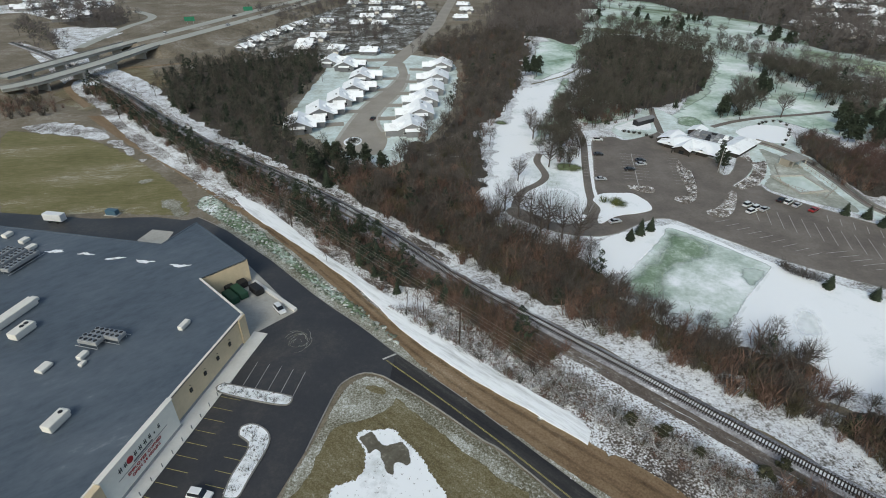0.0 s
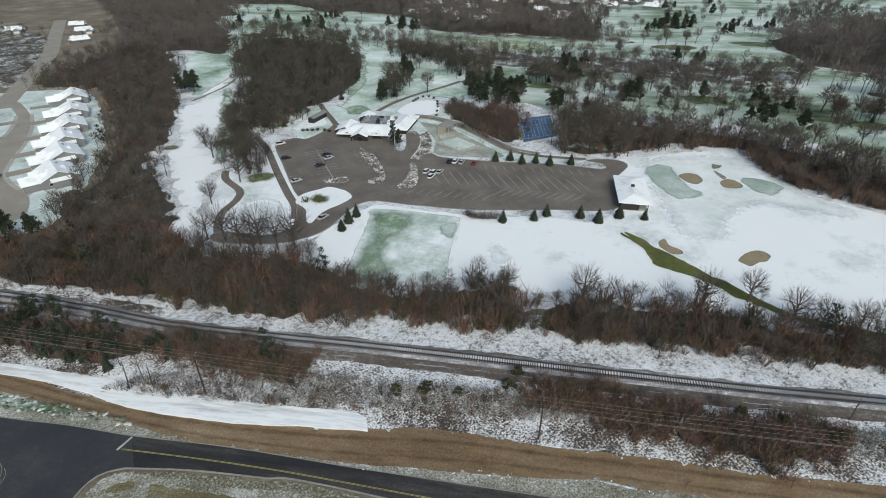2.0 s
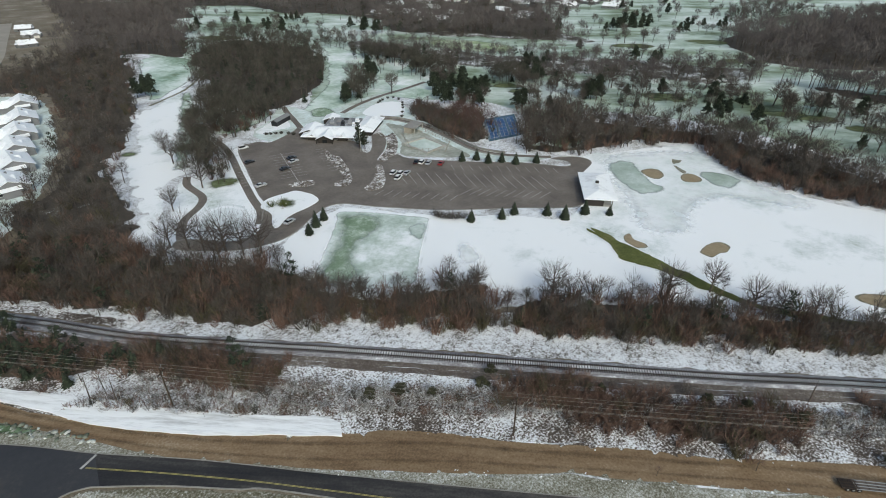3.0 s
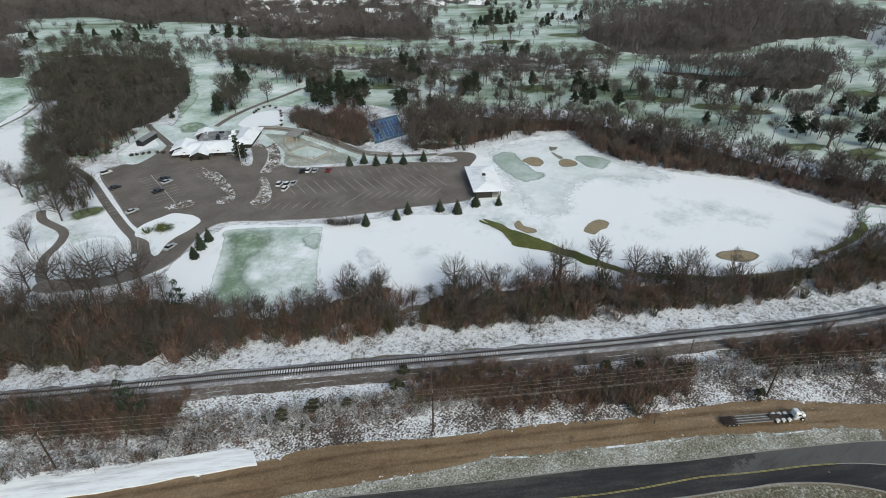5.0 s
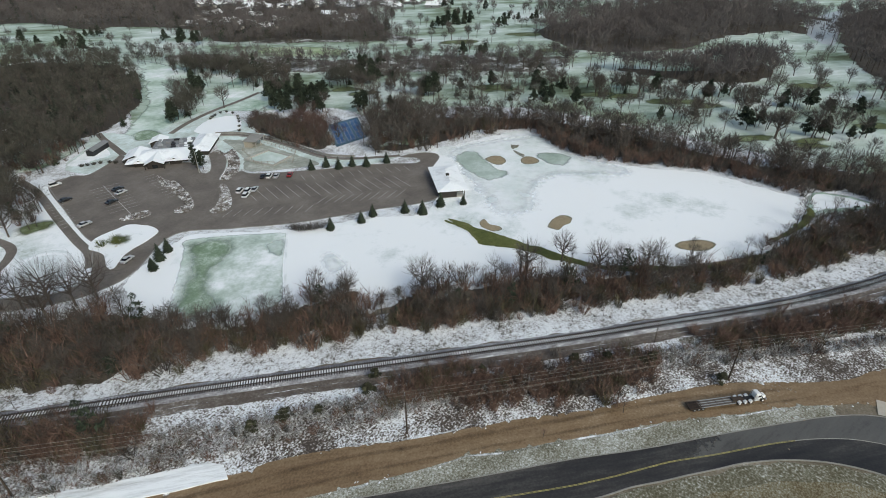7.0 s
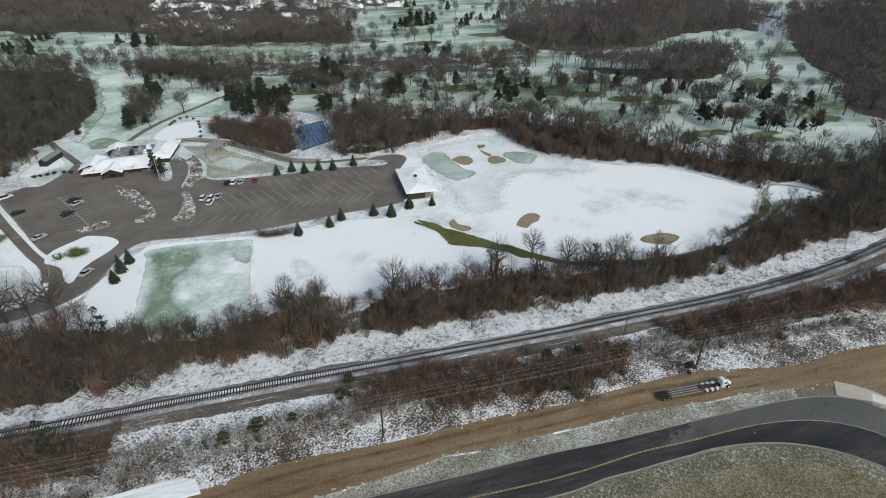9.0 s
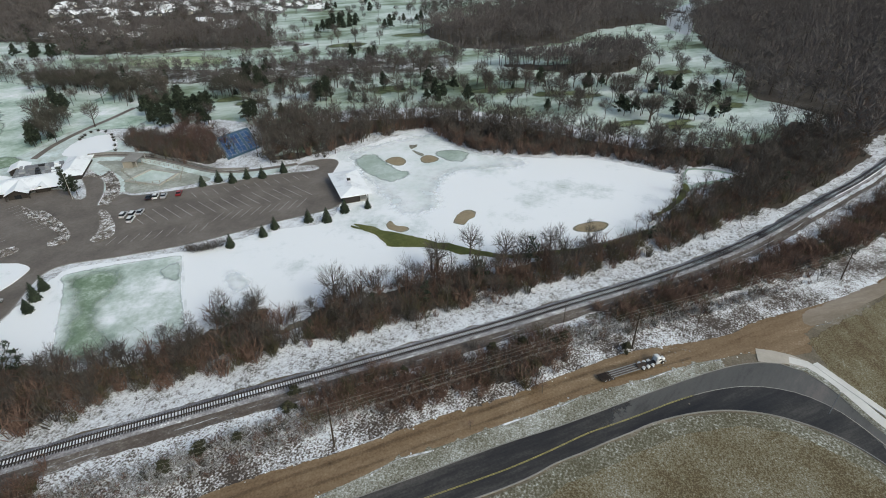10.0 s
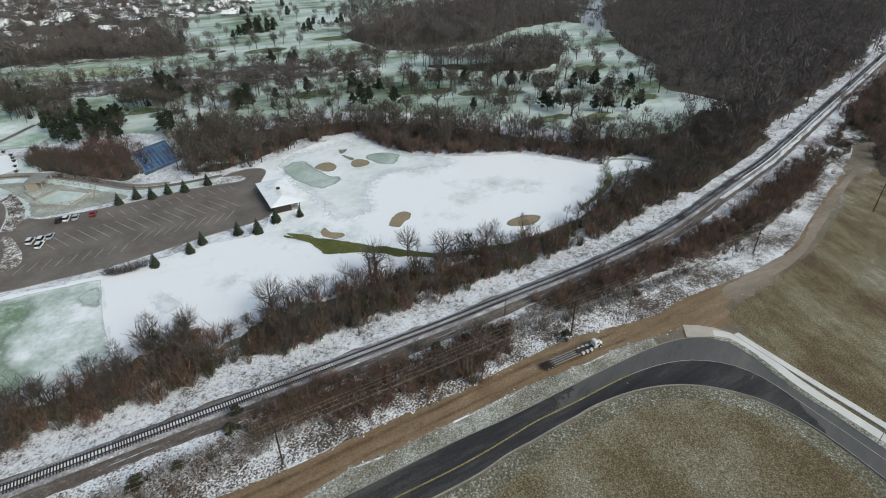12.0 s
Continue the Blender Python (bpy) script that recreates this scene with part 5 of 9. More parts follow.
sheet("fairway", FAIRWAY_B, 0.05, m_mint, "fairway with thin snow over green turf", "fairway", 2.5, 3, feather=3)
sheet("driving_range", RANGE, 0.04, m_snow, "wide snow-covered driving range beside the woods", "driving range", 1.2, 2, feather=3)
sheet("sports_field", FIELD, 0.07, m_field, "green turf rectangle showing through thin snow", "field", 0.4, 2, feather=2)
sheet("turf", FIELD_GREEN, 0.078, m_turf_dark, "dark green turf half of the sports field", "field", 2.5, 2, feather=6)
sheet("turf", FIELD_CORNER, 0.08, m_teal, "grey-green turf in the corner of the field", "field", 1.0, 1.5, feather=3)
sheet("turf", GREY_PATCH, 0.081, m_wash, "thin grey snow beside the field", "snow", 2.0, 1.5, feather=4)
sheet("ditch", BROOK, 0.16, m_frost, "dark winding ditch behind the green", "grass", 0.4, 0.8, feather=1.2)
ribbon("field_line", smooth(FIELD_EDGE, 2, False), [(-0.35, 0.084), (0.35, 0.084)], m_flat_snow, "thin snow ridge along the field's edge", "snow", wobble=0.2)
sheet("creek_bank", CREEK_END, 0.172, m_creek, "olive-green grass at the end of the range", "grass", 0.8, 1.2, feather=1.4)
sheet("creek_bank", CREEK_WIDE, 0.154, m_creek, "winding olive-green grass swale through the snow", "grass", 0.6, 1.2, feather=1.2)
sheet("creek_bank", CREEK, 0.15, m_creek, "winding olive-green grass swale through the snow", "grass", 0.9, 1.5, feather=1.6)
gc = sum((Vector(q) for q in GREEN_ROUND), Vector((0, 0))) / len(GREEN_ROUND)
ring_line = smooth([gc + (Vector(q) - gc) * 0.78 for q in GREEN_ROUND], 1.5)
ribbon("snow_ridge", ring_line + ring_line[:1], [(-0.7, 0.1), (0.7, 0.1)], m_flat_snow, "white ridge of snow round the practice green", "snow", wobble=0.4)
sheet("putting_green", GREEN_ROUND, 0.08, m_green_ice, "round snow-covered practice green", "putting green", 0.2, 1.5, feather=3)
sheet("melt_patch", WASH, 0.085, m_wash, "thin wet snow on the upper end of the range", "snow", 3.0, 2, feather=9)
for outline in (TURF_C, TURF_D):
    sheet("melt_patch", outline, 0.094, m_green_ice, "grey crust of thin snow on the range", "snow", 1.5, 1.5, feather=4)
for outline in (TURF_A, TURF_B):
    sheet("golf_green", outline, 0.09, m_teal, "grey-green turf showing through thin snow", "golf green", 0.8, 1.5, feather=3.4)

sheet("snow_field", POCKET_VIEW, 0.15, m_mint, "smooth snow beyond the end of the range", "snow", 1.5, 1.5, feather=4)
sheet("fairway", POCKET, 0.16, m_snow, "small snowy clearing at the end of the range", "fairway", 1.0, 2, feather=3)
# woodland floors
sheet("club_grounds", SNOW_CLUB, 0.06, m_snow, "snowy lawns round the practice green", "lawn", 1.0, 2, feather=3)
sheet("club_grounds", SNOW_NORTH, 0.06, m_lawn_snow, "snowy lawns behind the clubhouse", "lawn", 1.5, 2, feather=3)
for outline, z, m in ((GROVE_A, 0.125, m_litter), (GROVE_B, 0.13, m_litter_snow), (GROVE_C, 0.135, m_litter_snow), (GROVE_E, 0.132, m_litter), (GROVE_HIGHWAY, 0.12, m_litter), (GROVE_RAIL_WEST, 0.12, m_litter), (GROVE_HOMES, 0.12, m_litter_snow), (GROVE_HOMES_B, 0.128, m_litter_snow)):
    sheet("forest_floor", outline, z, m, "brown leaf litter under bare trees", "forest floor", 6.0, 3, feather=14)
sheet("forest_floor", SHRUB_BED, 0.139, m_litter, "brown litter under the maroon thicket", "forest floor", 2.0, 2, feather=3)
for outline, z in ((GROVE_D, 0.14), (GROVE_F, 0.136), (GROVE_G, 0.138), (GROVE_H, 0.122)):
    sheet("grove_floor", outline, z, m_green_snow, "green turf and snow patches under bare trees", "forest floor", 2.0, 2, feather=5)
for k, (outline, m) in enumerate(((WOOD_HOMES, m_litter), (WOOD_RAIL, m_litter), (BRUSH_WEST, m_litter), (WOOD_FAIRWAY, m_litter), (WOOD_BLOCK, m_litter), (WOOD_NORTH, m_litter), (WOOD_RANGE, m_litter), (WOOD_EAST, m_litter), (WOOD_FAR_A, m_litter), (WOOD_FAR_B, m_litter), (WOOD_FAR_C, m_litter_snow))):
    sheet("forest_floor", outline, 0.075 + 0.004 * k, m, "brown leaf litter under bare trees", "forest floor", 4.0, 2.5, feather=9 if k > 3 else 5)
for k, outline in enumerate((BRUSH_A, BRUSH_BANK, BRUSH_C, GROVE_J, GROVE_K, BRUSH_RUSSET, BRUSH_MIDDLE, BRUSH_EAST)):
    sheet("thicket_floor", outline, 0.165 + 0.003 * k, m_litter_brown if k in (0, 1, 5, 6, 7) else m_litter_snow if k == 2 else m_litter, "brown litter under the trackside thicket", "forest floor", 1.5, 1.5, feather=2.5)

# railway corridor
ribbon("snow_bank", rail_line[20:-30], [(2.4, 0.072), (20, 0.07)], m_snow_bank, "snowy ground under the trackside trees", "verge", wobble=1.5, feather=1.5)
split = next(i for i, q in enumerate(rail_line) if q.x > 0)
ribbon("snow_bank", rail_line[:split + 1], [(2.4, 0.17), (6.5, 0.15)], m_scrub, "patchy snow along the railway", "verge", wobble=1.2, feather=1)
ribbon("snow_bank", rail_line[split:], [(1.75, 0.36), (2.5, 0.215), (7.0, 0.205)], m_snow_bank, "snowy grass verge along the railway", "verge", wobble=0.9, feather=1.2)
ribbon("snow_bank", [q for q in rail_line if q.x > 205], [(-4.6, 0.215), (-2.3, 0.22)], m_snow_bank, "snowy shoulder along the railway curve", "verge", wobble=0.6, feather=0.7)
between("scrub_strip", offset_line(dirt_n, -2.4), offset_line(rail_line, -2.2)[12:-8], 0.055, m_scrub, "snowy scrub between the dirt road and the railway", "scrub", 0.5, feather=2)
between("verge", offset_line(dirt_s[next(i for i, q in enumerate(dirt_s) if q.x > -74):next(i for i, q in enumerate(dirt_s) if q.x > 117)], 2.4), offset_line(road_n, -2.0)[4:next(i for i, q in enumerate(road_n) if q.x > 114)], 0.065, m_frost_edge, "frosted grass verge beside the road", "verge", feather=2)

ribbon("service_strip", offset_line(rail_line[split - 6:], -4.8), [(-1.4, 0.19), (3.1, 0.2)], m_cinder, "bare brown cinder strip beside the track", "verge", wobble=0.6, feather=0.7)
ribbon("snow_streak", offset_line(rail_line[split - 6:], -4.0), [(-0.36, 0.21), (0.36, 0.21)], m_streak, "thin broken streak of snow on the cinders", "snow", wobble=0.35, feather=0.3, worn=0.54)
ribbon("snow_streak", offset_line(rail_line[split - 10:], -5.6), [(-0.36, 0.208), (0.36, 0.208)], m_streak, "thin broken streak of snow along the scrub", "snow", wobble=0.7, feather=0.3, worn=0.55)

# fields round the road
sheet("grass_field", GRASS_FIELD, 0.05, m_lawn, "olive dormant grass field behind the store", "field", 1.0, 4, feather=1.5)
south = [(-30.5, 58.5)] + GRASS_CORNER[1:] + ROAD_SOUTH + [(60, -84), (40, -160), (-30, -160)]
sheet("grass_field", south, 0.075, m_dry, "dry brown grass field inside the road bend", "field", 0.0, 3, feather=3)
ribbon("verge", offset_line(smooth(ROAD_SOUTH, 2, False), -2.6), [(-2.6, 0.085), (2.4, 0.085)], m_frost, "frosted grass strip inside the kerb", "verge", wobble=0.8, feather=1)
sheet("grass_field", [(125, -43), (131, -41), (140, -47), (162, -64), (180, -76), (214, -93), (240, -106), (330, -190), (180, -260), (98, -69)], 0.045, m_rough_field, "brown and olive rough field beyond the sidewalk", "field", 0.3, 4, feather=3)
sheet("verge", [(-30, 58), (-27.2, 68.5), (-24, 80), (-22, 86), (-18, 89.3), (-13.5, 88.5), (-8, 83.5), (2, 74), (14, 63), (14, 48), (-24, 48)], 0.088, m_frost_edge, "pale frosted turf on the corner of the grass island", "grass", 0.5, 2, feather=2)
sheet("turf", TURF_CORNER, 0.095, m_corner_turf, "olive-brown turf of the grass island", "grass", 0.7, 0.8, feather=1.6)
sheet("pond_snow", POND_SNOW, 0.12, m_flat_snow, "patch of snow in the hollow of the grass island", "snow", 0.8, 0.5, feather=2.6)
sheet("mud_patch", PUDDLE, 0.14, m_puddle, "dark wet mud in the melting snow", "mud", 0.5, 0.3, feather=0.8)
between("dirt_road", dirt_n, dirt_s, 0.08, m_dirt, "wet brown graded dirt road", "dirt road", 0.35, feather=0.9)
dirt_end = next(i for i, q in enumerate(dirt_s) if q.x > 112)
for share, half, k in ((0.3, 1.0, 0), (0.7, 1.1, 1)):
    rut = []
    for q in dirt_s[:dirt_end:7]:
        p = min(dirt_n, key=lambda v: (v - q).length)
        rut.append(q.lerp(p, share))
    ribbon("wheel_track", [q for q in smooth(rut, 3, False) if q.x > -60], [(-half, 0.083 + 0.001 * k), (half, 0.083 + 0.001 * k)], m_mud, "damp brown wheel track along the dirt road", "dirt road", wobble=0.15, feather=0.9, worn=0.62)
for line, out in ((dirt_s, 0.1), (dirt_n, -0.1)):
    ribbon("snow_edge", offset_line([q for q in line if 20 < q.x < 118], out), [(-0.45, 0.092), (0.45, 0.092)], m_streak, "thin broken line of snow along the dirt road", "snow", wobble=0.8, feather=0.3, worn=0.56)
sheet("dirt_track", GREY_TRACK, 0.086, m_track, "pale packed gravel track branching off the dirt road", "dirt track", 0.4, 1.5, feather=1.3)
ribbon("snow_edge", smooth([(134.8, -42.6), (141.2, -47.9), (146.6, -52.9), (153.5, -58.9), (160.3, -64.9), (168.5, -71.5)], 1.5, False), [(-0.28, 0.094), (0.28, 0.094)], m_streak, "thin broken line of snow along the gravel track", "snow", wobble=0.9, feather=0.2, worn=0.6)
sheet("snow_patch", SNOW_POCKET, 0.09, m_frost_edge, "ragged snow at the corner of the rough field", "snow", 2.0, 1, feather=4)
ribbon("dirt_track", smooth(TRACK_WEST, 4, False), [(-2.5, 0.06), (2.5, 0.06)], m_dirt, "dirt track curving below the highway bridge", "dirt track", wobble=0.5, feather=0.8)
between("snow_cover", smooth(TARP_NORTH, 2, False), smooth(TARP_SOUTH, 2, False), 0.32, m_snow_pile, "long packed white snow strip beside the dirt road", "snow", 0.35, thick=0.28)
ribbon("snow_bank", smooth([TARP_NORTH[0], (-96, 202), (-126, 232), (-160, 266)], 2.5, False), [(-1.0, 0.2), (1.5, 0.3), (4.2, 0.2)], m_snow_rough, "patchy snow along the dirt road", "snow", wobble=1.2, feather=1.2)

# paved surfaces
lot = ROAD_NORTH[:6] + [ROAD_SOUTH[0]] + list(reversed(GRASS_CORNER[1:])) + [(-31, 55), (-50, -70), (-230, -30), (-200, 172), (-120, 162), (-100, 163.5), (-88, 161)]
sheet("parking_lot", lot, 0.10, m_asphalt, "wet dark asphalt round the store", "parking lot", round_off=False)
between("road", road_n[next(i for i, q in enumerate(road_n) if q.x > -11.5):], road_s, 0.11, m_road, "two-lane asphalt road bending past the field", "road")
centre = smooth(ROAD_CENTRE, 2.5, False)
# lanes of the bend, with the sky's sheen on wet asphalt painted in
lane("road", road_n[next(i for i, q in enumerate(road_n) if q.x > 80):], centre[next(i for i, q in enumerate(centre) if q.x > 76):], 0.114, m_road_sheen, 26, "outer lane of the road bend, wet sheen in its grey")
lane("road", centre[next(i for i, q in enumerate(centre) if q.y < -43):], road_s[next(i for i, q in enumerate(road_s) if q.y < -50):], 0.117, m_road_sheen, 14, "lane beyond the bend, wet sheen in its grey")
ribbon("kerb", road_n, [(0, 0.10), (0, 0.22), (0.16, 0.22), (0.16, 0.05)], m_kerb, "narrow grey concrete kerb", "kerb")
corner = smooth(GRASS_CORNER[1:] + ROAD_SOUTH, 1.5, False)
ribbon("kerb", corner, [(0, 0.10), (0, 0.24), (-0.25, 0.24), (-0.25, 0.05)], m_kerb, "pale concrete kerb", "kerb")
sheet("concrete_apron", APRON, 0.19, m_apron, "pale concrete apron where the dirt road meets the bend", "pavement", round_off=False)
ribbon("verge", offset_line(smooth(LANE_STRIP, 2, False), -1.7), [(-1.1, 0.16), (1.1, 0.16)], m_frost_edge, "narrow frosted strip between kerb and path", "verge", wobble=0.15, feather=0.3)
ribbon("sidewalk", smooth(LANE_STRIP, 2, False), [(-1.15, 0.05), (-1.15, 0.2), (1.25, 0.2), (1.25, 0.05)], m_walk, "new pale concrete path beside the bend", "sidewalk")
ribbon("sidewalk", smooth(WALK_OUTER, 2, False), [(-0.95, 0.05), (-0.95, 0.3), (0.8, 0.3), (0.8, 0.05)], m_walk, "new pale concrete kerb wall along the field", "sidewalk")
fold = next(i for i, q in enumerate(centre) if q.y < -17)
yellow = smooth([centre[0]] + centre[2:fold:2], 1.5, False)
ribbon("road_marking", yellow, [(-0.14, 0.122), (-0.05, 0.122)], m_yellow, "yellow centre line", "road marking")
ribbon("road_marking", yellow, [(0.05, 0.122), (0.14, 0.122)], m_yellow, "yellow centre line", "road marking")
ribbon("road_marking", centre[fold - 1:], [(-0.1, 0.122), (0.1, 0.122)], m_pale_line, "worn pale centre line round the bend", "road marking")
stop = thing("road_marking", (0, 0, 0), label="white painted stop bar across the lane", category="road marking")
stop["kind"] = "structure"
a, b = Vector((-14.2, 93.8)), Vector((-11.2, 95.6))
part("stop_bar", box((a.x + b.x) / 2, (a.y + b.y) / 2, 0.112, (b - a).length, 0.5, 0.006, turn=math.atan2(b.y - a.y, b.x - a.x)), m_white, stop)
sheet("loading_dock", DOCK, 0.13, m_concrete, "pale concrete apron at the store's dock", "pavement", round_off=False)
sheet("concrete_pad", CONCRETE_PAD, 0.13, m_concrete, "concrete pad behind the store", "pavement", round_off=False)

# clubhouse parking and paths
sheet("parking_lot", CLUB_LOT, 0.10, m_lot, "brown-grey asphalt lot of the golf club", "parking lot", step=1.5)
for line in (CART_PATH_A, CART_PATH_B, CART_PATH_C, CART_PATH_D):
    ribbon("cart_path", smooth(line, 2, False), [(-1.5, 0.11), (1.5, 0.11)], m_lot, "narrow asphalt cart path", "path")
ribbon("cart_path", smooth(YARD_PATH, 2, False), [(-1.3, 0.15), (1.3, 0.15)], m_lot, "asphalt path beside the pool yard", "path")
ribbon("yard_wall", offset_line(smooth(YARD_PATH[:6], 2, False), 1.7), [(-0.2, 0.1), (-0.2, 1.0), (0.2, 1.0), (0.2, 0.1)], m_kerb, "low concrete wall along the pool yard", "wall")
ribbon("yard_wall", offset_line(smooth(YARD_PATH[:6], 2, False), -1.6), [(-0.15, 0.1), (-0.15, 0.6), (0.15, 0.6), (0.15, 0.1)], m_kerb, "low concrete kerb wall along the path", "wall")
for outline in OLIVE_LAWNS:
    sheet("turf", outline, 0.285, m_olive_turf, "bare olive turf beside the club lot", "grass", 1.5, 1, feather=4.5)
sheet("lawn", SHED_LAWN, 0.145, m_snow, "snow-covered lawn round the long shed", "lawn", 0.3, 1.5, feather=0.8)
sheet("practice_green", PRACTICE_GREEN, 0.15, m_turf_dark, "frosted green practice turf behind the clubhouse", "turf", 0.5, 1.5, feather=3)
for outline in (ISLAND_C, ISLAND_D, ISLAND_E, ISLAND_G, ISLAND_H):
    sheet("planting_island", outline, 0.26, m_snow if outline is ISLAND_C else m_mulch, "kerbed planting island with patchy snow", "planting bed", 0.2, 1.0, thick=0.2)
sheet("patio", PATIO, 0.14, m_snow, "snow-covered patio beside the clubhouse", "patio", 0.2, 1.5, feather=3)
sheet("yard", CLUB_YARD, 0.13, m_yard, "pale frosted yard round the pool", "yard", 0.3, 2, feather=3)

sheet("snow_field", SNOW_WEST, 0.04, m_snow_rough, "snowy ground beside the slip road", "snow", 3, 3, feather=3)
sheet("snow_field", SNOW_TOWN, 0.04, m_snow_rough, "snowy ground between distant homes", "snow", 3, 4, feather=3)
sheet("bare_ground", MUD_FLAT, 0.035, m_rough_field, "bare brown earth below the bridge", "dirt", 4, 3, feather=1.6)
sheet("frosted_grass", FROST_A, 0.073, m_frost_edge, "frost over the end of the grass field", "grass", 2.5, 1.5, feather=6)
sheet("snow_edge", SNOW_EDGE, 0.07, m_scrub, "ragged snow along the edge of the grass field", "snow", 3, 2, feather=3)
sheet("lawn", HOME_TREES, 0.025, m_litter_snow, "snowy gardens between the homes", "lawn", 4, 4, feather=5)
# streets and highway
sheet("lawn", LAWNS, 0.03, m_lawn_snow, "snowy lawns between the homes", "lawn", 1.5, 3, feather=3)
sheet("street", STREET_AREA, 0.155, m_street, "residential street ending in a cul-de-sac", "street", 0.0, 2)
for line in (STREET_WEST_EDGE, STREET_EAST_EDGE):
    ribbon("kerb", smooth(line, 2, False), [(-0.9, 0.17), (0.9, 0.17)], m_concrete, "pale kerb and sidewalk of the street", "kerb")
bx, by = STREET[0]
sheet("planting_island", [(bx + 3.6 * math.cos(t), by + 4.5 + 5.0 * math.sin(t)) for t in np.linspace(0, 6.283, 14)[:-1]], 0.28, m_snow_rough, "snowy island in the cul-de-sac", "planting bed", 0.3, 1, thick=0.2)
ribbon("kerb", [Vector((bx + 3.8 * math.cos(t), by + 4.5 + 5.2 * math.sin(t))) for t in np.linspace(0, 6.283, 25)], [(-0.35, 0.17), (-0.35, 0.33), (0.35, 0.33), (0.35, 0.17)], m_flat_snow, "snow-covered kerb round the island", "kerb")
for line, w, z in ((STREET_MAIN, 5.5, 0.142), (STREET_B, 4.5, 0.146), (STREET_C, 4.5, 0.15)):
    ribbon("street", smooth(line, 3, False), [(-w, z), (w, z)], m_street, "residential street", "street")
ribbon("ramp", smooth(RAMP, 4, False), [(-4, 0.1), (4, 0.1)], m_highway, "curving highway slip road", "road")
ribbon("kerb", smooth(CLUB_LOT + CLUB_LOT[:1], 1.5, False), [(-0.15, 0.1), (-0.15, 0.22), (0.15, 0.22), (0.15, 0.1)], m_kerb, "pale kerb round the club lot", "kerb")
sx, sy = TIRE_SWIRL[0]
swirl = tagged(new("frost_marks"), "thin frost rings left by tyres on the asphalt", "frost", kind="structure")
spin = random.Random(5)
for k in range(16):
    r, a0 = spin.uniform(0.6, 3.4), spin.uniform(0, 6.28)
    cx, cy = sx + spin.gauss(0, 0.5), sy + spin.gauss(0, 0.6)
    arc = [Vector((cx + r * math.cos(a0 + t), cy + r * 1.15 * math.sin(a0 + t))) for t in np.linspace(0, spin.uniform(0.8, 2.4), 16)]
    ribbon("ring", arc, [(-0.05, 0.106), (0.05, 0.106)], m_frost_edge, parent=swirl, wobble=0.15)
part("dock_wall", extrude_strip(DOCK_WALL, 1.1, 0.1, 0.75), m_walk, tagged(new("retaining_wall"), "low pale concrete wall beside the loading dock", "wall", kind="structure"))

# ---- woods ----
counted = {}


def count(V):
    """How many vertices the blocks of V hold so far."""
    n, k = counted.get(id(V), (0, 0))
    if k > len(V):
        n, k = 0, 0
    n += sum(len(v) for v in V[k:])
    counted[id(V)] = (n, len(V))
    return n


def tube(V, F, p, q, r0, r1, n=3):
    """Adds an open tapered tube to the lists."""
    d = q - p
    d = d / (np.linalg.norm(d) + 1e-9)
    u = np.cross(d, (0.3, 0.9, 0.2))
    u /= np.linalg.norm(u) + 1e-9
    w = np.cross(d, u)
    base = count(V)
    ang = np.arange(n) * 2 * math.pi / n
    ring = np.cos(ang)[:, None] * u + np.sin(ang)[:, None] * w
    V.append(np.concatenate([p + r0 * ring, q + r1 * ring]))
    F.extend(t for i in range(n) for t in ((base + i, base + (i + 1) % n, base + n + i), (base + (i + 1) % n, base + n + (i + 1) % n, base + n + i)))


def sliver(V, F, p, q, w):
    d = q - p
    u = np.cross(d, rng.normal(size=3))
    u *= w / (np.linalg.norm(u) + 1e-9)
    base = count(V)
    V.append(np.array([p - u, p + u, q]))
    F.append((base, base + 1, base + 2))


def packed(V, F):
    return np.concatenate(V).astype(np.float32), np.array(F, dtype=np.int32)


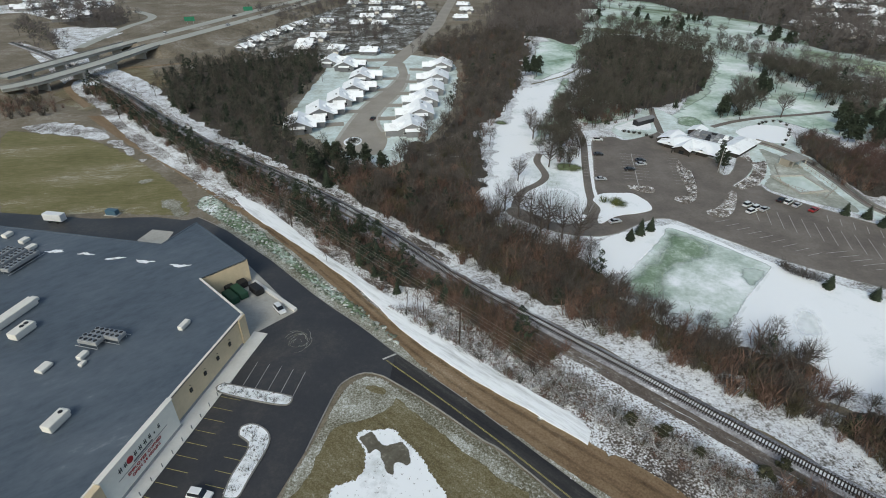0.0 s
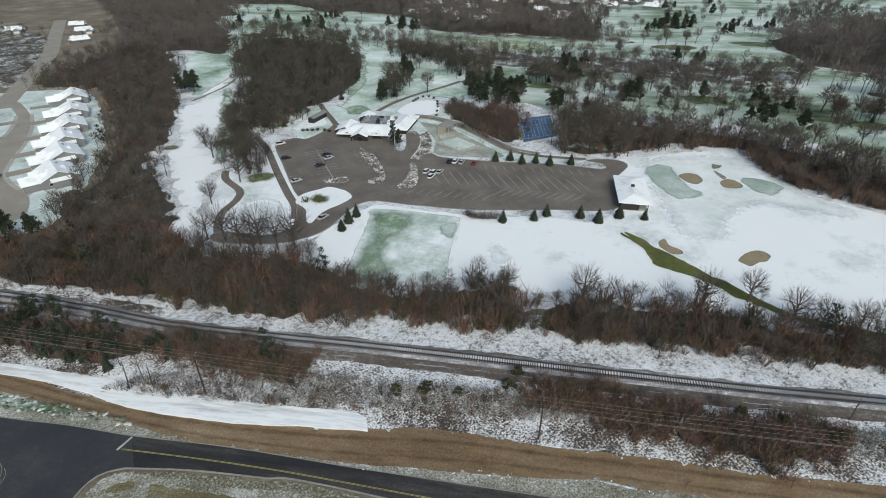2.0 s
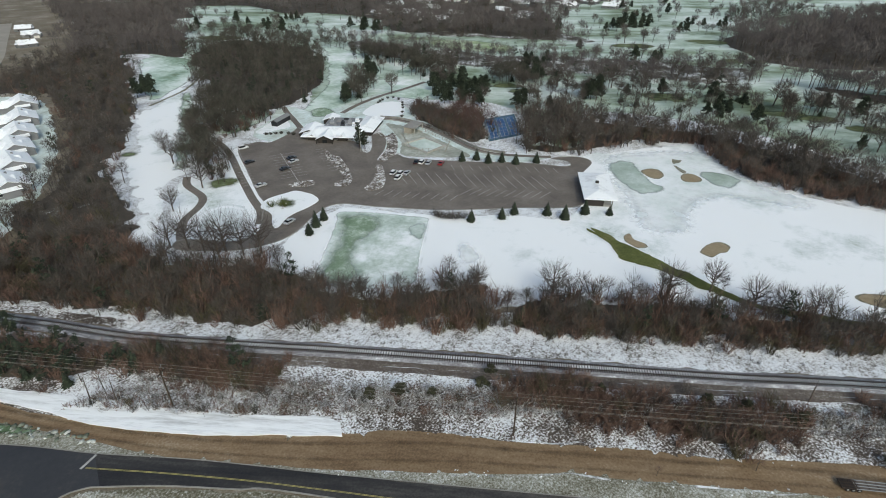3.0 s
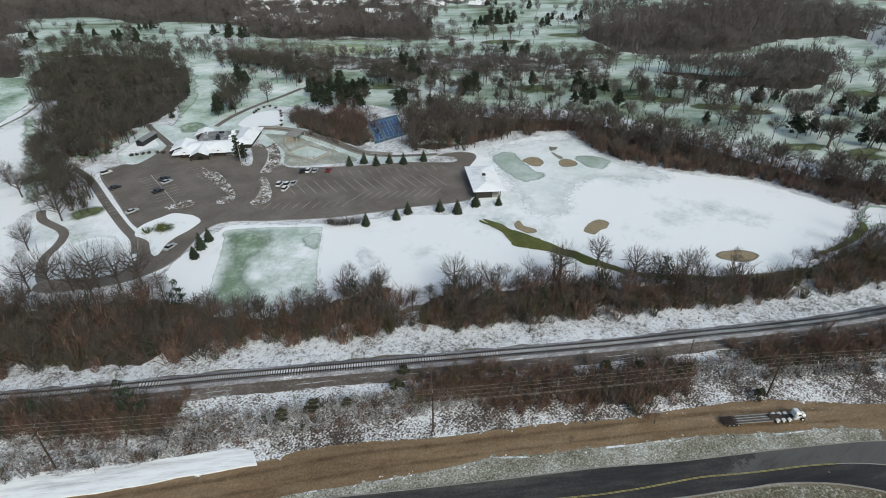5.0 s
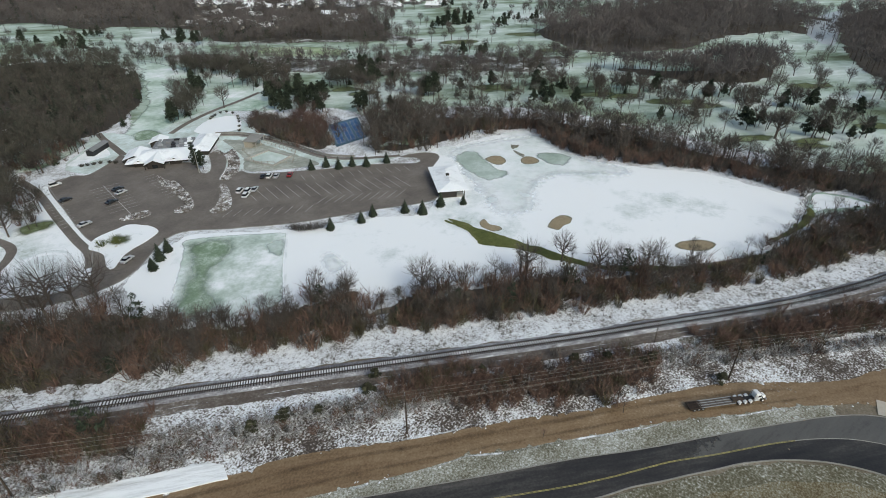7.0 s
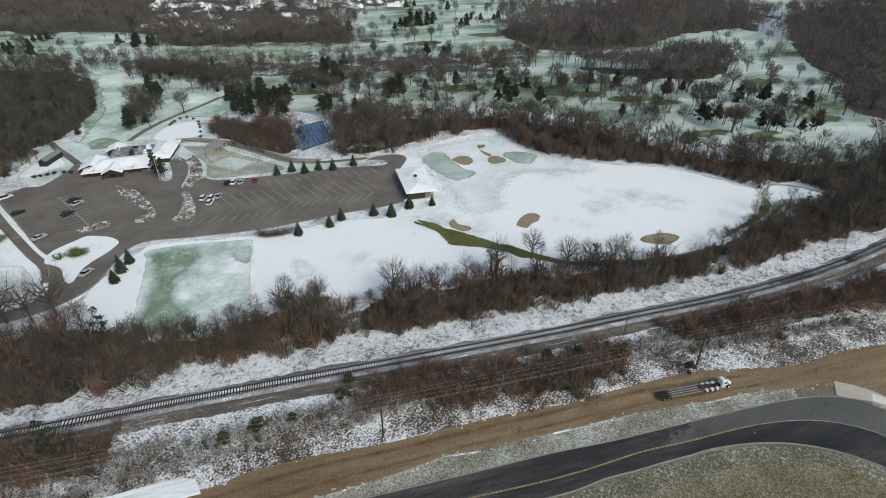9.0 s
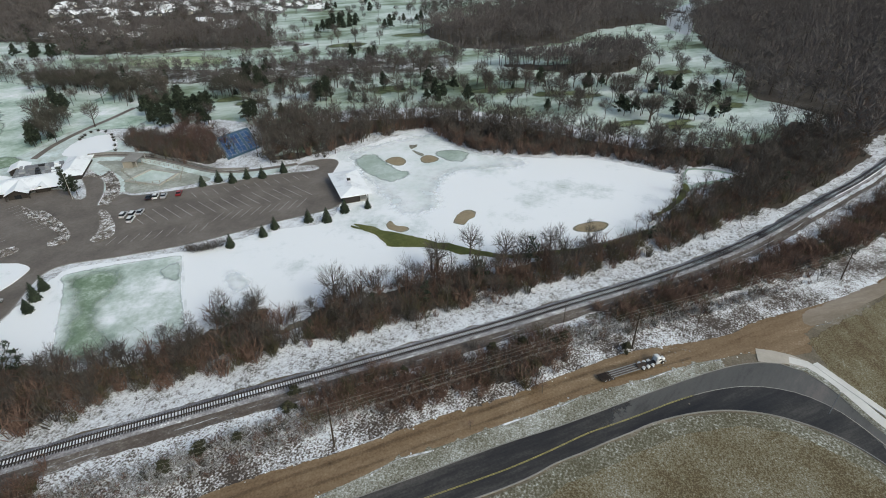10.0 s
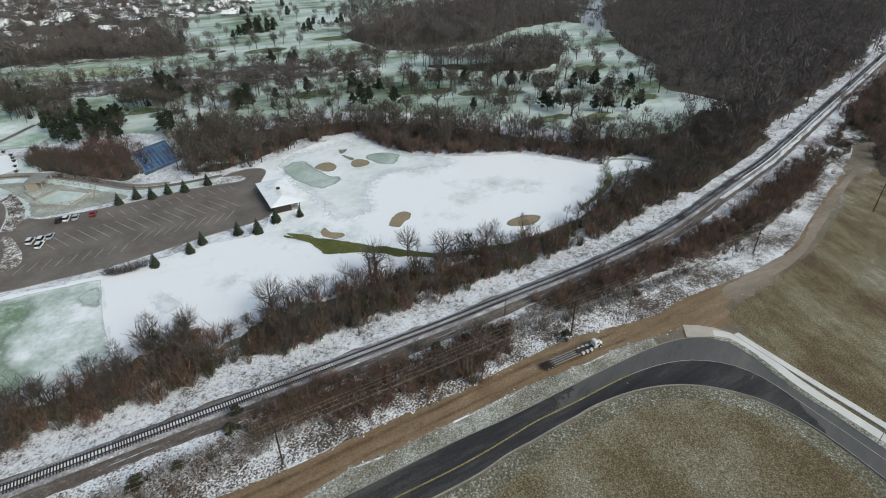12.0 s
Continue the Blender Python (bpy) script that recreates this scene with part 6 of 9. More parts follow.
def bare_tree(h, spread, limbs, twigs, width=0.05, sides=3, low=0.28, fine=1):
    """Wood and twigs of one leafless tree: a tapered trunk, rising limbs, and a rounded crown of fine twigs."""
    V, F, TV, TF = [], [], [], []
    lean = rng.normal(size=2) * 0.04 * h
    pts = [np.array([lean[0] * t, lean[1] * t, h * t]) for t in (0, 0.35, 0.85)]
    r = (0.014 * h + 0.05) * (1.5 if sides > 3 else 1.0)
    rad = [r, r * 0.7, r * 0.15]
    for i in range(2):
        tube(V, F, pts[i], pts[i + 1], rad[i], rad[i + 1], sides)
    heart = np.array([lean[0] * 0.6, lean[1] * 0.6, h * 0.64])
    size = np.array([spread, spread, h * 0.38])
    for k in range(limbs):
        t = low + 0.42 * (k + rng.uniform(0, 0.8)) / limbs
        a = k * 2.4 + rng.uniform(-0.4, 0.4)
        d = np.array([math.cos(a), math.sin(a), rng.uniform(-0.25, 0.95)])
        start = np.array([lean[0] * t, lean[1] * t, h * t])
        end = heart + d / np.linalg.norm(d) * size * rng.uniform(0.6, 0.85)
        mid = (start + end) / 2 + np.array([d[0], d[1], -0.1]) * spread * 0.12
        lr = r * 0.45
        if sides > 3:
            tube(V, F, start, mid, lr, lr * 0.65, 4)
            tube(V, F, mid, end, lr * 0.65, lr * 0.15, 3)
            for j in range(3):
                e = end - mid + rng.normal(size=3) * spread * 0.22
                tube(V, F, mid + (end - mid) * 0.25 * j, mid + (end - mid) * 0.25 * j + e * 0.7, lr * 0.4, lr * 0.08, 3)
        else:
            sliver(V, F, start, end, lr)
            sliver(V, F, mid, mid + (end - mid) * 0.9 + rng.normal(size=3) * spread * 0.2, lr * 0.5)
    for j in range(twigs):
        d = rng.normal(size=3)
        d /= np.linalg.norm(d)
        lump = 0.85 + 0.28 * math.sin(3.1 * d[0] + 2.3 * d[1] + limbs) * math.cos(2.7 * d[2] + 1.7 * d[0])
        base = heart + d * size * lump * rng.uniform(0.25, 0.72)
        rise = d * np.array([1.0, 1.0, 0.7]) + np.array([0, 0, 0.75]) + rng.normal(size=3) * 0.22
        reach = spread * rng.uniform(0.35, 0.62) / np.linalg.norm(rise)
        tip = base + rise * reach
        sliver(TV, TF, base, tip, width)
        for _ in range(fine):
            q = base + (tip - base) * rng.uniform(0.25, 0.6)
            sliver(TV, TF, q, q + (tip - base) * 0.55 + rng.normal(size=3) * spread * 0.10, width * 0.7)
    return packed(V, F), packed(TV, TF)


def thicket(h, spread, stems, width=0.05):
    """A many-stemmed leafless bush."""
    V, F = [], []
    for k in range(stems):
        a, lean = rng.uniform(0, 6.283), rng.uniform(0.05, 0.8)
        base = np.array([math.cos(a), math.sin(a), 0]) * rng.uniform(0, 0.5) * spread
        d = np.array([math.cos(a) * lean * spread, math.sin(a) * lean * spread, h * rng.uniform(0.55, 1.0)])
        tip = base + d
        sliver(V, F, base, tip, width * 1.2)
        for _ in range(4):
            s = rng.uniform(0.3, 0.9)
            e = d * rng.uniform(0.15, 0.4) + rng.normal(size=3) * 0.18 * h
            sliver(V, F, base + d * s, base + d * s + e, width)
    return packed(V, F)


def conifer(h, r, rows, per, droop=0.25, ragged_by=0.25, bare=0.08):
    """Needles of a spruce: whorls of drooping boughs, each a few rough flat clumps; and its trunk."""
    V, F, TV, TF = [], [], [], []
    tube(TV, TF, np.zeros(3), np.array([0, 0, h * 0.97]), 0.018 * h + 0.04, 0.02, 5)
    for k in range(rows):
        t = bare + (1 - bare) * k / rows
        z = h * t
        reach = r * (1 - t) ** 0.85 + 0.12
        n = max(4, int(per * (1 - 0.55 * t)))
        for j in range(n):
            a = 6.283 * (j + 0.5 * (k % 2)) / n + rng.uniform(-0.25, 0.25)
            L = reach * rng.uniform(1 - ragged_by, 1 + ragged_by * 0.6)
            o = np.array([math.cos(a), math.sin(a), 0])
            side = np.array([-o[1], o[0], 0])
            p0 = np.array([0, 0, z + 0.25 * L])
            tip = o * L + np.array([0, 0, z - droop * L + rng.uniform(-0.1, 0.1) * L])
            for f, w in ((0.45, 0.30), (0.75, 0.34), (1.0, 0.2)):
                c = p0 + (tip - p0) * f
                base = count(V)
                half = side * w * L * rng.uniform(0.7, 1.3) + 0.05
                back = p0 + (tip - p0) * max(0, f - 0.45)
                dz = np.array([0, 0, rng.uniform(-0.15, 0.02) * L])
                V.append(np.array([back, c - half + dz, c + o * L * 0.12, c + half + dz]))
                F.extend([(base, base + 1, base + 2), (base, base + 2, base + 3)])
    return packed(V, F), packed(TV, TF)


def old_pine(h, r, clumps, per):
    """An open-grown pine: irregular needle clumps round the ends of level limbs."""
    V, F, TV, TF = [], [], [], []
    tube(TV, TF, np.zeros(3), np.array([0, 0, h * 0.9]), 0.018 * h + 0.05, 0.05, 5)
    for k in range(clumps):
        t = 0.28 + 0.70 * k / clumps
        a = k * 2.4 + rng.uniform(-0.5, 0.5)
        reach = r * (1.05 - t) ** 0.75 * rng.uniform(0.3, 1.15)
        c = np.array([math.cos(a) * reach, math.sin(a) * reach, h * t + rng.uniform(-0.03, 0.06) * h])
        tube(TV, TF, np.array([0, 0, h * t * 0.95]), c, 0.06, 0.02, 3)
        size = r * rng.uniform(0.24, 0.44) * (1.15 - 0.5 * t)
        for j in range(per):
            d = rng.normal(size=3)
            d /= np.linalg.norm(d)
            q = c + d * np.array([size, size, size * 0.5]) * rng.uniform(0.5, 1.0)
            u, w = rng.normal(size=3) * size * 0.32, rng.normal(size=3) * size * 0.32
            base = count(V)
            V.append(np.array([q - u, q + w, q + u]))
            F.append((base, base + 1, base + 2))
    return packed(V, F), packed(TV, TF)


def gather(templates, places, lo, hi):
    """Joins turned and scaled copies of the templates into one vertex and triangle array."""
    VV, FF, n = [], [], 0
    for x, y in places:
        v, f = templates[rng.integers(len(templates))]
        a, s, sz = rng.uniform(0, 6.283), rng.uniform(lo, hi), rng.uniform(0.85, 1.15)
        c, d = math.cos(a) * s, math.sin(a) * s
        VV.append(v @ np.array([[c, d, 0], [-d, c, 0], [0, 0, s * sz]], dtype=np.float32) + np.array([x, y, 0.1], dtype=np.float32))
        FF.append(f + n)
        n += len(v)
    return np.concatenate(VV), np.concatenate(FF)


def stuff(name, parts, label, category):
    """A wood that nobody would count: an empty with one mesh for each material."""
    top = None
    if len(parts) == 1:
        (v, f), m, _ = parts[0]
        return tagged(mesh_ob(name, v, f, m), label, category, kind="stuff")
    top = tagged(new(name), label, category, kind="stuff")
    for (v, f), m, pname in parts:
        mesh_ob(pname, v, f, m, top)
    return top


rng = np.random.default_rng(7)
near_trees = [bare_tree(rng.uniform(8, 11), rng.uniform(2.6, 3.6), 8, 122, 0.043) for _ in range(6)]
far_trees = [bare_tree(rng.uniform(11, 14), rng.uniform(3.6, 4.8), 6, 84, 0.092) for _ in range(6)]
wild_trees = [bare_tree(rng.uniform(11, 14), rng.uniform(4.2, 5.4), 4, 62, 0.19) for _ in range(6)]
broad_trees = [bare_tree(rng.uniform(11, 13.5), rng.uniform(4.8, 6.0), 9, 170, 0.10, low=0.22) for _ in range(5)]
bushes = [thicket(rng.uniform(2.6, 4.2), rng.uniform(1.6, 2.6), 26, 0.06) for _ in range(6)]
low_bushes = [thicket(rng.uniform(0.7, 1.2), rng.uniform(0.7, 1.1), 12, 0.04) for _ in range(5)]
firs = [conifer(8, 2.6, 9, 9) for _ in range(3)]
pines = [old_pine(11, 3.4, 13, 18) for _ in range(4)]
far_pines = [old_pine(12, 3.8, 10, 9) for _ in range(4)]


def rail_clear(q):
    p = Vector(q)
    return min((p - r).length for r in rail_line[::2]) > 6.5


def strayed(places, by, keep):
    """The places, each moved a little, so that a wood has no sharp edge."""
    moved = [(x + rng.normal() * by, y + rng.normal() * by) for x, y in places]
    return [q for q in moved if keep is None or keep(q)]


def wood(outline, spacing, trees, lo, hi, label, twig=None, brush=0.0, evergreen=0.0, clear=False, gaps=0.0, tall=1.0, mix=(0.47, 0.33, 0.20), anywhere=False):
    shun = [w for w in ((POCKET_VIEW, CLUB_LOT) if clear or anywhere else (POCKET_VIEW, CLUB_LOT, RANGE, FAIRWAY_A, FAIRWAY_B, CLUB_YARD, PATIO)) if w is not outline]

    def keep(q):
        if outline is GROVE_A and inside(q, TOWN_NORTH):
            return False
        if clear and not rail_clear(q):
            return False
        if gaps and noise.noise(Vector((q[0] / 13, q[1] / 13, 5.1))) < gaps - 0.5:
            return False
        return not any(inside(q, w) for w in shun)

    places = strayed(scatter(outline, spacing, rng), 0.65 * spacing, keep)
    if trees is not None and places:
        pick = rng.integers(len(trees), size=len(places))
        V0, F0, V1, F1, n0, n1 = [], [], [], [], 0, 0
        for (x, y), k in zip(places, pick):
            a, s = rng.uniform(0, 6.283), rng.uniform(lo, hi)
            c, d = math.cos(a) * s, math.sin(a) * s
            m = np.array([[c, d, 0], [-d, c, 0], [0, 0, s * rng.uniform(0.85, 1.15)]], dtype=np.float32)
            off = np.array([x, y, 0.1], dtype=np.float32)
            (wv, wf), (tv, tf) = trees[k]
            V0.append(wv @ m + off), F0.append(wf + n0)
            V1.append(tv @ m + off), F1.append(tf + n1)
            n0, n1 = n0 + len(wv), n1 + len(tv)
        stuff("bare_woods", [((np.concatenate(V0), np.concatenate(F0)), m_bark, "trunks"), ((np.concatenate(V1), np.concatenate(F1)), twig or (m_twig_far if trees is wild_trees else m_twig), "twigs")], label, "woods")
    if brush:
        spots = strayed(scatter(outline, brush, rng), 1.6, keep)
        if spots:
            deal = rng.choice(3, size=len(spots), p=mix)
            for k, m in enumerate((m_twig_red, m_twig, m_twig_olive)):
                some = [q for q, d in zip(spots, deal) if d == k]
                if some:
                    stuff("underbrush", [(gather(bushes, some, 0.6 * tall, 1.4 * tall), m, "twigs")], ("tangled russet leafless underbrush", "tangled grey leafless underbrush", "tangled olive leafless underbrush")[k], "brush")
    if evergreen:
        spots = scatter(outline, evergreen, rng, lambda q: keep(q) and not inside(q, RANGE) and not inside(q, FIELD))
        if spots:
            stuff("evergreens", [(gather([c[0] for c in (far_pines if trees is wild_trees else pines + firs)], spots, 0.25 if tall < 1 else 0.5, 0.5 if tall < 1 else 0.95), m_needle, "needles")], "dark evergreens among bare trees", "evergreens")


wood(WOOD_HOMES, 5.4, far_trees, 0.6, 0.95, "dark mixed woods beside the homes", m_twig_dark, evergreen=6.6)
wood(WOOD_RAIL, 4.4, near_trees, 0.55, 1.1, "leafless woods along the railway", brush=3.1, evergreen=18, clear=True, tall=1.2)
wood(PINES_RAIL, 7.5, near_trees, 0.7, 1.1, "mixed russet and evergreen trees above the railway", m_twig_red, evergreen=6.2, clear=True)
wood(BRUSH_WEST, 6.0, near_trees, 0.45, 0.8, "low leafless thicket under the power lines", m_twig_red, brush=2.5, evergreen=4.4, clear=True)
wood(BRUSH_A, 20, None, 1, 1, "", brush=2.4)
wood(BRUSH_RUSSET, 9, near_trees, 0.3, 0.5, "low russet thicket beside the tracks", m_twig_red, brush=1.5, tall=0.8, mix=(0.78, 0.12, 0.10))
wood(BRUSH_BANK, 8, near_trees, 0.3, 0.5, "low leafless thicket on the bank", m_twig_red, brush=1.35, tall=0.75, mix=(0.78, 0.12, 0.10))
wood(BRUSH_MIDDLE, 8, near_trees, 0.3, 0.5, "low leafless thicket beside the cinders", m_twig_red, brush=1.4, tall=0.8, mix=(0.78, 0.12, 0.10))
wood(BRUSH_EAST, 8, near_trees, 0.3, 0.55, "low leafless thicket beside the curve", m_twig_red, brush=1.7, tall=0.85, mix=(0.78, 0.12, 0.10))
wood(BRUSH_C, 11, near_trees, 0.35, 0.6, "leafless thicket beside the tracks", m_twig_red, brush=2.6, clear=True, gaps=0.42, tall=0.7)
wood(WOOD_FAIRWAY, 6.0, far_trees, 0.6, 1.0, "grey-brown leafless woods between homes and fairway", brush=8, evergreen=40)
wood(WOOD_BLOCK, 6.2, far_trees, 0.8, 1.15, "dense dark block of leafless oak woods", m_twig_dark, evergreen=11)
wood(WOOD_NORTH, 8.5, wild_trees, 0.8, 1.1, "distant leafless woods")
wood(WOOD_RANGE, 5.0, far_trees, 0.85, 1.2, "leafless tree belt behind the driving range", brush=4.2)
wood(WOOD_EAST, 9.2, wild_trees, 0.95, 1.4, "wide leafless forest along the railway", evergreen=60)
wood(WOOD_FAR_A, 8.5, wild_trees, 1.0, 1.35, "distant leafless woods on the golf course")
wood(EVERGREEN_WOOD, 11, wild_trees, 0.7, 1.0, "distant mixed woods beyond the fairways", evergreen=8)
wood(BRUSH_GOLF, 6.5, wild_trees, 0.5, 0.8, "dark leafless brush on the golf course", evergreen=16)
wood(WOOD_FAR_B, 5.4, wild_trees, 0.9, 1.3, "leafless tree row on the golf course")
wood(WOOD_FAR_C, 9, wild_trees, 0.6, 1.0, "distant leafless woods", evergreen=30)
wood(GROVE_A, 12.5, wild_trees, 0.95, 1.4, "distant leafless woods beyond the golf course", evergreen=18)
wood(BRUSH_ROW, 6.5, wild_trees, 0.45, 0.8, "leafless brush row across the golf course", m_twig_dark, evergreen=26, anywhere=True)
wood(GROVE_B, 7.8, wild_trees, 0.5, 0.85, "leafless brush belt across the golf course", evergreen=28)
wood(GROVE_C, 8, wild_trees, 0.5, 0.85, "leafless brush on the golf course", evergreen=28)
wood(GROVE_D, 4.2, far_trees, 0.8, 1.15, "leafless trees near the club lot", m_twig_dark, brush=5, evergreen=16)
wood(LOT_GROVE, 5.0, broad_trees, 0.65, 0.95, "dark leafless trees between fairway and club lot", m_twig_dark, brush=5, evergreen=15, anywhere=True)
for outline in (COPSE_CLUB, COPSE_MID, COPSE_EAST, COPSE_WEST):
    wood(outline, 4.4, broad_trees, 0.6, 0.95, "dark leafless copse on the golf course", m_twig_dark, evergreen=11, anywhere=True)
wood(GROVE_J, 5.6, far_trees, 0.7, 1.05, "leafless woods between range and railway", brush=5, clear=True)
wood(GROVE_K, 6.5, far_trees, 0.5, 0.9, "leafless thicket south of the railway", m_twig_red, brush=3.6, clear=True)
wood(GROVE_F, 4.6, near_trees, 0.75, 1.1, "maroon leafless trees beside the courts", m_twig_maroon, brush=3.5)
wood(GROVE_G, 5.5, far_trees, 0.6, 0.95, "leafless trees beside the courts", brush=5)
wood(GROVE_H, 8, broad_trees, 0.6, 0.95, "leafless trees along the long fairway", m_twig_dark)
wood(GROVE_E, 6.5, far_trees, 0.6, 1.0, "leafless woods at the end of the range", brush=7)
wood(ROW_A, 10, broad_trees, 0.65, 1.0, "row of leafless trees on the golf course", evergreen=21)
wood(ROW_B, 11, broad_trees, 0.65, 1.0, "open leafless grove on the golf course", evergreen=30)
wood(ROW_C, 11, broad_trees, 0.65, 1.0, "open leafless grove behind the clubhouse", evergreen=21)
wood(ROW_D, 12, wild_trees, 0.6, 0.95, "distant leafless grove", evergreen=18)
wood(GROVE_HIGHWAY, 8, wild_trees, 0.6, 0.9, "leafless grove beside the highway")
wood(GROVE_RAIL_WEST, 7, wild_trees, 0.6, 0.9, "leafless trees beside the railway", evergreen=12)
wood(GROVE_HOMES, 9, wild_trees, 0.6, 0.9, "leafless trees behind the homes")
wood(GROVE_HOMES_B, 8, wild_trees, 0.5, 0.8, "leafless trees between the homes")
wood(BUSH_WEST, 9, near_trees, 0.5, 0.8, "russet leafless trees below the highway", m_twig_red, brush=5)

scrub = [(-15, 113), (10, 92), (40, 68), (62, 50), (110, 5), (135, -22), (165, -52), (150, -35), (120, 5), (80, 42), (52, 69), (40, 78), (20, 97), (0, 112)]
stuff("frosted_scrub", [(gather(low_bushes, scatter(scrub, 1.45, rng), 0.6, 1.9), m_twig_frost, "twigs")], "frost-white low scrub beside the dirt road", "scrub")
stuff("weeds", [(gather(low_bushes, scatter(scrub, 2.0, rng), 0.5, 1.6), m_twig_red, "twigs")], "brown weeds standing in the snow", "weeds")
verge_spots = [(q.x + rng.uniform(-1, 1), q.y + rng.uniform(-1, 1)) for d in (4.5, 6.5, 8.5) for q in offset_line(rail_line, d) if rng.random() < 0.8]
stuff("weeds", [(gather(low_bushes, verge_spots, 0.3, 0.8), m_twig, "twigs")], "brown weeds along the railway", "weeds")
wood(HOME_TREES, 12, far_trees, 0.45, 0.75, "leafless garden trees between the homes")
stuff("weeds", [(gather(low_bushes, scatter(POND_SNOW, 1.5, rng, lambda q: not inside(q, PUDDLE)), 0.08, 0.32), m_twig, "twigs")], "dark weed stubble poking through the snow", "weeds")
hedge = [(q.x + rng.normal() * 0.9, q.y + rng.normal() * 0.9) for d in (10.6, 11.6, 12.7, 14.0, 15.2, 16.4) for q in offset_line(rail_line, d) if -30 < q.x < 205 and noise.noise(Vector((q.x / 16, q.y / 16, 8.4))) > -0.42 - 0.06 * (d - 11.5)]
for k, m in enumerate((m_twig_red, m_twig, m_twig_olive)):
    stuff("underbrush", [(gather(bushes, hedge[k::3], 0.6, 1.25), m, "twigs")], ("russet leafless brush above the snowy bank", "grey leafless brush above the snowy bank", "olive leafless brush above the snowy bank")[k], "brush")
for m, gap, label in ((m_twig_dark, 6.0, "dark low bushes scattered in the snowy scrub"), (m_twig_olive, 7.5, "olive low bushes scattered in the snowy scrub"), (m_twig_red, 6.5, "russet low bushes scattered in the snowy scrub")):
    stuff("bushes", [(gather(bushes, scatter(scrub, gap, rng), 0.3, 0.75), m, "twigs")], label, "bushes")
curve = [q for d in (16, 19, 22, 26, 31, 37) for q in offset_line(rail_line, d)[::2] if q.x > 225 and rng.random() < 0.9]
curve = [q for q in [(q.x + rng.normal() * 2, q.y + rng.normal() * 2) for q in curve] if not inside(q, POCKET_VIEW) and not inside(q, RANGE)]
for k, (m, label) in enumerate(((m_twig, "grey leafless brush under the forest edge"), (m_twig_red, "russet leafless brush under the forest edge"))):
    stuff("underbrush", [(gather(bushes, curve[k::2], 1.0, 1.7), m, "twigs")], label, "brush")
edge = smooth(RANGE[:13], 2.4, False)
fringe = [(q.x + rng.normal() * 0.7, q.y + rng.normal() * 0.7) for d in (2.2, 3.6, 5.2, 6.8, 8.4) for q in offset_line(edge, d) if rng.random() < 0.8]
fringe = [q for q in fringe if not inside(q, POCKET_VIEW) and not inside(q, CLUB_LOT) and q[1] < 128]
for k, (m, label) in enumerate(((m_twig_red, "russet leafless brush along the edge of the range"), (m_twig, "grey leafless brush along the edge of the range"))):
    stuff("underbrush", [(gather(bushes, fringe[k::2], 0.7, 1.5), m, "twigs")], label, "brush")

# ---- the store ----
def extrude_outline(points, z0, z1, bm=None):
    """A closed prism over an outline."""
    bm = bm or bmesh.new()
    lo = [bm.verts.new((x, y, z0)) for x, y in points]
    hi = [bm.verts.new((x, y, z1)) for x, y in points]
    n = len(points)
    bm.faces.new(list(reversed(lo)))
    bm.faces.new(hi)
    for i in range(n):
        bm.faces.new((lo[i], lo[(i + 1) % n], hi[(i + 1) % n], hi[i]))
    return bm


def text_mesh(words, size, depth=0.05):
    c = bpy.data.curves.new("lettering", "FONT")
    c.body, c.size, c.extrude, c.align_x = words, size, depth, "CENTER"
    ob = bpy.data.objects.new("lettering", c)
    scene.collection.objects.link(ob)
    me = bpy.data.meshes.new_from_object(ob.evaluated_get(bpy.context.evaluated_depsgraph_get()))
    bpy.data.objects.remove(ob)
    return me


store = thing("store", label="large tan supermarket with a dark flat roof", category="store")
CORNERS = [(-77.3, 146.7), (-54.9, 125.8), (-64.3, 116.5), (-48.3, 101.7), (-75.0, -12.0), (-198.7, 37.3), (-172.0, 151.0), (-82.4, 133.6)]
TOP, ROOF = 7.5, 7.36
part("roof", extrude_outline(CORNERS, ROOF - 0.4, ROOF), m_roof, store, "dark membrane roof with the sky's blue sheen in its colour")
for i in range(len(CORNERS)):
    a, b = Vector(CORNERS[i]), Vector(CORNERS[(i + 1) % len(CORNERS)])
    t = (b - a).normalized()
    nrm = Vector((-t.y, t.x))  # outward: the outline runs clockwise
    p = [a, b, b - nrm * 0.35, a - nrm * 0.35]
    part("wall", extrude_outline([(q.x, q.y) for q in p], 0.05, TOP - 0.12), m_tan, store, "tan panel wall")
    cop = [a + nrm * 0.08, b + nrm * 0.08, b - nrm * 0.45, a - nrm * 0.45]
    part("coping", extrude_outline([(q.x, q.y) for q in cop], TOP - 0.12, TOP), m_unit if i in (2, 3) else m_roof, store, "metal parapet coping")

FD, FT = Vector((-48.3, 101.7)), (Vector((-75.0, -12.0)) - Vector((-48.3, 101.7))).normalized()
FN = Vector((-FT.y, FT.x))


def on_front(s, out):
    q = FD + FT * s + FN * out
    return q.x, q.y


def front_block(s0, s1, o0, o1):
    return [on_front(s0, o0), on_front(s0, o1), on_front(s1, o1), on_front(s1, o0)]


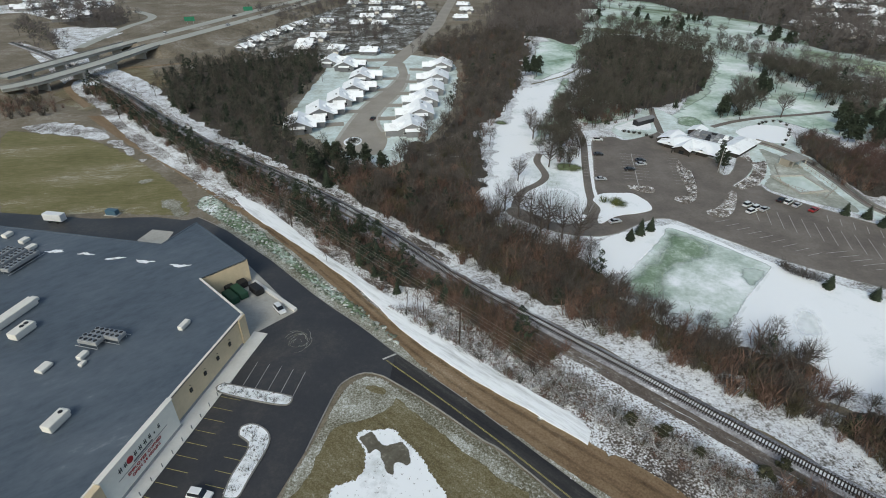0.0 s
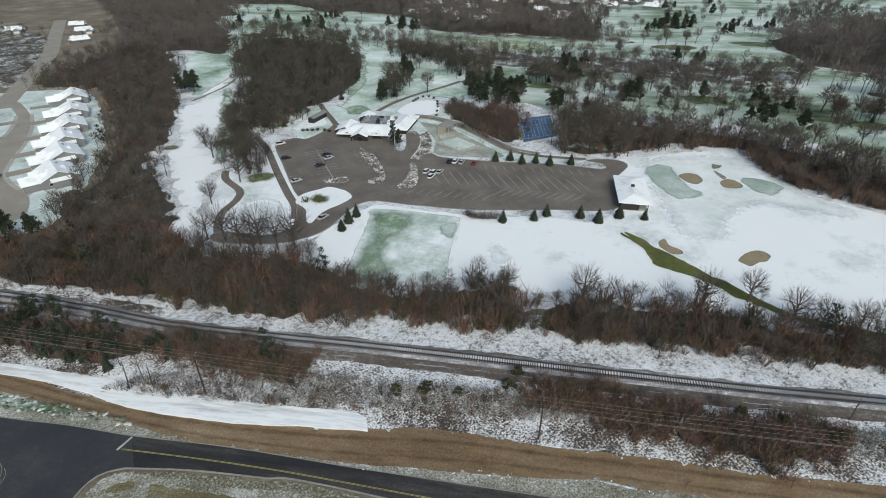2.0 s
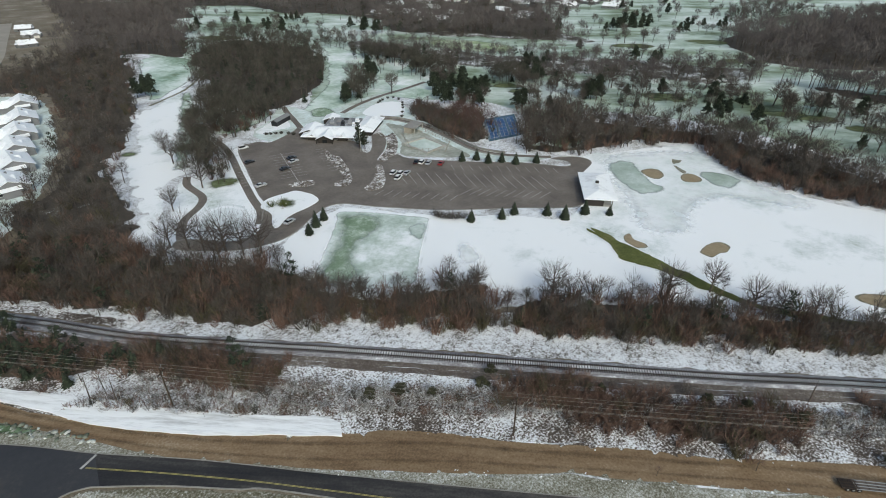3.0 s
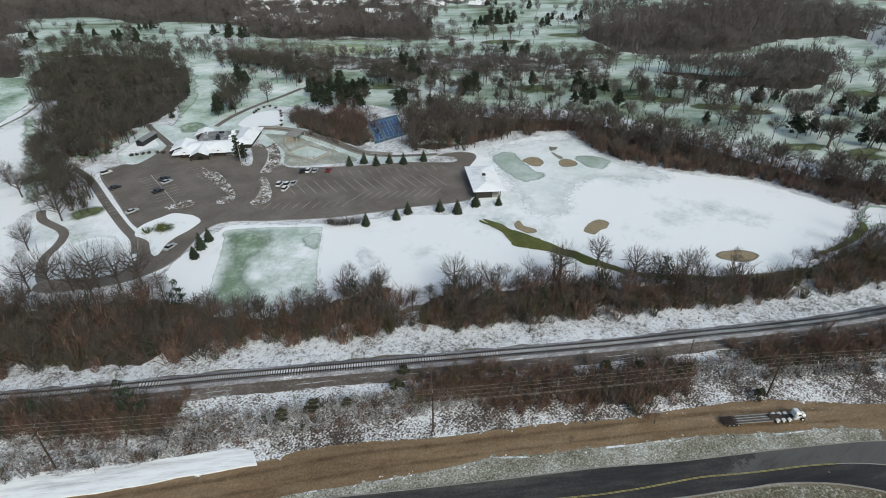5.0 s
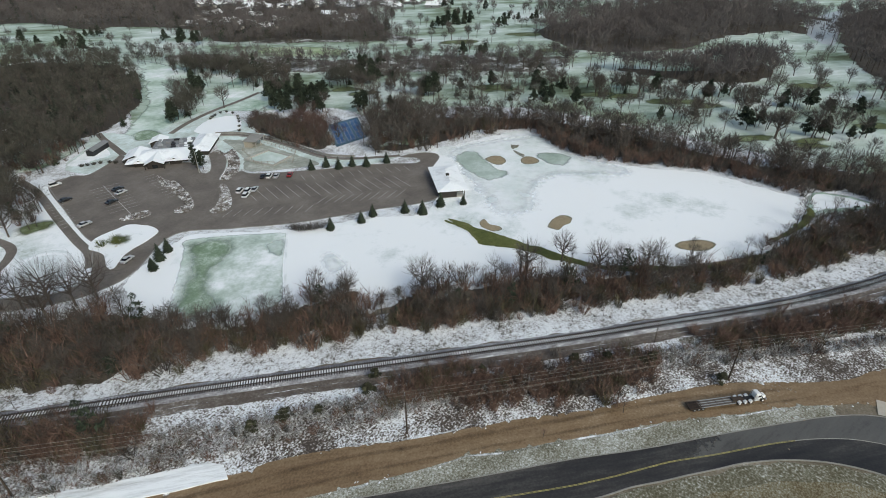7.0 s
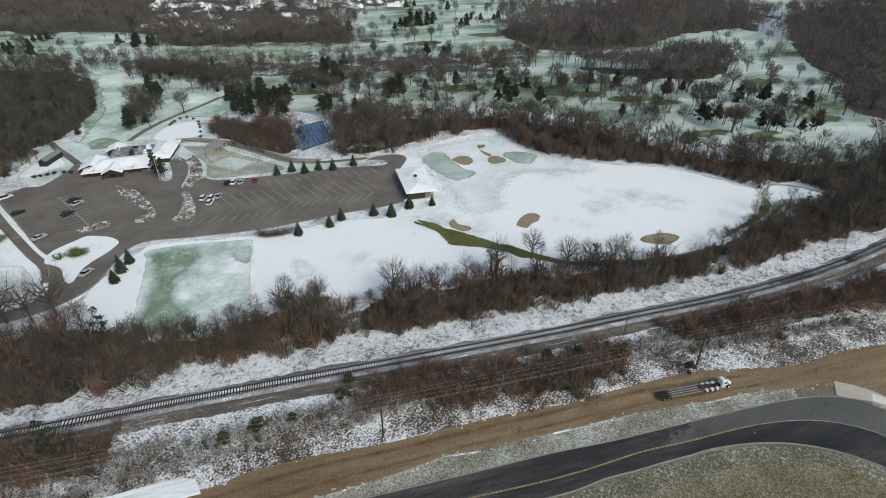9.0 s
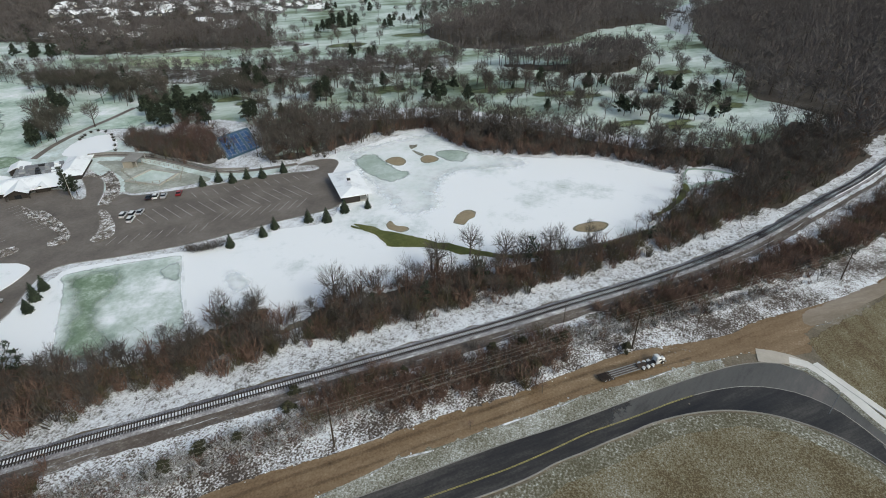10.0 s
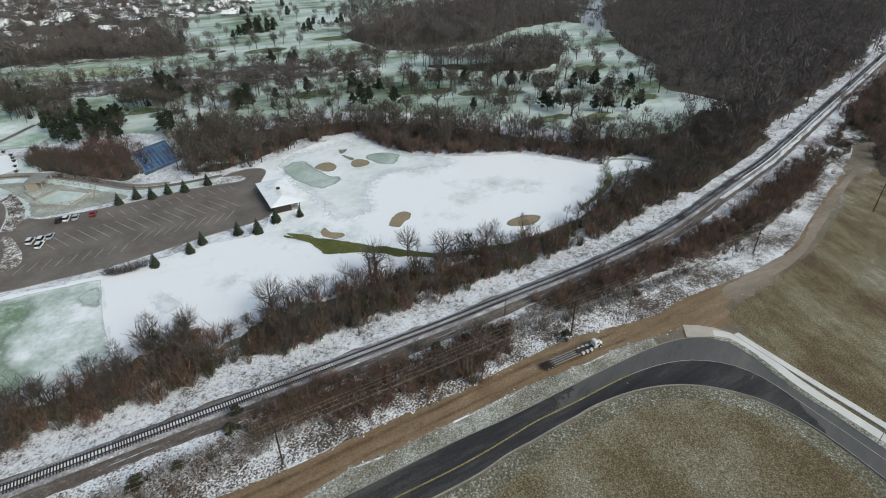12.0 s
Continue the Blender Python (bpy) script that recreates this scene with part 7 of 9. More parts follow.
TURN = math.atan2(FT.y, FT.x)
part("front_bay", extrude_outline(front_block(28, 47, 0.03, 0.9), 0.05, TOP + 0.35), m_cream, store, "projecting cream sign bay")
part("coping", extrude_outline(front_block(27.8, 47.2, -0.2, 1.0), TOP + 0.35, TOP + 0.5), m_unit, store)
part("front_bay", extrude_outline(front_block(47.2, 54, 0.03, 1.3), 0.05, TOP + 0.1), m_tan, store, "tan pier beside the sign bay")
part("base_band", extrude_outline(front_block(3.0, 27.8, 0.02, 0.25), 0.05, 0.6), m_unit_grey, store, "grey base course")
part("base_band", extrude_outline(front_block(27.9, 47, 0.92, 1.2), 0.05, 0.6), m_unit_grey, store, "grey base course")
part("pilaster", extrude_outline(front_block(0.0, 2.6, 0.02, 0.35), 0.05, TOP - 0.2), m_tan, store, "tan corner pilaster")
for s in (7.4, 12.2, 17.0, 22.0):
    x, y = on_front(s, 0.18)
    lamp = part("wall_lamp", box(x, y, 3.7, 0.75, 0.35, 0.95, 0.06, turn=TURN), m_black, store, "square black wall lamp")
    q0, q1 = on_front(s, 0.03), on_front(s, 0.55)
    part("lamp_arm", rod((*q0, 5.4), (*q1, 5.7), 0.06), m_black, lamp)
# sign: the name in plain dark strokes with a red disc, and the readable lines in red
for k, (w, hgt) in enumerate(((1.15, 1.1), (0.9, 1.05), (0.9, 1.05), (0.95, 1.1), (1.05, 1.1), (0.95, 1.1), (0.9, 1.1), (0.35, 0.5), (0.8, 1.0))):
    s = 32.2 + k * 1.28
    x, y = on_front(79 - s - 3.7, 0.95)
    if k == 2:
        m = Matrix.Translation((x, y, 5.75)) @ Matrix.Rotation(TURN, 4, "Z") @ Matrix.Rotation(radians(90), 4, "X")
        bm = bmesh.new()
        bmesh.ops.create_cone(bm, cap_ends=True, segments=20, radius1=0.72, radius2=0.72, depth=0.12, matrix=m)
        part("sign_disc", bm, plain("sign_red", (0.36, 0.02, 0.03), 0.5), store, "red disc in the sign")
    else:
        bm = box(x, y, 5.2, w * 0.11, 0.1, hgt, turn=TURN)
        c, d = math.cos(TURN) * w * 0.36, math.sin(TURN) * w * 0.36
        box(x - c, y - d, 5.2, w * 0.10, 0.1, hgt, bm=bm, turn=TURN)
        box(x, y, 5.2 + hgt * 0.42, w * 0.6, 0.09, 0.1, bm=bm, turn=TURN)
        part("sign_stroke", bm, m_black, store, "dark sign stroke")
x, y = on_front(37.5, 0.95)
part("sign_bar", box(x, y, 4.35, 5.0, 0.08, 0.35, turn=TURN), m_siding, store, "grey sign bar")
part("sign_rule", box(x, y, 4.0, 13.0, 0.08, 0.06, turn=TURN), m_siding, store)
m_letters = plain("red_letters", (0.36, 0.03, 0.03), 0.5)
for words, z, size in (("EMPLOYEE OWNED", 2.9, 0.95), ("OPEN 24 HOURS", 1.85, 0.95)):
    row, reach = [], 0.0
    for ch in words:
        if ch == " ":
            reach += size * 0.4
            continue
        me = text_mesh(ch, size)
        xs = [v.co.x for v in me.vertices]
        row.append((me, reach - min(xs)))
        reach += max(xs) - min(xs) + size * 0.12
    line_m = Matrix.Translation((*on_front(37.5, 0.98), z)) @ Matrix.Rotation(TURN + math.pi, 4, "Z") @ Matrix.Rotation(radians(90), 4, "X")
    for me, at in row:
        me.materials.append(m_letters)
        ob = new("letter", me)
        ob.parent = store
        ob["label"] = "red sign letter"
        ob.matrix_world = line_m @ Matrix.Translation((at - reach / 2, 0, 0))
front_walk = [FD + FT * s for s in np.linspace(-2, 108, 40)]
ribbon("sidewalk", front_walk, [(0.3, 0.22), (4.0, 0.22), (4.0, 0.08)], m_walk, "pale concrete sidewalk along the store front", "sidewalk")


def bollard(x, y):
    b = thing("bollard", (x, y, 0.22), label="short grey steel bollard at the store front", category="bollard", group="store bollards")
    part("post", rod((0, 0, 0), (0, 0, 1.0), 0.1, n=8), m_siding, b)
    return b


for k in range(14):
    x, y = on_front(16 + k * 3.05, 3.6)
    bollard(x, y)


def stripe(name, p, q, w, z, material, parent):
    p, q = Vector(p), Vector(q)
    d = q - p
    return part(name, box((p.x + q.x) / 2, (p.y + q.y) / 2, z, d.length, w, 0.006, turn=math.atan2(d.y, d.x)), material, parent)


marks = tagged(new("parking_marking"), "yellow and white stall lines on wet asphalt", "road marking", kind="structure")
for k in range(13):
    stripe("line", on_front(16 + k * 3.05, 4.3), on_front(16 + k * 3.05, 9.0), 0.1, 0.112, m_yellow, marks)
for k in range(7):
    stripe("line", on_front(26.5 + k * 3.05, 13.6), on_front(26.5 + k * 3.05, 18.0), 0.1, 0.112, m_yellow, marks)
a, d, nn = Vector((-47.8, 85.2)), Vector((1.3, 8.4)), Vector((0.988, -0.153))
for k in range(6):
    q = a + nn * 3.05 * k + Vector((-0.1, -0.9)) * k * 0.35
    stripe("line", q, q + d, 0.1, 0.112, m_white, marks)
for name, outline in (("planting_island", ISLAND_A), ("planting_island", ISLAND_B)):
    sheet(name, outline, 0.30, m_flat_snow, "kerbed snow-covered island in the store lot", "planting bed", 0.1, 1.0, thick=0.2)
    ribbon("kerb", smooth(outline + outline[:1], 0.8, False), [(-0.14, 0.1), (-0.14, 0.33), (0.14, 0.33), (0.14, 0.1)], m_kerb, "concrete kerb round the island", "kerb")
    stuff("low_shrubs", [(gather(low_bushes, scatter(outline, 0.85, rng), 0.3, 0.75), m_twig_dark, "twigs")], "dark clipped shrubs in the snowy island", "shrubs")


# rooftop plant
def roof_unit(at, turn, sx, sy, sz, label, hatches=2):
    u = thing("rooftop_unit", (*at, ROOF), turn, label, "rooftop unit", "rooftop units")
    part("casing", box(0, 0, 0.25, sx, sy, sz, 0.12), m_unit, u)
    part("base_rail", box(0, 0, 0, sx * 0.92, sy * 0.85, 0.28), m_unit_grey, u)
    part("hood", box(sx * 0.46, 0, sz * 0.45, sx * 0.22, sy * 0.8, sz * 0.5, 0.08), m_unit, u)
    for k in range(hatches):
        part("fan_grille", rod((sx * (0.3 - 0.22 * k), 0, sz + 0.2), (sx * (0.3 - 0.22 * k), 0, sz + 0.34), min(sx, sy) * 0.2, n=10), m_black, u)
    return u


def condenser(at, turn, cols, label):
    u = thing("condenser_rack", (*at, ROOF), turn, label, "condenser", "rooftop condensers")
    part("cabinet", box(0, 0, 0.9, cols * 1.25, 2.6, 0.9, 0.05), m_unit_grey, u)
    for k in range(cols):
        for r in (-0.62, 0.62):
            x = (k - (cols - 1) / 2) * 1.25
            fan = part("fan_shroud", rod((x, r, 1.8), (x, r, 1.98), 0.56, n=12), m_steel, u)
            part("fan", rod((x, r, 1.985), (x, r, 2.0), 0.44, n=10), m_black, fan)
    for x in (-cols * 0.58, cols * 0.58):
        for y in (-1.2, 1.2):
            part("leg", rod((x, y, 0), (x, y, 0.9), 0.06, n=5), m_steel, u)
    for y in (-1.7, 1.7):
        part("pipe", rod((-cols * 0.7, y, 0.5), (cols * 0.75, y, 0.5), 0.09, n=6), m_steel, u)
    return u


RU = ROOF_UNITS
BASE = TURN + math.pi
roof_unit(RU[0], BASE, 11, 2.6, 1.7, "long off-white rooftop air unit", 0)
roof_unit(RU[1], BASE, 5.2, 2.6, 1.7, "off-white rooftop air unit with round fans", 2)
roof_unit(RU[2], BASE, 4.7, 2.2, 1.6, "off-white rooftop air unit on the dark roof", 1)
roof_unit(RU[3], BASE, 3.0, 2.0, 0.7, "low white rooftop vent box", 0)
roof_unit(RU[4], BASE, 3.2, 1.3, 1.0, "narrow grey rooftop vent box", 0)
roof_unit(RU[7], BASE, 2.4, 1.4, 0.9, "small white rooftop vent box", 0)
roof_unit(RU[8], BASE, 1.6, 1.0, 0.6, "small white rooftop vent box", 0)
for q in RU[11:14]:
    roof_unit(q, BASE, 2.6, 1.8, 1.0, "small white rooftop vent box", 0)
condenser(RU[5], BASE + radians(90), 6, "condenser rack with two rows of round fans")
condenser(RU[6], BASE + radians(90), 4, "short condenser rack with round fans")
for k in range(3):
    q = Vector(RU[9]) + Vector((-0.974, 0.227)) * (k * 4.0)
    condenser((q.x, q.y), BASE, 8, "long condenser rack with round fans")
for k, s in enumerate((0, 9, 17, 25, 33)):
    q = Vector((-84.5, 125.5)) + Vector((-0.93, 0.18)) * s * 1.25 + Vector((12, -3))
    ring = [(q.x + 2.6 * math.cos(t) * (1 + 0.3 * math.sin(3 * t + k)), q.y + 0.6 * math.sin(t)) for t in np.linspace(0, 6.283, 14)[:-1]]
    sheet("snow_patch", ring, ROOF + 0.05, m_snow_pile, "streak of old snow on the dark roof", "snow", 0.9, 0.35, kind="stuff", thick=0.04)


# dock
def dumpster(at, turn, material, label, sx=5.2):
    u = thing("dumpster", (*at, 0.13), turn, label, "dumpster", "dock containers")
    part("body", box(0, 0, 0.15, sx, 2.3, 1.7, 0.08), material, u)
    for k in range(5):
        for y in (-1.18, 1.18):
            part("rib", box((k - 2) * sx * 0.21, y, 0.2, 0.12, 0.12, 1.6), material, u)
    part("lid", box(0, 0, 1.86, sx * 0.96, 2.2, 0.14, 0.04), m_black if material is m_black else material, u)
    part("skid", box(0, 0, 0, sx * 0.9, 1.6, 0.15), m_black, u)
    return u


T2 = math.atan2(-14.8, 16.0)
dumpster(BINS[0], T2, m_black, "black trash compactor against the dock wall", 4.5)
dumpster(BINS[1], T2, m_black, "black trash compactor against the dock wall", 4.5)
dumpster(BINS[2], T2, m_green_bin, "green roll-off container at the dock", 6.0)
dumpster(BINS[3], T2, m_green_bin, "green roll-off container beside the wall", 5.5)
dumpster(BINS[4], T2, m_black, "low dark open container on the apron", 4.2)
trailer = thing("box_trailer", (*BACK_THINGS[0], 0.1), radians(-10), "white box trailer parked behind the store", "trailer")
part("box", box(0, 0, 0.8, 7.0, 2.5, 2.5, 0.12), PAINTS["white"], trailer)
for x in (-1.6, 1.6):
    for y in (-1.1, 1.1):
        part("wheel", rod((x, y - 0.12, 0.45), (x, y + 0.12, 0.45), 0.45, n=12), m_rubber, trailer)
part("hitch", rod((3.5, 0, 0.7), (4.6, 0, 0.6), 0.08), m_black, trailer)
trans = thing("generator", (*BACK_THINGS[1], 0.1), radians(-10), "grey-green utility cabinet on the grass edge", "generator")
part("cabinet", box(0, 0, 0.1, 4.0, 2.0, 1.8, 0.08), m_court_green, trans)
part("pad", box(0, 0, 0, 5.0, 2.8, 0.12), m_concrete, trans)

# riprap slope beside the drive
stone = bmesh.new()
bmesh.ops.create_icosphere(stone, subdivisions=1, radius=0.5)
sv = np.array([v.co for v in stone.verts], dtype=np.float32)
sf = np.array([[v.index for v in f.verts] for f in stone.faces], dtype=np.int32)
stone.free()
sheet("slope", ROCKS, 0.14, m_green_snow, "grassy slope with scattered stones", "slope", 0.8, 2, feather=1.6)
rock_templates = []
for k in range(5):
    rock_templates.append((sv * (1 + rng.uniform(-0.25, 0.25, (len(sv), 1)).astype(np.float32)) * np.array([1.1, 0.8, 0.55], dtype=np.float32), sf))
stuff("riprap", [(gather(rock_templates, scatter(ROCKS, 1.25, rng), 0.6, 1.5), m_rock, "stones")], "pale riprap stones on a grassy slope", "stones")

# ---- railway, power line ----
track = tagged(new("railway_track"), "single railway track on grey snow-dusted ballast", "railway", kind="structure")
ribbon("ballast", rail_line, [(-2.5, 0.14), (-1.6, 0.5), (1.6, 0.5), (2.5, 0.14)], m_ballast, parent=track)
ribbon("snow_bed", rail_line, [(-0.78, 0.53), (0.78, 0.53)], m_tie_snow, parent=track)
for d in (-0.75, 0.75):
    ribbon("rail", rail_line, [(d - 0.08, 0.6), (d - 0.08, 0.82), (d + 0.08, 0.82), (d + 0.08, 0.6)], m_rail, parent=track)
fine = smooth(RAIL, 0.56, False)
tie_me = bpy.data.meshes.new("tie")
bm = box(0, 0, 0, 0.23, 2.6, 0.2, 0.02)
bm.to_mesh(tie_me)
bm.free()
tie_me.materials.append(m_tie)
bm = box(0, 0, 0, 0.23, 2.6, 0.2)
bmesh.ops.triangulate(bm, faces=bm.faces)
far_v = np.array([v.co for v in bm.verts], dtype=np.float32)
bm.verts.index_update()
far_f = np.array([[v.index for v in f.verts] for f in bm.faces], dtype=np.int32)
bm.free()
order = sorted(range(1, len(fine) - 1), key=lambda i: (fine[i] - Vector((58, 72))).length)
near_set = set(order[:300])
VV, FF, n = [], [], 0
for i in range(1, len(fine) - 1):
    t = fine[i + 1] - fine[i - 1]
    a = math.atan2(t.y, t.x) + rng.normal() * 0.015
    if i in near_set:
        ob = new("tie", tie_me)
        ob.parent = track
        ob.matrix_world = Matrix.Translation((fine[i].x, fine[i].y, 0.46)) @ Matrix.Rotation(a, 4, "Z")
    else:
        c, s = math.cos(a), math.sin(a)
        VV.append(far_v @ np.array([[c, s, 0], [-s, c, 0], [0, 0, 1]], dtype=np.float32) + np.array([fine[i].x, fine[i].y, 0.46], dtype=np.float32))
        FF.append(far_f + n)
        n += len(far_v)
wide = next(i for i, q in enumerate(rail_line) if q.x > 185)
for d0, d1 in ((-0.42, 0.42), (-1.75, -1.25)):
    ribbon("snow_line", offset_line(rail_line[wide + 16:], (d0 + d1) / 2), [((d0 - d1) / 2, 0.6), ((d1 - d0) / 2, 0.6)], m_streak, parent=track, feather=0.06, worn=0.38)
far_ties = mesh_ob("ties", np.concatenate(VV), np.concatenate(FF), m_tie_dust, track)
far_ties["kind"] = "stuff"


def power_pole(at, h, turn):
    p = thing("power_pole", (*at, 0.0), turn, "weathered wooden power pole with a crossarm", "power pole", "power poles")
    part("post", rod((0, 0, 0), (0, 0, h + 0.6), 0.2, 0.14, 8), m_wood, p)
    part("crossarm", box(0, 0, h - 0.9, 0.16, 2.6, 0.18), m_wood, p)
    part("top_pin", rod((0, 0, h + 0.3), (0, 0.9, h + 0.78), 0.04, n=5), m_steel, p)
    for y in (-1.15, 0, 1.15):
        part("insulator", rod((0, y, h - 0.72), (0, y, h - 0.45), 0.06, n=6), m_siding, p)
    part("brace", rod((0, -0.8, h - 0.85), (0, 0, h - 1.6), 0.04, n=4), m_steel, p)
    part("brace", rod((0, 0.8, h - 0.85), (0, 0, h - 1.6), 0.04, n=4), m_steel, p)
    return p


spots = sorted(zip(POLES, (10.8, 9.2, 7.5, 17.0, 10.4, 10.6, 8.5, 10.5)))
line_dir = math.atan2(-0.71, 0.70)
for at, h in spots:
    power_pole(at, h, line_dir)
wires = thing("power_lines", label="thin sagging power lines along the railway", category="power line")
for k, (off, drop) in enumerate(((-1.15, 0.45), (0, 0.45), (1.15, 0.45), (0.9, -0.75), (0.2, 2.2))):
    side = Vector((-math.sin(line_dir), math.cos(line_dir)))
    ends = [Vector((-255, 352, 17 - drop))] + [Vector((a[0] + side.x * off, a[1] + side.y * off, h - drop)) for a, h in spots] + [Vector((265, -150, 10 - drop))]
    V, F = [], []
    for a, b in zip(ends, ends[1:]):
        line = [np.array(a.lerp(b, t)) - np.array([0, 0, 0.4 * 4 * t * (1 - t)]) for t in np.linspace(0, 1, 9)]
        for p, q in zip(line, line[1:]):
            tube(V, F, p, q, 0.024, 0.024, 3)
    v, f = packed(V, F)
    mesh_ob("wire", v, f, m_wire, wires)
for at in POSTS:
    s = thing("old_post", (*at, 0), 0, "leafless snag stem beside the tracks", "snag", "snags")
    part("stem", rod((0, 0, 0), (0.4, 0.2, 6.5), 0.16, 0.07, 6), m_bark, s)
    for k in range(5):
        z = 3.0 + k * 0.7
        part("branch", rod((0.25, 0.12, z), (0.3 + 0.9 * math.cos(k * 2.2), 0.1 + 0.9 * math.sin(k * 2.2), z + 0.9), 0.05, 0.015, 4), m_bark, s)

clods = []
for line, out in ((dirt_n, 0.2), (dirt_s, -0.2)):
    for q in offset_line(line, out):
        if rng.random() < 0.4 and noise.noise(Vector((q.x / 9, q.y / 9, 2.0))) > 0:
            clods += [(q.x + rng.normal() * 0.55, q.y + rng.normal() * 0.55) for _ in range(2)]
stuff("snow_clods", [(gather(rock_templates, clods, 0.08, 0.3), m_snow_pile, "clods")], "clods of snow and earth along the dirt road", "snow")

# ---- homes, clubhouse, shelter, bridge ----
def gable(x0, x1, y0, y1, z, rise, over=0.5, thick=0.22, along="x"):
    """A gable roof slab over a rectangle, with eaves."""
    bm = bmesh.new()
    x0, x1, y0, y1 = x0 - over, x1 + over, y0 - over, y1 + over
    if along == "x":
        m = (y0 + y1) / 2
        ring = [(y0, z), (m, z + rise), (y1, z), (y1, z + thick), (m, z + rise + thick * 1.2), (y0, z + thick)]
        ends = [[bm.verts.new((x, a, b)) for a, b in ring] for x in (x0, x1)]
    else:
        m = (x0 + x1) / 2
        ring = [(x0, z), (m, z + rise), (x1, z), (x1, z + thick), (m, z + rise + thick * 1.2), (x0, z + thick)]
        ends = [[bm.verts.new((a, y, b)) for a, b in ring] for y in (y0, y1)]
    n = len(ring)
    for i in range(n):
        j = (i + 1) % n
        bm.faces.new((ends[0][i], ends[0][j], ends[1][j], ends[1][i]))
    for e in ends:
        bm.faces.new((e[0], e[1], e[4], e[5]))
        bm.faces.new((e[1], e[2], e[3], e[4]))
    return bm


def gable_wall(x0, x1, y0, y1, z, rise, along="x"):
    """A house body with its gable ends."""
    if along == "x":
        m = (y0 + y1) / 2
        ring, ends = [(y0, 0), (y1, 0), (y1, z), (m, z + rise), (y0, z)], (x0, x1)
        co = lambda e, a, b: (e, a, b)
    else:
        m = (x0 + x1) / 2
        ring, ends = [(x0, 0), (x1, 0), (x1, z), (m, z + rise), (x0, z)], (y0, y1)
        co = lambda e, a, b: (a, e, b)
    bm = bmesh.new()
    vs = [[bm.verts.new(co(e, a, b)) for a, b in ring] for e in ends]
    bm.faces.new(vs[0])
    bm.faces.new(vs[1])
    for i in range(5):
        j = (i + 1) % 5
        bm.faces.new((vs[0][i], vs[0][j], vs[1][j], vs[1][i]))
    return bm


def hip(x0, x1, y0, y1, z, rise, over=0.8, thick=0.25):
    """A hipped roof with its ridge along the longer side."""
    bm = bmesh.new()
    x0, x1, y0, y1 = x0 - over, x1 + over, y0 - over, y1 + over
    w = min(x1 - x0, y1 - y0) / 2
    base = [(x0, y0), (x1, y0), (x1, y1), (x0, y1)]
    lo = [bm.verts.new((x, y, z)) for x, y in base]
    mid = [bm.verts.new((x, y, z + thick)) for x, y in base]
    if x1 - x0 >= y1 - y0:
        r = [bm.verts.new((x0 + w, (y0 + y1) / 2, z + rise)), bm.verts.new((x1 - w, (y0 + y1) / 2, z + rise))]
        faces = [(mid[0], mid[1], r[1], r[0]), (mid[1], mid[2], r[1]), (mid[2], mid[3], r[0], r[1]), (mid[3], mid[0], r[0])]
    else:
        r = [bm.verts.new(((x0 + x1) / 2, y0 + w, z + rise)), bm.verts.new(((x0 + x1) / 2, y1 - w, z + rise))]
        faces = [(mid[0], mid[1], r[0]), (mid[1], mid[2], r[1], r[0]), (mid[2], mid[3], r[1]), (mid[3], mid[0], r[0], r[1])]
    bm.faces.new(lo)
    for i in range(4):
        bm.faces.new((lo[i], lo[(i + 1) % 4], mid[(i + 1) % 4], mid[i]))
    for f in faces:
        bm.faces.new(f)
    return bm


m_siding_dark = plain("dark_grey_siding", (0.13, 0.135, 0.145), 0.8)


def house(label, siding, style=0):
    """A one-storey home: the front, with the garage, faces -x."""
    h = thing("house", label=label, category="house", group="snow-roofed homes")
    part("wall", gable_wall(-5, 8, -7.6, 7.6, 3.0, 3.1, "y" if style else "x"), siding, h)
    part("roof", gable(-5, 8, -7.6, 7.6, 3.0, 3.1, 0.6, along="y" if style else "x"), m_roof_snow, h, "snow-covered shingle roof")
    part("garage_wall", gable_wall(-11, -2, -6.8, 0.4, 2.9, 2.2, "x"), siding, h)
    part("garage_roof", gable(-11, -2, -6.8, 0.4, 2.9, 2.2, 0.5), m_roof_snow, h, "snow-covered garage roof")
    part("cross_wall", gable_wall(-1.5, 4.5, -9.4, 9.0, 2.9, 2.5, "y" if not style else "x"), siding, h)
    part("cross_roof", gable(-1.5, 4.5, -9.4, 9.0, 2.9, 2.5, 0.5, along="y" if not style else "x"), m_roof_snow, h, "snow-covered cross gable")
    part("porch_roof", gable(-7, -4, 1.2, 6.4, 2.7, 1.5, 0.4, along="x"), m_roof_snow, h)
    part("garage_door", box(-11.03, -3.2, 0.05, 0.08, 4.9, 2.2), m_unit, h, "pale garage door")
    part("front_door", box(-5.04, 2.2, 0.1, 0.08, 1.0, 2.1), m_black, h)
    for y in (-4.5, 0.0, 4.5):
        w = part("window", box(8.04, y, 1.0, 0.08, 1.6, 1.3), m_unit, h)
        part("pane", box(8.09, y, 1.1, 0.03, 1.4, 1.1), m_glass, w)
    for x in (-2, 3.5):
        for y in (-7.64, 7.64):
            w = part("window", box(x, y, 1.0, 1.4, 0.08, 1.2), m_unit, h)
            part("pane", box(x, y * 1.006, 1.1, 1.2, 0.03, 1.0), m_glass, w)
    part("chimney", box(3.0, 3.4, 4.6, 0.8, 0.8, 1.6), siding, h)
    part("driveway", box(-15.6, -3.2, 0.13, 9.0, 5.6, 0.04), m_street, h, "asphalt driveway")
    return h


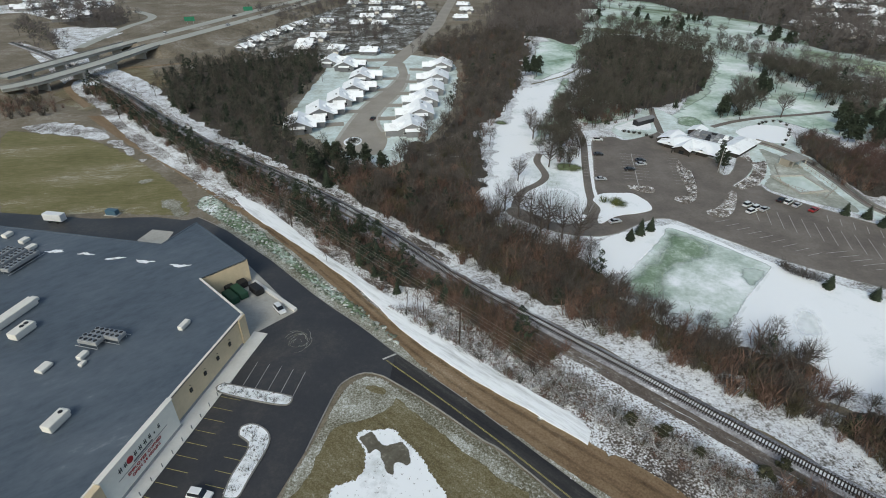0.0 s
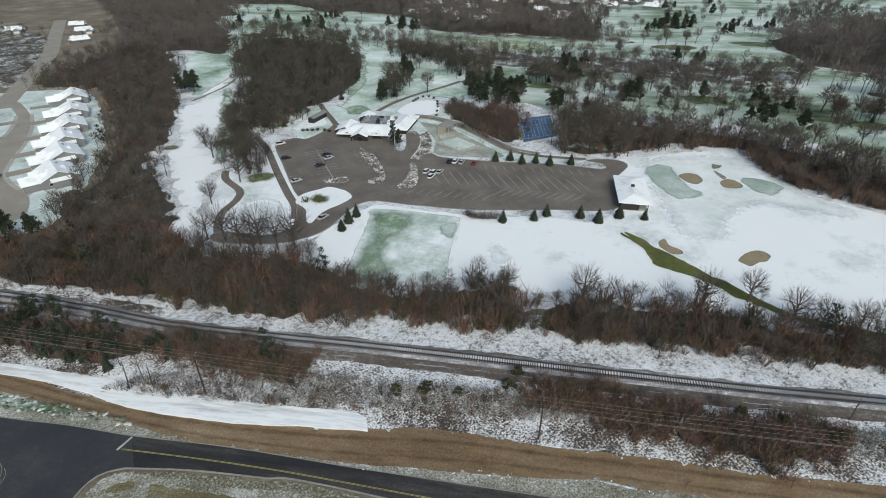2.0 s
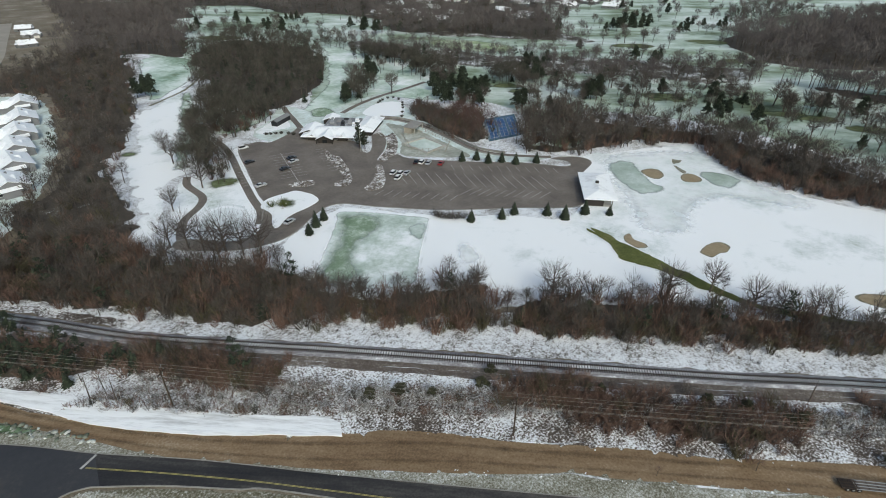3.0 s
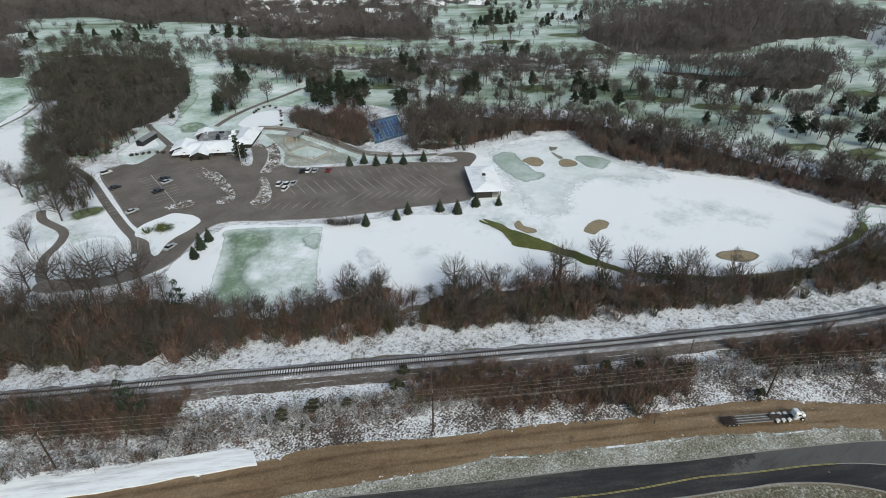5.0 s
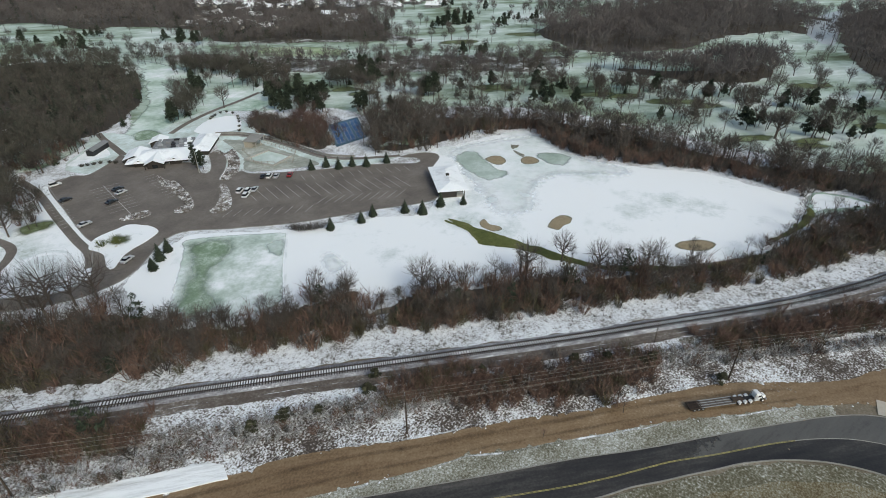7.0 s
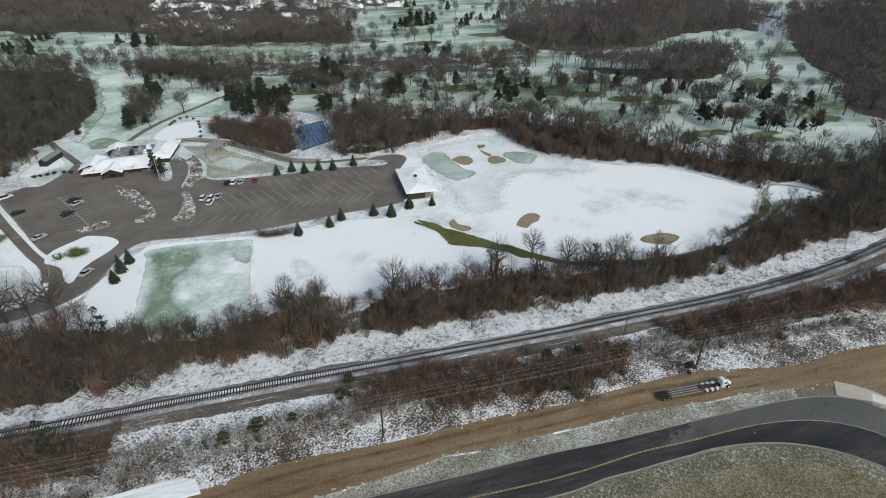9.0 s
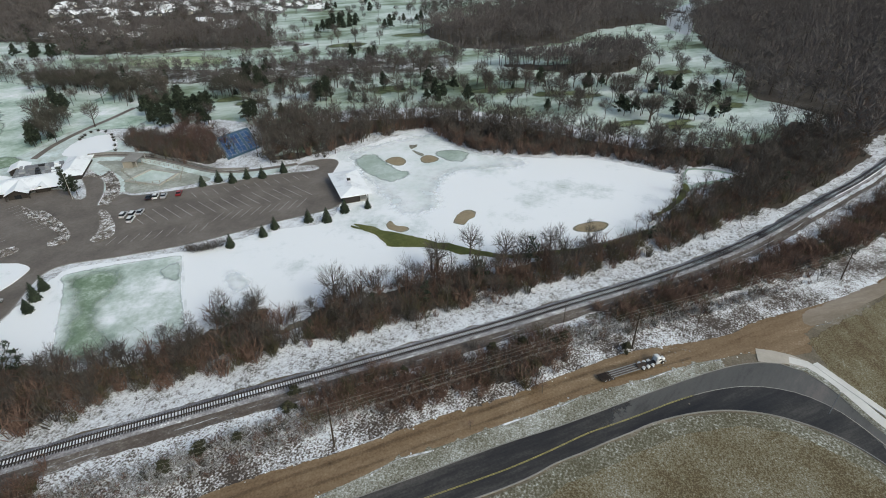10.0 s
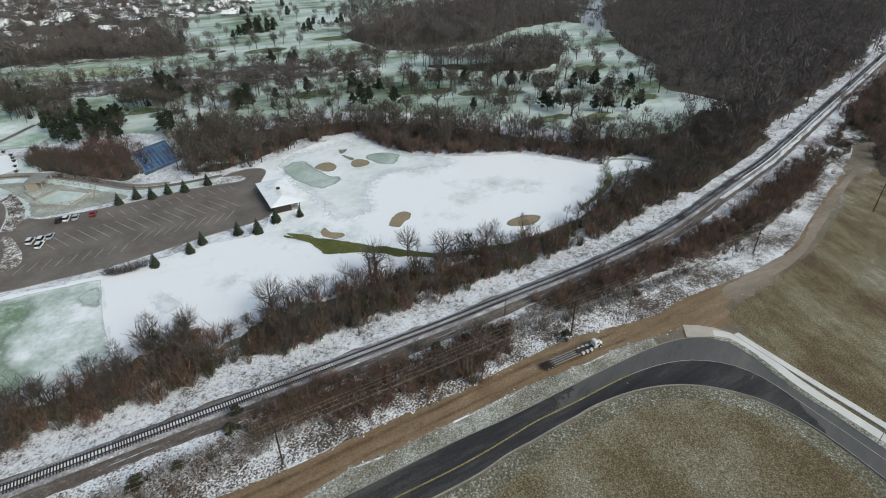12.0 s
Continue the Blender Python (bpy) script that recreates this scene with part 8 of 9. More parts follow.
first = house("grey-sided home with a snow-covered gable roof", m_siding, 1)
second = house("dark grey home with a snow-covered cross gable roof", m_siding_dark, 1)
hrng = random.Random(3)
kinds = (first, second)
first.matrix_world = pose(*HOMES_EAST[0], 0.03, 0, 0, 8)
second.matrix_world = pose(*HOMES_WEST[0], 0.03, 0, 0, 190)
for i, (x, y) in enumerate(HOMES_EAST[1:]):
    copy_thing(first, pose(x, y, 0.03, 0, 0, 6 - i * 2))
for i, (x, y) in enumerate(HOMES_WEST[1:]):
    copy_thing(kinds[(i + 1) % 2], pose(x, y, 0.03, 0, 0, 192 - 4 * i))
for i, (x, y) in enumerate(HOMES_HIGHWAY):
    copy_thing(kinds[i % 2], pose(x, y, 0.03, 0, 0, 155)).scale = (0.72, 0.72, 0.8)
for i, (x, y) in enumerate(HOMES_NORTH):
    copy_thing(kinds[i % 2], pose(x, y, 0.03, 0, 0, (90, 270, 80, 260)[i % 4] + hrng.uniform(-8, 8))).scale = (0.82, 0.82, 0.85)
for outline, gap in ((SUBURB, 34), (SUBURB_WEST, 30), (TOWN_NORTH, 46)):
    for i, q in enumerate(scatter(outline, gap, rng)):
        copy_thing(kinds[i % 2], pose(q[0], q[1], 0.03, 0, 0, hrng.choice((0, 90, 180, 270)) + 20))


# clubhouse
club = thing("clubhouse", (112.2, 228.0, 0.1), math.atan2(-0.66, 0.75), "low clubhouse under wide snow-covered roofs", "clubhouse")
# brown wall colour, darkened to hold the shade under the eaves
m_club = plain("brown_wall_with_eave_shade", (0.032, 0.027, 0.023), 0.8)
part("main_wall", box(0, 0, 0, 23, 10.5, 3.0), m_club, club, "brown wall with the eaves' shade in its colour")
part("main_roof", hip(-11.5, 11.5, -5.4, 5.4, 3.0, 3.6, 4.2), m_roof_snow, club, "snow-covered hipped roof")
part("entry_wall", gable_wall(-5.5, 1.5, -12, -5, 3.4, 2.6, "y"), m_club, club)
part("entry_roof", gable(-5.5, 1.5, -12.5, 0, 3.4, 2.8, 1.0, along="y"), m_roof_snow, club, "snow-covered entrance gable")
for x in (-9.5, 6.5):
    part("dormer_wall", gable_wall(x - 2.6, x + 2.6, -8.2, -3, 2.8, 1.9, "y"), m_club, club)
    part("dormer_roof", gable(x - 2.6, x + 2.6, -8.6, 0, 2.8, 2.1, 0.9, along="y"), m_roof_snow, club, "snow-covered front gable")
part("wing_wall", gable_wall(-17, -8, -3, 9, 3.2, 2.6, "y"), m_club, club)
part("wing_roof", gable(-17, -8, -3, 9, 3.2, 2.6, 1.0, along="y"), m_roof_snow, club, "snow-covered wing roof")
part("east_wall", box(17.4, 13, 0, 9, 24, 3.4, turn=radians(-6.5)), m_club, club)
bm = hip(-4.5, 4.5, -12, 12, 3.4, 3.0, 1.2)
bmesh.ops.transform(bm, matrix=Matrix.Translation((17.4, 13, 0)) @ Matrix.Rotation(radians(-6.5), 4, "Z"), verts=bm.verts)
part("east_roof", bm, m_roof_snow, club, "snow-covered hipped roof")
part("north_wall", gable_wall(-10, -3, 18.5, 27, 3.0, 2.2, "y"), m_club, club)
part("north_roof", gable(-10, -3, 18.5, 27, 3.0, 2.2, 0.8, along="y"), m_roof_snow, club, "snow-covered north gable")
part("flat_wall", box(2.6, 14, 0, 18.5, 15, 3.8), m_club, club)
part("flat_roof", box(2.6, 14, 3.8, 19, 15.5, 0.3), m_siding, club, "grey flat roof crowded with equipment")
for k in range(20):
    part("roof_equipment", box(-4.8 + (k % 5) * 3.4 + 0.7 * (k % 3), 8.4 + (k // 5) * 3.4, 4.1, 1.2 + 0.7 * (k % 3), 1.2 + 0.3 * (k % 4), 0.7 + 0.4 * (k % 2), 0.06), (m_unit_grey, m_siding, m_black, m_unit_grey, m_roof_snow)[k % 5], club)
for k in range(6):
    w = part("window", box(-9.5 + k * 3.8, -5.3, 0.9, 2.6, 0.1, 1.6), m_unit_grey, club)
    part("pane", box(-9.5 + k * 3.8, -5.36, 1.0, 2.4, 0.04, 1.4), m_glass, w)
part("door", box(-2, -12.06, 0.05, 2.4, 0.1, 2.4), m_glass, club)
for x in (-6.2, 2.2):
    part("porch_post", box(x, -13, 0, 0.4, 0.4, 3.5), m_club, club)

club.scale = (0.88, 0.88, 0.64)

# cart shelter at the end of the lot
c = sum((Vector(q) for q in SHED), Vector((0, 0))) / 4
along = Vector(SHED[0]) - Vector(SHED[3])
shed = thing("range_shelter", (c.x, c.y, 0.1), math.atan2(along.y, along.x), "open shelter with a snow-covered hipped roof", "shelter")
part("roof", hip(-11.2, 11.2, -5.0, 5.0, 3.0, 1.5, 0.9), m_roof_snow, shed, "snow-covered hipped roof")
part("back_wall", box(0, 4.6, 0, 22, 0.3, 3.0), m_club, shed, "dark brown wall")
part("side_wall", box(10.8, 0, 0, 0.3, 9, 3.0), m_club, shed, "dark brown wall")
part("side_wall", box(-10.8, 1.5, 0, 0.3, 6, 3.0), m_club, shed, "dark brown wall")
for k in range(7):
    part("post", box(-10.5 + k * 3.5, -4.6, 0, 0.25, 0.25, 3.0), m_club, shed)
part("floor", box(0, 0, 0, 22, 9.4, 0.1), m_concrete, shed)
part("cupola", box(0, 0, 4.2, 1.2, 1.2, 0.9, 0.08), m_club, shed, "dark roof cupola")

# courts behind the trees
court = tagged(new("tennis_courts"), "blue painted courts with pale lines behind a fence", "tennis court", kind="structure")
q = [Vector(p) for p in COURT]
u, v = q[1] - q[0], q[3] - q[0]
at = lambda s, t: q[0] + u * s + v * t
sheet("border", COURT, 0.18, m_court_green, round_off=False, parent=court)
for k in range(3):
    s0, s1 = 0.06 + k * 0.31, 0.06 + k * 0.31 + 0.25
    sheet("court", [at(s0, 0.08), at(s1, 0.08), at(s1, 0.92), at(s0, 0.92)], 0.19, m_court, round_off=False, parent=court)
    for s in (s0 + 0.01, s1 - 0.01, (s0 + s1) / 2):
        stripe("line", at(s, 0.12), at(s, 0.88), 0.12, 0.195, m_white, court)
    for t in (0.12, 0.35, 0.5, 0.65, 0.88):
        stripe("line", at(s0 + 0.01, t), at(s1 - 0.01, t), 0.12, 0.195, m_white, court)
fence = thing("fence", label="tall chain-link fence round the courts", category="fence")
ring = [at(0, 0), at(1, 0), at(1, 1), at(0, 1)]
for a, b in zip(ring, ring[1:] + ring[:1]):
    for k in range(7):
        p = a.lerp(b, k / 7)
        part("post", rod((p.x, p.y, 0.1), (p.x, p.y, 3.2), 0.06, n=5), m_steel, fence)
    for z in (1.6, 3.2):
        part("rail", rod((a.x, a.y, z), (b.x, b.y, z), 0.04, n=4), m_steel, fence)

# pool yard
pool = tagged(new("pool"), "drained pool basin with pale concrete walls", "pool", kind="structure")
sheet("basin", POOL, 0.2, m_pale_green, round_off=False, parent=pool)
pl = [Vector(p) for p in POOL]
for a, b in zip(pl, pl[1:] + pl[:1]):
    d = b - a
    part("wall", box((a.x + b.x) / 2, (a.y + b.y) / 2, 0.13, d.length + 0.5, 0.5, 0.7, turn=math.atan2(d.y, d.x)), m_concrete, pool)
pv = [Vector(p) for p in PAVILION]
c = sum(pv, Vector((0, 0))) / 4
d = pv[1] - pv[0]
pav = thing("pavilion", (c.x, c.y, 0.13), math.atan2(d.y, d.x), "small pavilion with a flat grey roof beside the pool", "pavilion")
part("roof", box(0, 0, 2.8, 10, 6.5, 0.35, 0.05), m_kerb, pav)
part("wall", box(-2.5, 0.8, 0, 4, 4, 2.8), m_siding_tan, pav)
for x in (-4.5, 0.5, 4.5):
    for y in (-2.8, 2.8):
        part("post", box(x, y, 0, 0.25, 0.25, 2.8), m_concrete, pav)
yf = thing("fence", label="low pale fence round the pool yard", category="fence")
ring = [Vector(p) for p in ((131, 190), (138, 208), (150, 205), (150, 186), (141, 178))]
for a, b in zip(ring, ring[1:] + ring[:1]):
    n = max(3, int((b - a).length / 2.5))
    for k in range(n):
        p = a.lerp(b, k / n)
        part("post", box(p.x, p.y, 0.13, 0.14, 0.14, 1.3), m_siding_tan, yf)
    for z in (0.6, 1.3):
        part("rail", rod((a.x, a.y, z), (b.x, b.y, z), 0.06, n=4), m_siding_tan, yf)
cart = thing("cart_shed", (100, 261.3, 0.14), radians(33), "long low dark shed near the cart path", "shed")
part("wall", box(0, 0, 0, 12, 3.2, 2.2), m_black, cart)
part("roof", gable(-6, 6, -1.6, 1.6, 2.2, 0.9, 0.3), m_siding, cart)

# highway bridge
def deck(name, line, w):
    d = thing("highway_bridge", label="concrete highway bridge over the railway", category="bridge", group="twin highway bridges")
    pts = smooth(line, 6, False)
    ribbon("deck", pts, [(-w, 5.0), (-w, 6.0), (w, 6.0), (w, 5.0), (-w, 5.0)], m_highway, parent=d)
    for s in (-w, w):
        ribbon("parapet", pts, [(s - 0.18, 6.0), (s - 0.18, 6.65), (s + 0.18, 6.65), (s + 0.18, 6.0)], m_kerb, parent=d)
    L = len(pts)
    for k in range(1, 5):
        p = pts[L * k // 5]
        t = pts[min(L * k // 5 + 1, L - 1)] - p
        a = math.atan2(t.y, t.x)
        pier = part("pier", box(p.x, p.y, 0.0, 1.2, w * 1.4, 4.3, turn=a), m_concrete, d)
        part("pier_cap", box(p.x, p.y, 4.3, 1.6, w * 1.9, 0.7, turn=a), m_concrete, pier)
    return d


deck("far", HIGHWAY_FAR[:3], 6.0)
deck("near", HIGHWAY_NEAR[:4], 6.0)
mid = smooth([(-226, 418), (-200, 496), (-166, 603), (-151, 653), (-120, 770)], 8, False)
bank = tagged(new("highway"), "four-lane highway on a grassy embankment", "road", kind="structure")
ribbon("embankment", mid, [(-38, 0.02), (-18, 5.85), (18, 5.85), (34, 0.02)], m_ground, parent=bank)
ribbon("carriageway", smooth(HIGHWAY_FAR[2:] + [(-140, 720)], 8, False), [(-5.6, 6.0), (5.6, 6.0)], m_highway, parent=bank)
ribbon("carriageway", smooth(HIGHWAY_NEAR[3:] + [(-118, 730)], 8, False), [(-5.6, 6.0), (5.6, 6.0)], m_highway, parent=bank)
d0, n0 = (mid[1] - mid[0]).normalized(), Vector((-(mid[1] - mid[0]).normalized().y, (mid[1] - mid[0]).normalized().x))
tops, feet = [mid[0] + n0 * v for v in (-18, 18)], [mid[0] - d0 * 11 + n0 * v for v in (-30, 26)]
side_feet = [mid[0] + n0 * v for v in (-38, 34)]
mesh_ob("abutment_slope", [(*tops[0], 5.85), (*tops[1], 5.85), (*feet[1], 0.02), (*feet[0], 0.02), (*side_feet[0], 0.02), (*side_feet[1], 0.02)], [(0, 1, 2, 3), (0, 3, 4), (1, 5, 2)], m_ground, bank)
west = smooth([(-255, 312), (-262, 285), (-270, 240), (-280, 180)], 8, False)
ribbon("embankment", west, [(-30, 5.6), (10, 5.85), (24, 0.02)], m_ground, parent=bank)
for x, y in HIGHWAY_SIGNS:
    s = thing("road_sign", (x, y, 5.9), radians(15), "large green highway sign on posts", "road sign", "highway signs")
    part("board", box(0, 0, 2.2, 8.5, 0.15, 3.6), plain("sign_green", (0.02, 0.16, 0.09), 0.5), s)
    for dx in (-2.6, 2.6):
        part("post", rod((dx, 0.2, 0), (dx, 0.2, 5.6), 0.14, n=6), m_steel, s)

# ---- vehicles ----
def car(paint, label, suv=False):
    h = 1.75 if suv else 1.45
    c = thing("car", label=label, category="car", group="parked cars")
    bm = bmesh.new()
    prof = [(-2.25, 0.35), (2.25, 0.35), (2.3, 0.6), (2.2, 0.82), (1.1, 0.95), (-1.95, 1.0), (-2.28, 0.9), (-2.32, 0.55)]
    sides = [[bm.verts.new((x, s, z)) for x, z in prof] for s in (-0.9, 0.9)]
    n = len(prof)
    for i in range(n):
        bm.faces.new((sides[0][i], sides[0][(i + 1) % n], sides[1][(i + 1) % n], sides[1][i]))
    bm.faces.new(sides[0])
    bm.faces.new(sides[1])
    bmesh.ops.bevel(bm, geom=list(bm.edges), offset=0.07, segments=1, affect="EDGES")
    part("body", bm, paint, c)
    bm = bmesh.new()
    lo = [(1.05, 0.95), (-1.95 if suv else -1.6, 0.97)]
    hi = [(0.35, h), (-1.75 if suv else -0.95, h)]
    q = [bm.verts.new((x, s * w, z)) for s in (-1, 1) for (x, z), w in ((lo[0], 0.82), (hi[0], 0.66), (hi[1], 0.66), (lo[1], 0.82))]
    for f in ((0, 1, 2, 3), (4, 7, 6, 5), (0, 4, 5, 1), (1, 5, 6, 2), (2, 6, 7, 3), (3, 7, 4, 0)):
        bm.faces.new([q[i] for i in f])
    part("cabin_glass", bm, m_glass, c, "dark glass")
    part("roof", box((hi[0][0] + hi[1][0]) / 2, 0, h - 0.02, hi[0][0] - hi[1][0] + 0.1, 1.34, 0.07, 0.03), paint, c)
    for x in (-1.42, 1.42):
        for y in (-0.82, 0.82):
            w = part("wheel", rod((x, y - 0.1, 0.33), (x, y + 0.1, 0.33), 0.33, n=12), m_rubber, c)
            part("rim", rod((x, y * 1.125, 0.33), (x, y * 1.14, 0.33), 0.2, n=8), m_steel, w)
    for y in (-0.62, 0.62):
        part("headlight", box(2.26, y, 0.62, 0.08, 0.4, 0.14), m_unit, c)
        part("tail_light", box(-2.3, y, 0.7, 0.06, 0.35, 0.14), PAINTS["red"], c, "red tail light")
    return c


saloon = {n: car(PAINTS[n], f"parked {n} passenger car on asphalt", n == "white") for n in PAINTS}
LOT_U = math.degrees(math.atan2(-0.70, 0.715))
STAND = [("white", 0, LOT_U + 75), ("white", 1, LOT_U + 75), ("silver", 2, LOT_U + 75), ("white", 3, LOT_U + 75), ("black", 4, LOT_U + 80), ("white", 5, LOT_U + 80),
         ("silver", 6, LOT_U + 80), ("red", 7, LOT_U + 80), ("white", 8, 0), ("black", 9, 5), ("black", 10, 8), ("silver", 11, 8), ("black", 12, 8), ("silver", 13, 4),
         ("silver", 14, 20), ("white", 15, -50), ("white", 16, -10), ("black", 17, 75), ("white", 18, 70)]
used = set()
for n, i, turn in STAND:
    m = pose(*CARS[i], 0.13, 0, 0, turn)
    if n in used:
        copy_thing(saloon[n], m)
    else:
        saloon[n].matrix_world = m
        used.add(n)
for n, t, side in (("white", 0.2, 0), ("silver", 0.35, 1), ("black", 0.55, 0), ("white", 0.8, 1)):
    line = smooth(HIGHWAY_NEAR[3:] if side else HIGHWAY_FAR[2:], 8, False)
    p = line[int(t * (len(line) - 1))]
    copy_thing(saloon[n], pose(p.x + 1.5, p.y, 6.02, 0, 0, 72))

# lowboy truck on the dirt road
a, b = Vector(TRUCK[0]), Vector(TRUCK[1])
ang = math.atan2(b.y - a.y, b.x - a.x)
truck = thing("truck", ((a.x + b.x) / 2, (a.y + b.y) / 2, 0.1), ang, "white-cab truck with a long empty lowboy trailer", "truck")
L = (b - a).length
part("deck", box(-3.2, 0, 0.72, 9.6, 2.3, 0.16, 0.03), m_deck, truck, "worn brown timber trailer deck")
for y in (-1.12, -0.36, 0.36, 1.12):
    part("deck_rail", box(-3.2, y, 0.88, 9.4, 0.16, 0.1), m_unit_grey, truck, "pale steel rail")
for k in range(5):
    part("crossbar", box(-7.2 + 2.0 * k, 0, 0.885, 0.12, 2.1, 0.06), m_black, truck)
for y in (-1.1, -0.37, 0.37, 1.1):
    part("tail_beam", box(-L / 2 + 0.6, y, 0.72, 3.4, 0.16, 0.26), m_truck_frame, truck, "rusty brown tail beam")
for k in range(7):
    part("tail_slat", box(-L / 2 - 0.9 + 0.5 * k, 0, 0.9, 0.18, 2.2, 0.12), m_truck_frame, truck)
part("tail_pan", box(-L / 2 + 0.6, 0, 0.62, 3.2, 2.1, 0.08), m_black, truck)
for k in range(3):
    for y in (-1.05, 1.05):
        w = part("wheel", rod((-L / 2 + 0.2 + 1.15 * k, y - 0.2, 0.48), (-L / 2 + 0.2 + 1.15 * k, y + 0.2, 0.48), 0.46, n=12), m_rubber, truck)
        part("rim", rod((-L / 2 + 0.2 + 1.15 * k, y * 1.19, 0.48), (-L / 2 + 0.2 + 1.15 * k, y * 1.205, 0.48), 0.25, n=8), m_steel, w)
part("gooseneck", box(2.5, 0, 0.95, 3.0, 1.2, 0.35, 0.05), m_truck_frame, truck, "rusty brown gooseneck")
part("chassis", box(5.4, 0, 0.7, 7.0, 0.9, 0.3), m_black, truck)
for k in range(3):
    for y in (-0.95, 0.95):
        x = 2.7 + 1.5 * k
        w = part("wheel", rod((x, y - 0.28, 0.52), (x, y + 0.28, 0.52), 0.52, n=14), m_rubber, truck)
        f = bmesh.new()
        bmesh.ops.create_cone(f, cap_ends=True, segments=14, radius1=0.56, radius2=0.56, depth=0.62, matrix=Matrix.Translation((x, y, 0.60)) @ Matrix.Rotation(radians(90), 4, "X"))
        bmesh.ops.bisect_plane(f, geom=f.verts[:] + f.edges[:] + f.faces[:], plane_co=(x, y, 0.78), plane_no=(0, 0, 1), clear_inner=True)
        part("mudguard", f, PAINTS["white"], truck, "white mudguard")
        part("hub", rod((x, y * 1.31, 0.52), (x, y * 1.34, 0.52), 0.3, n=10), PAINTS["white"], w, "white wheel hub")
part("cab", box(7.7, 0, 0.85, 1.5, 2.0, 1.75, 0.28), PAINTS["white"], truck, "white cab")
part("roof_fairing", box(7.3, 0, 2.5, 0.9, 1.6, 0.3, 0.12), PAINTS["white"], truck)
part("bonnet", box(9.2, 0, 0.7, 1.7, 1.5, 0.95, 0.28), PAINTS["white"], truck)
part("windscreen", box(8.42, 0, 1.75, 0.1, 1.7, 0.62), m_glass, truck)
part("grille", box(10.06, 0, 0.8, 0.08, 1.0, 0.6), m_black, truck)
part("bumper", box(10.1, 0, 0.45, 0.25, 2.0, 0.3, 0.05), m_steel, truck)
for y in (-1.0, 1.0):
    part("side_window", box(7.9, y * 1.0, 1.75, 0.8, 0.06, 0.55), m_glass, truck)
    w = part("wheel", rod((9.1, y * 0.9 - 0.15, 0.5), (9.1, y * 0.9 + 0.15, 0.5), 0.5, n=12), m_rubber, truck)
    part("hub", rod((9.1, y * 1.06, 0.5), (9.1, y * 1.08, 0.5), 0.26, n=10), PAINTS["white"], w, "white wheel hub")
    part("exhaust", rod((6.75, y * 0.8, 1.0), (6.75, y * 0.8, 2.9), 0.08, n=6), m_steel, truck)
    part("fuel_tank", rod((6.7, y * 0.85, 0.75), (8.0, y * 0.85, 0.75), 0.3, n=10), m_steel, truck)
    part("mirror", box(8.4, y * 1.2, 1.7, 0.1, 0.25, 0.4, 0.03), m_black, truck)

truck.scale = (0.87, 0.87, 0.87)

# ---- single trees and shrubs ----
def spruce(h, r, label):
    (v, f), (tv, tf) = conifer(h, r, 16, 11, 0.22, 0.18, 0.04)
    t = thing("spruce_tree", label=label, category="conifer", group="planted spruces")
    mesh_ob("crown", v, f, m_needle, t)
    mesh_ob("trunk", tv, tf, m_bark, t)
    return t


def pine(h, r, label):
    (v, f), (tv, tf) = old_pine(h, r, 34, 30)
    t = thing("pine_tree", label=label, category="conifer", group="golf course pines")
    mesh_ob("crown", v, f, m_needle, t)
    mesh_ob("trunk", tv, tf, m_bark, t)
    return t


def oak(h, spread, limbs, twigs, width, label):
    (v, f), (tv, tf) = bare_tree(h, spread, limbs, twigs, width, 5, 0.22)
    t = thing("bare_tree", label=label, category="tree", group="single bare trees")
    mesh_ob("trunk", v, f, m_bark, t, "grey-brown trunk and limbs")
    mesh_ob("crown", tv, tf, m_twig, t)
    return t


def plant(masters, places, lo, hi):
    for i, (x, y) in enumerate(places):
        m = masters[i % len(masters)]
        s = rng.uniform(lo, hi)
        pm = Matrix.LocRotScale((x, y, 0.1), Euler((0, 0, rng.uniform(0, 6.283))), (s, s, s * rng.uniform(0.9, 1.1)))
        if m.get("planted"):
            c = copy_thing(m, pm)
            c.scale = (s, s, s)
        else:
            m.matrix_world = pm
            m["planted"] = 1


spruces = [spruce(6.0, 2.0, "small dark conical spruce in the snow") for _ in range(3)]
plant(spruces, PINES_SOUTH + PINES_NORTH, 0.68, 1.0)
plant([spruce(9.5, 3.0, "tall conical spruce in a row on the golf course")], FIR_ROW, 0.85, 1.05)
for x, y in JUNIPERS:
    (v, f), (tv, tf) = old_pine(3.4, 1.9, 12, 60)
    bush = thing("juniper", (x, y, 0.1), rng.uniform(0, 6), "round dull olive juniper in the trackside scrub", "juniper", "junipers")
    mesh_ob("crown", v * rng.uniform(0.75, 1.1), f, m_juniper, bush)
    mesh_ob("trunk", tv * 0.8, tf, m_bark, bush)
pine_masters = [pine(12, 4.4, "dark ragged pine on the golf course") for _ in range(4)]
plant(pine_masters, GOLF_PINES + GOLF_PINES_FAR + PINES_TOP + PINES_STREET + scatter(PINE_GROVE, 8.4, rng) + scatter(PINE_GROVE_EAST, 11, rng), 0.6, 1.0)
oaks = [oak(11, 5.0, 16, 260, 0.035, "broad leafless oak beside the snow") for _ in range(4)]
plant(oaks, OAKS, 0.75, 1.1)
plant([oak(14, 7.5, 18, 230, 0.03, "large leafless oak with heavy limbs above the green")], [(31.2, 148.6)] + OAKS_GREEN, 0.8, 1.05)
golf_oaks = [oak(12.5, 5.2, 14, 190, 0.085, "leafless tree on the snowy golf course") for _ in range(4)]
plant(golf_oaks, GOLF_TREES + GOLF_TREES_FAR, 0.8, 1.2)
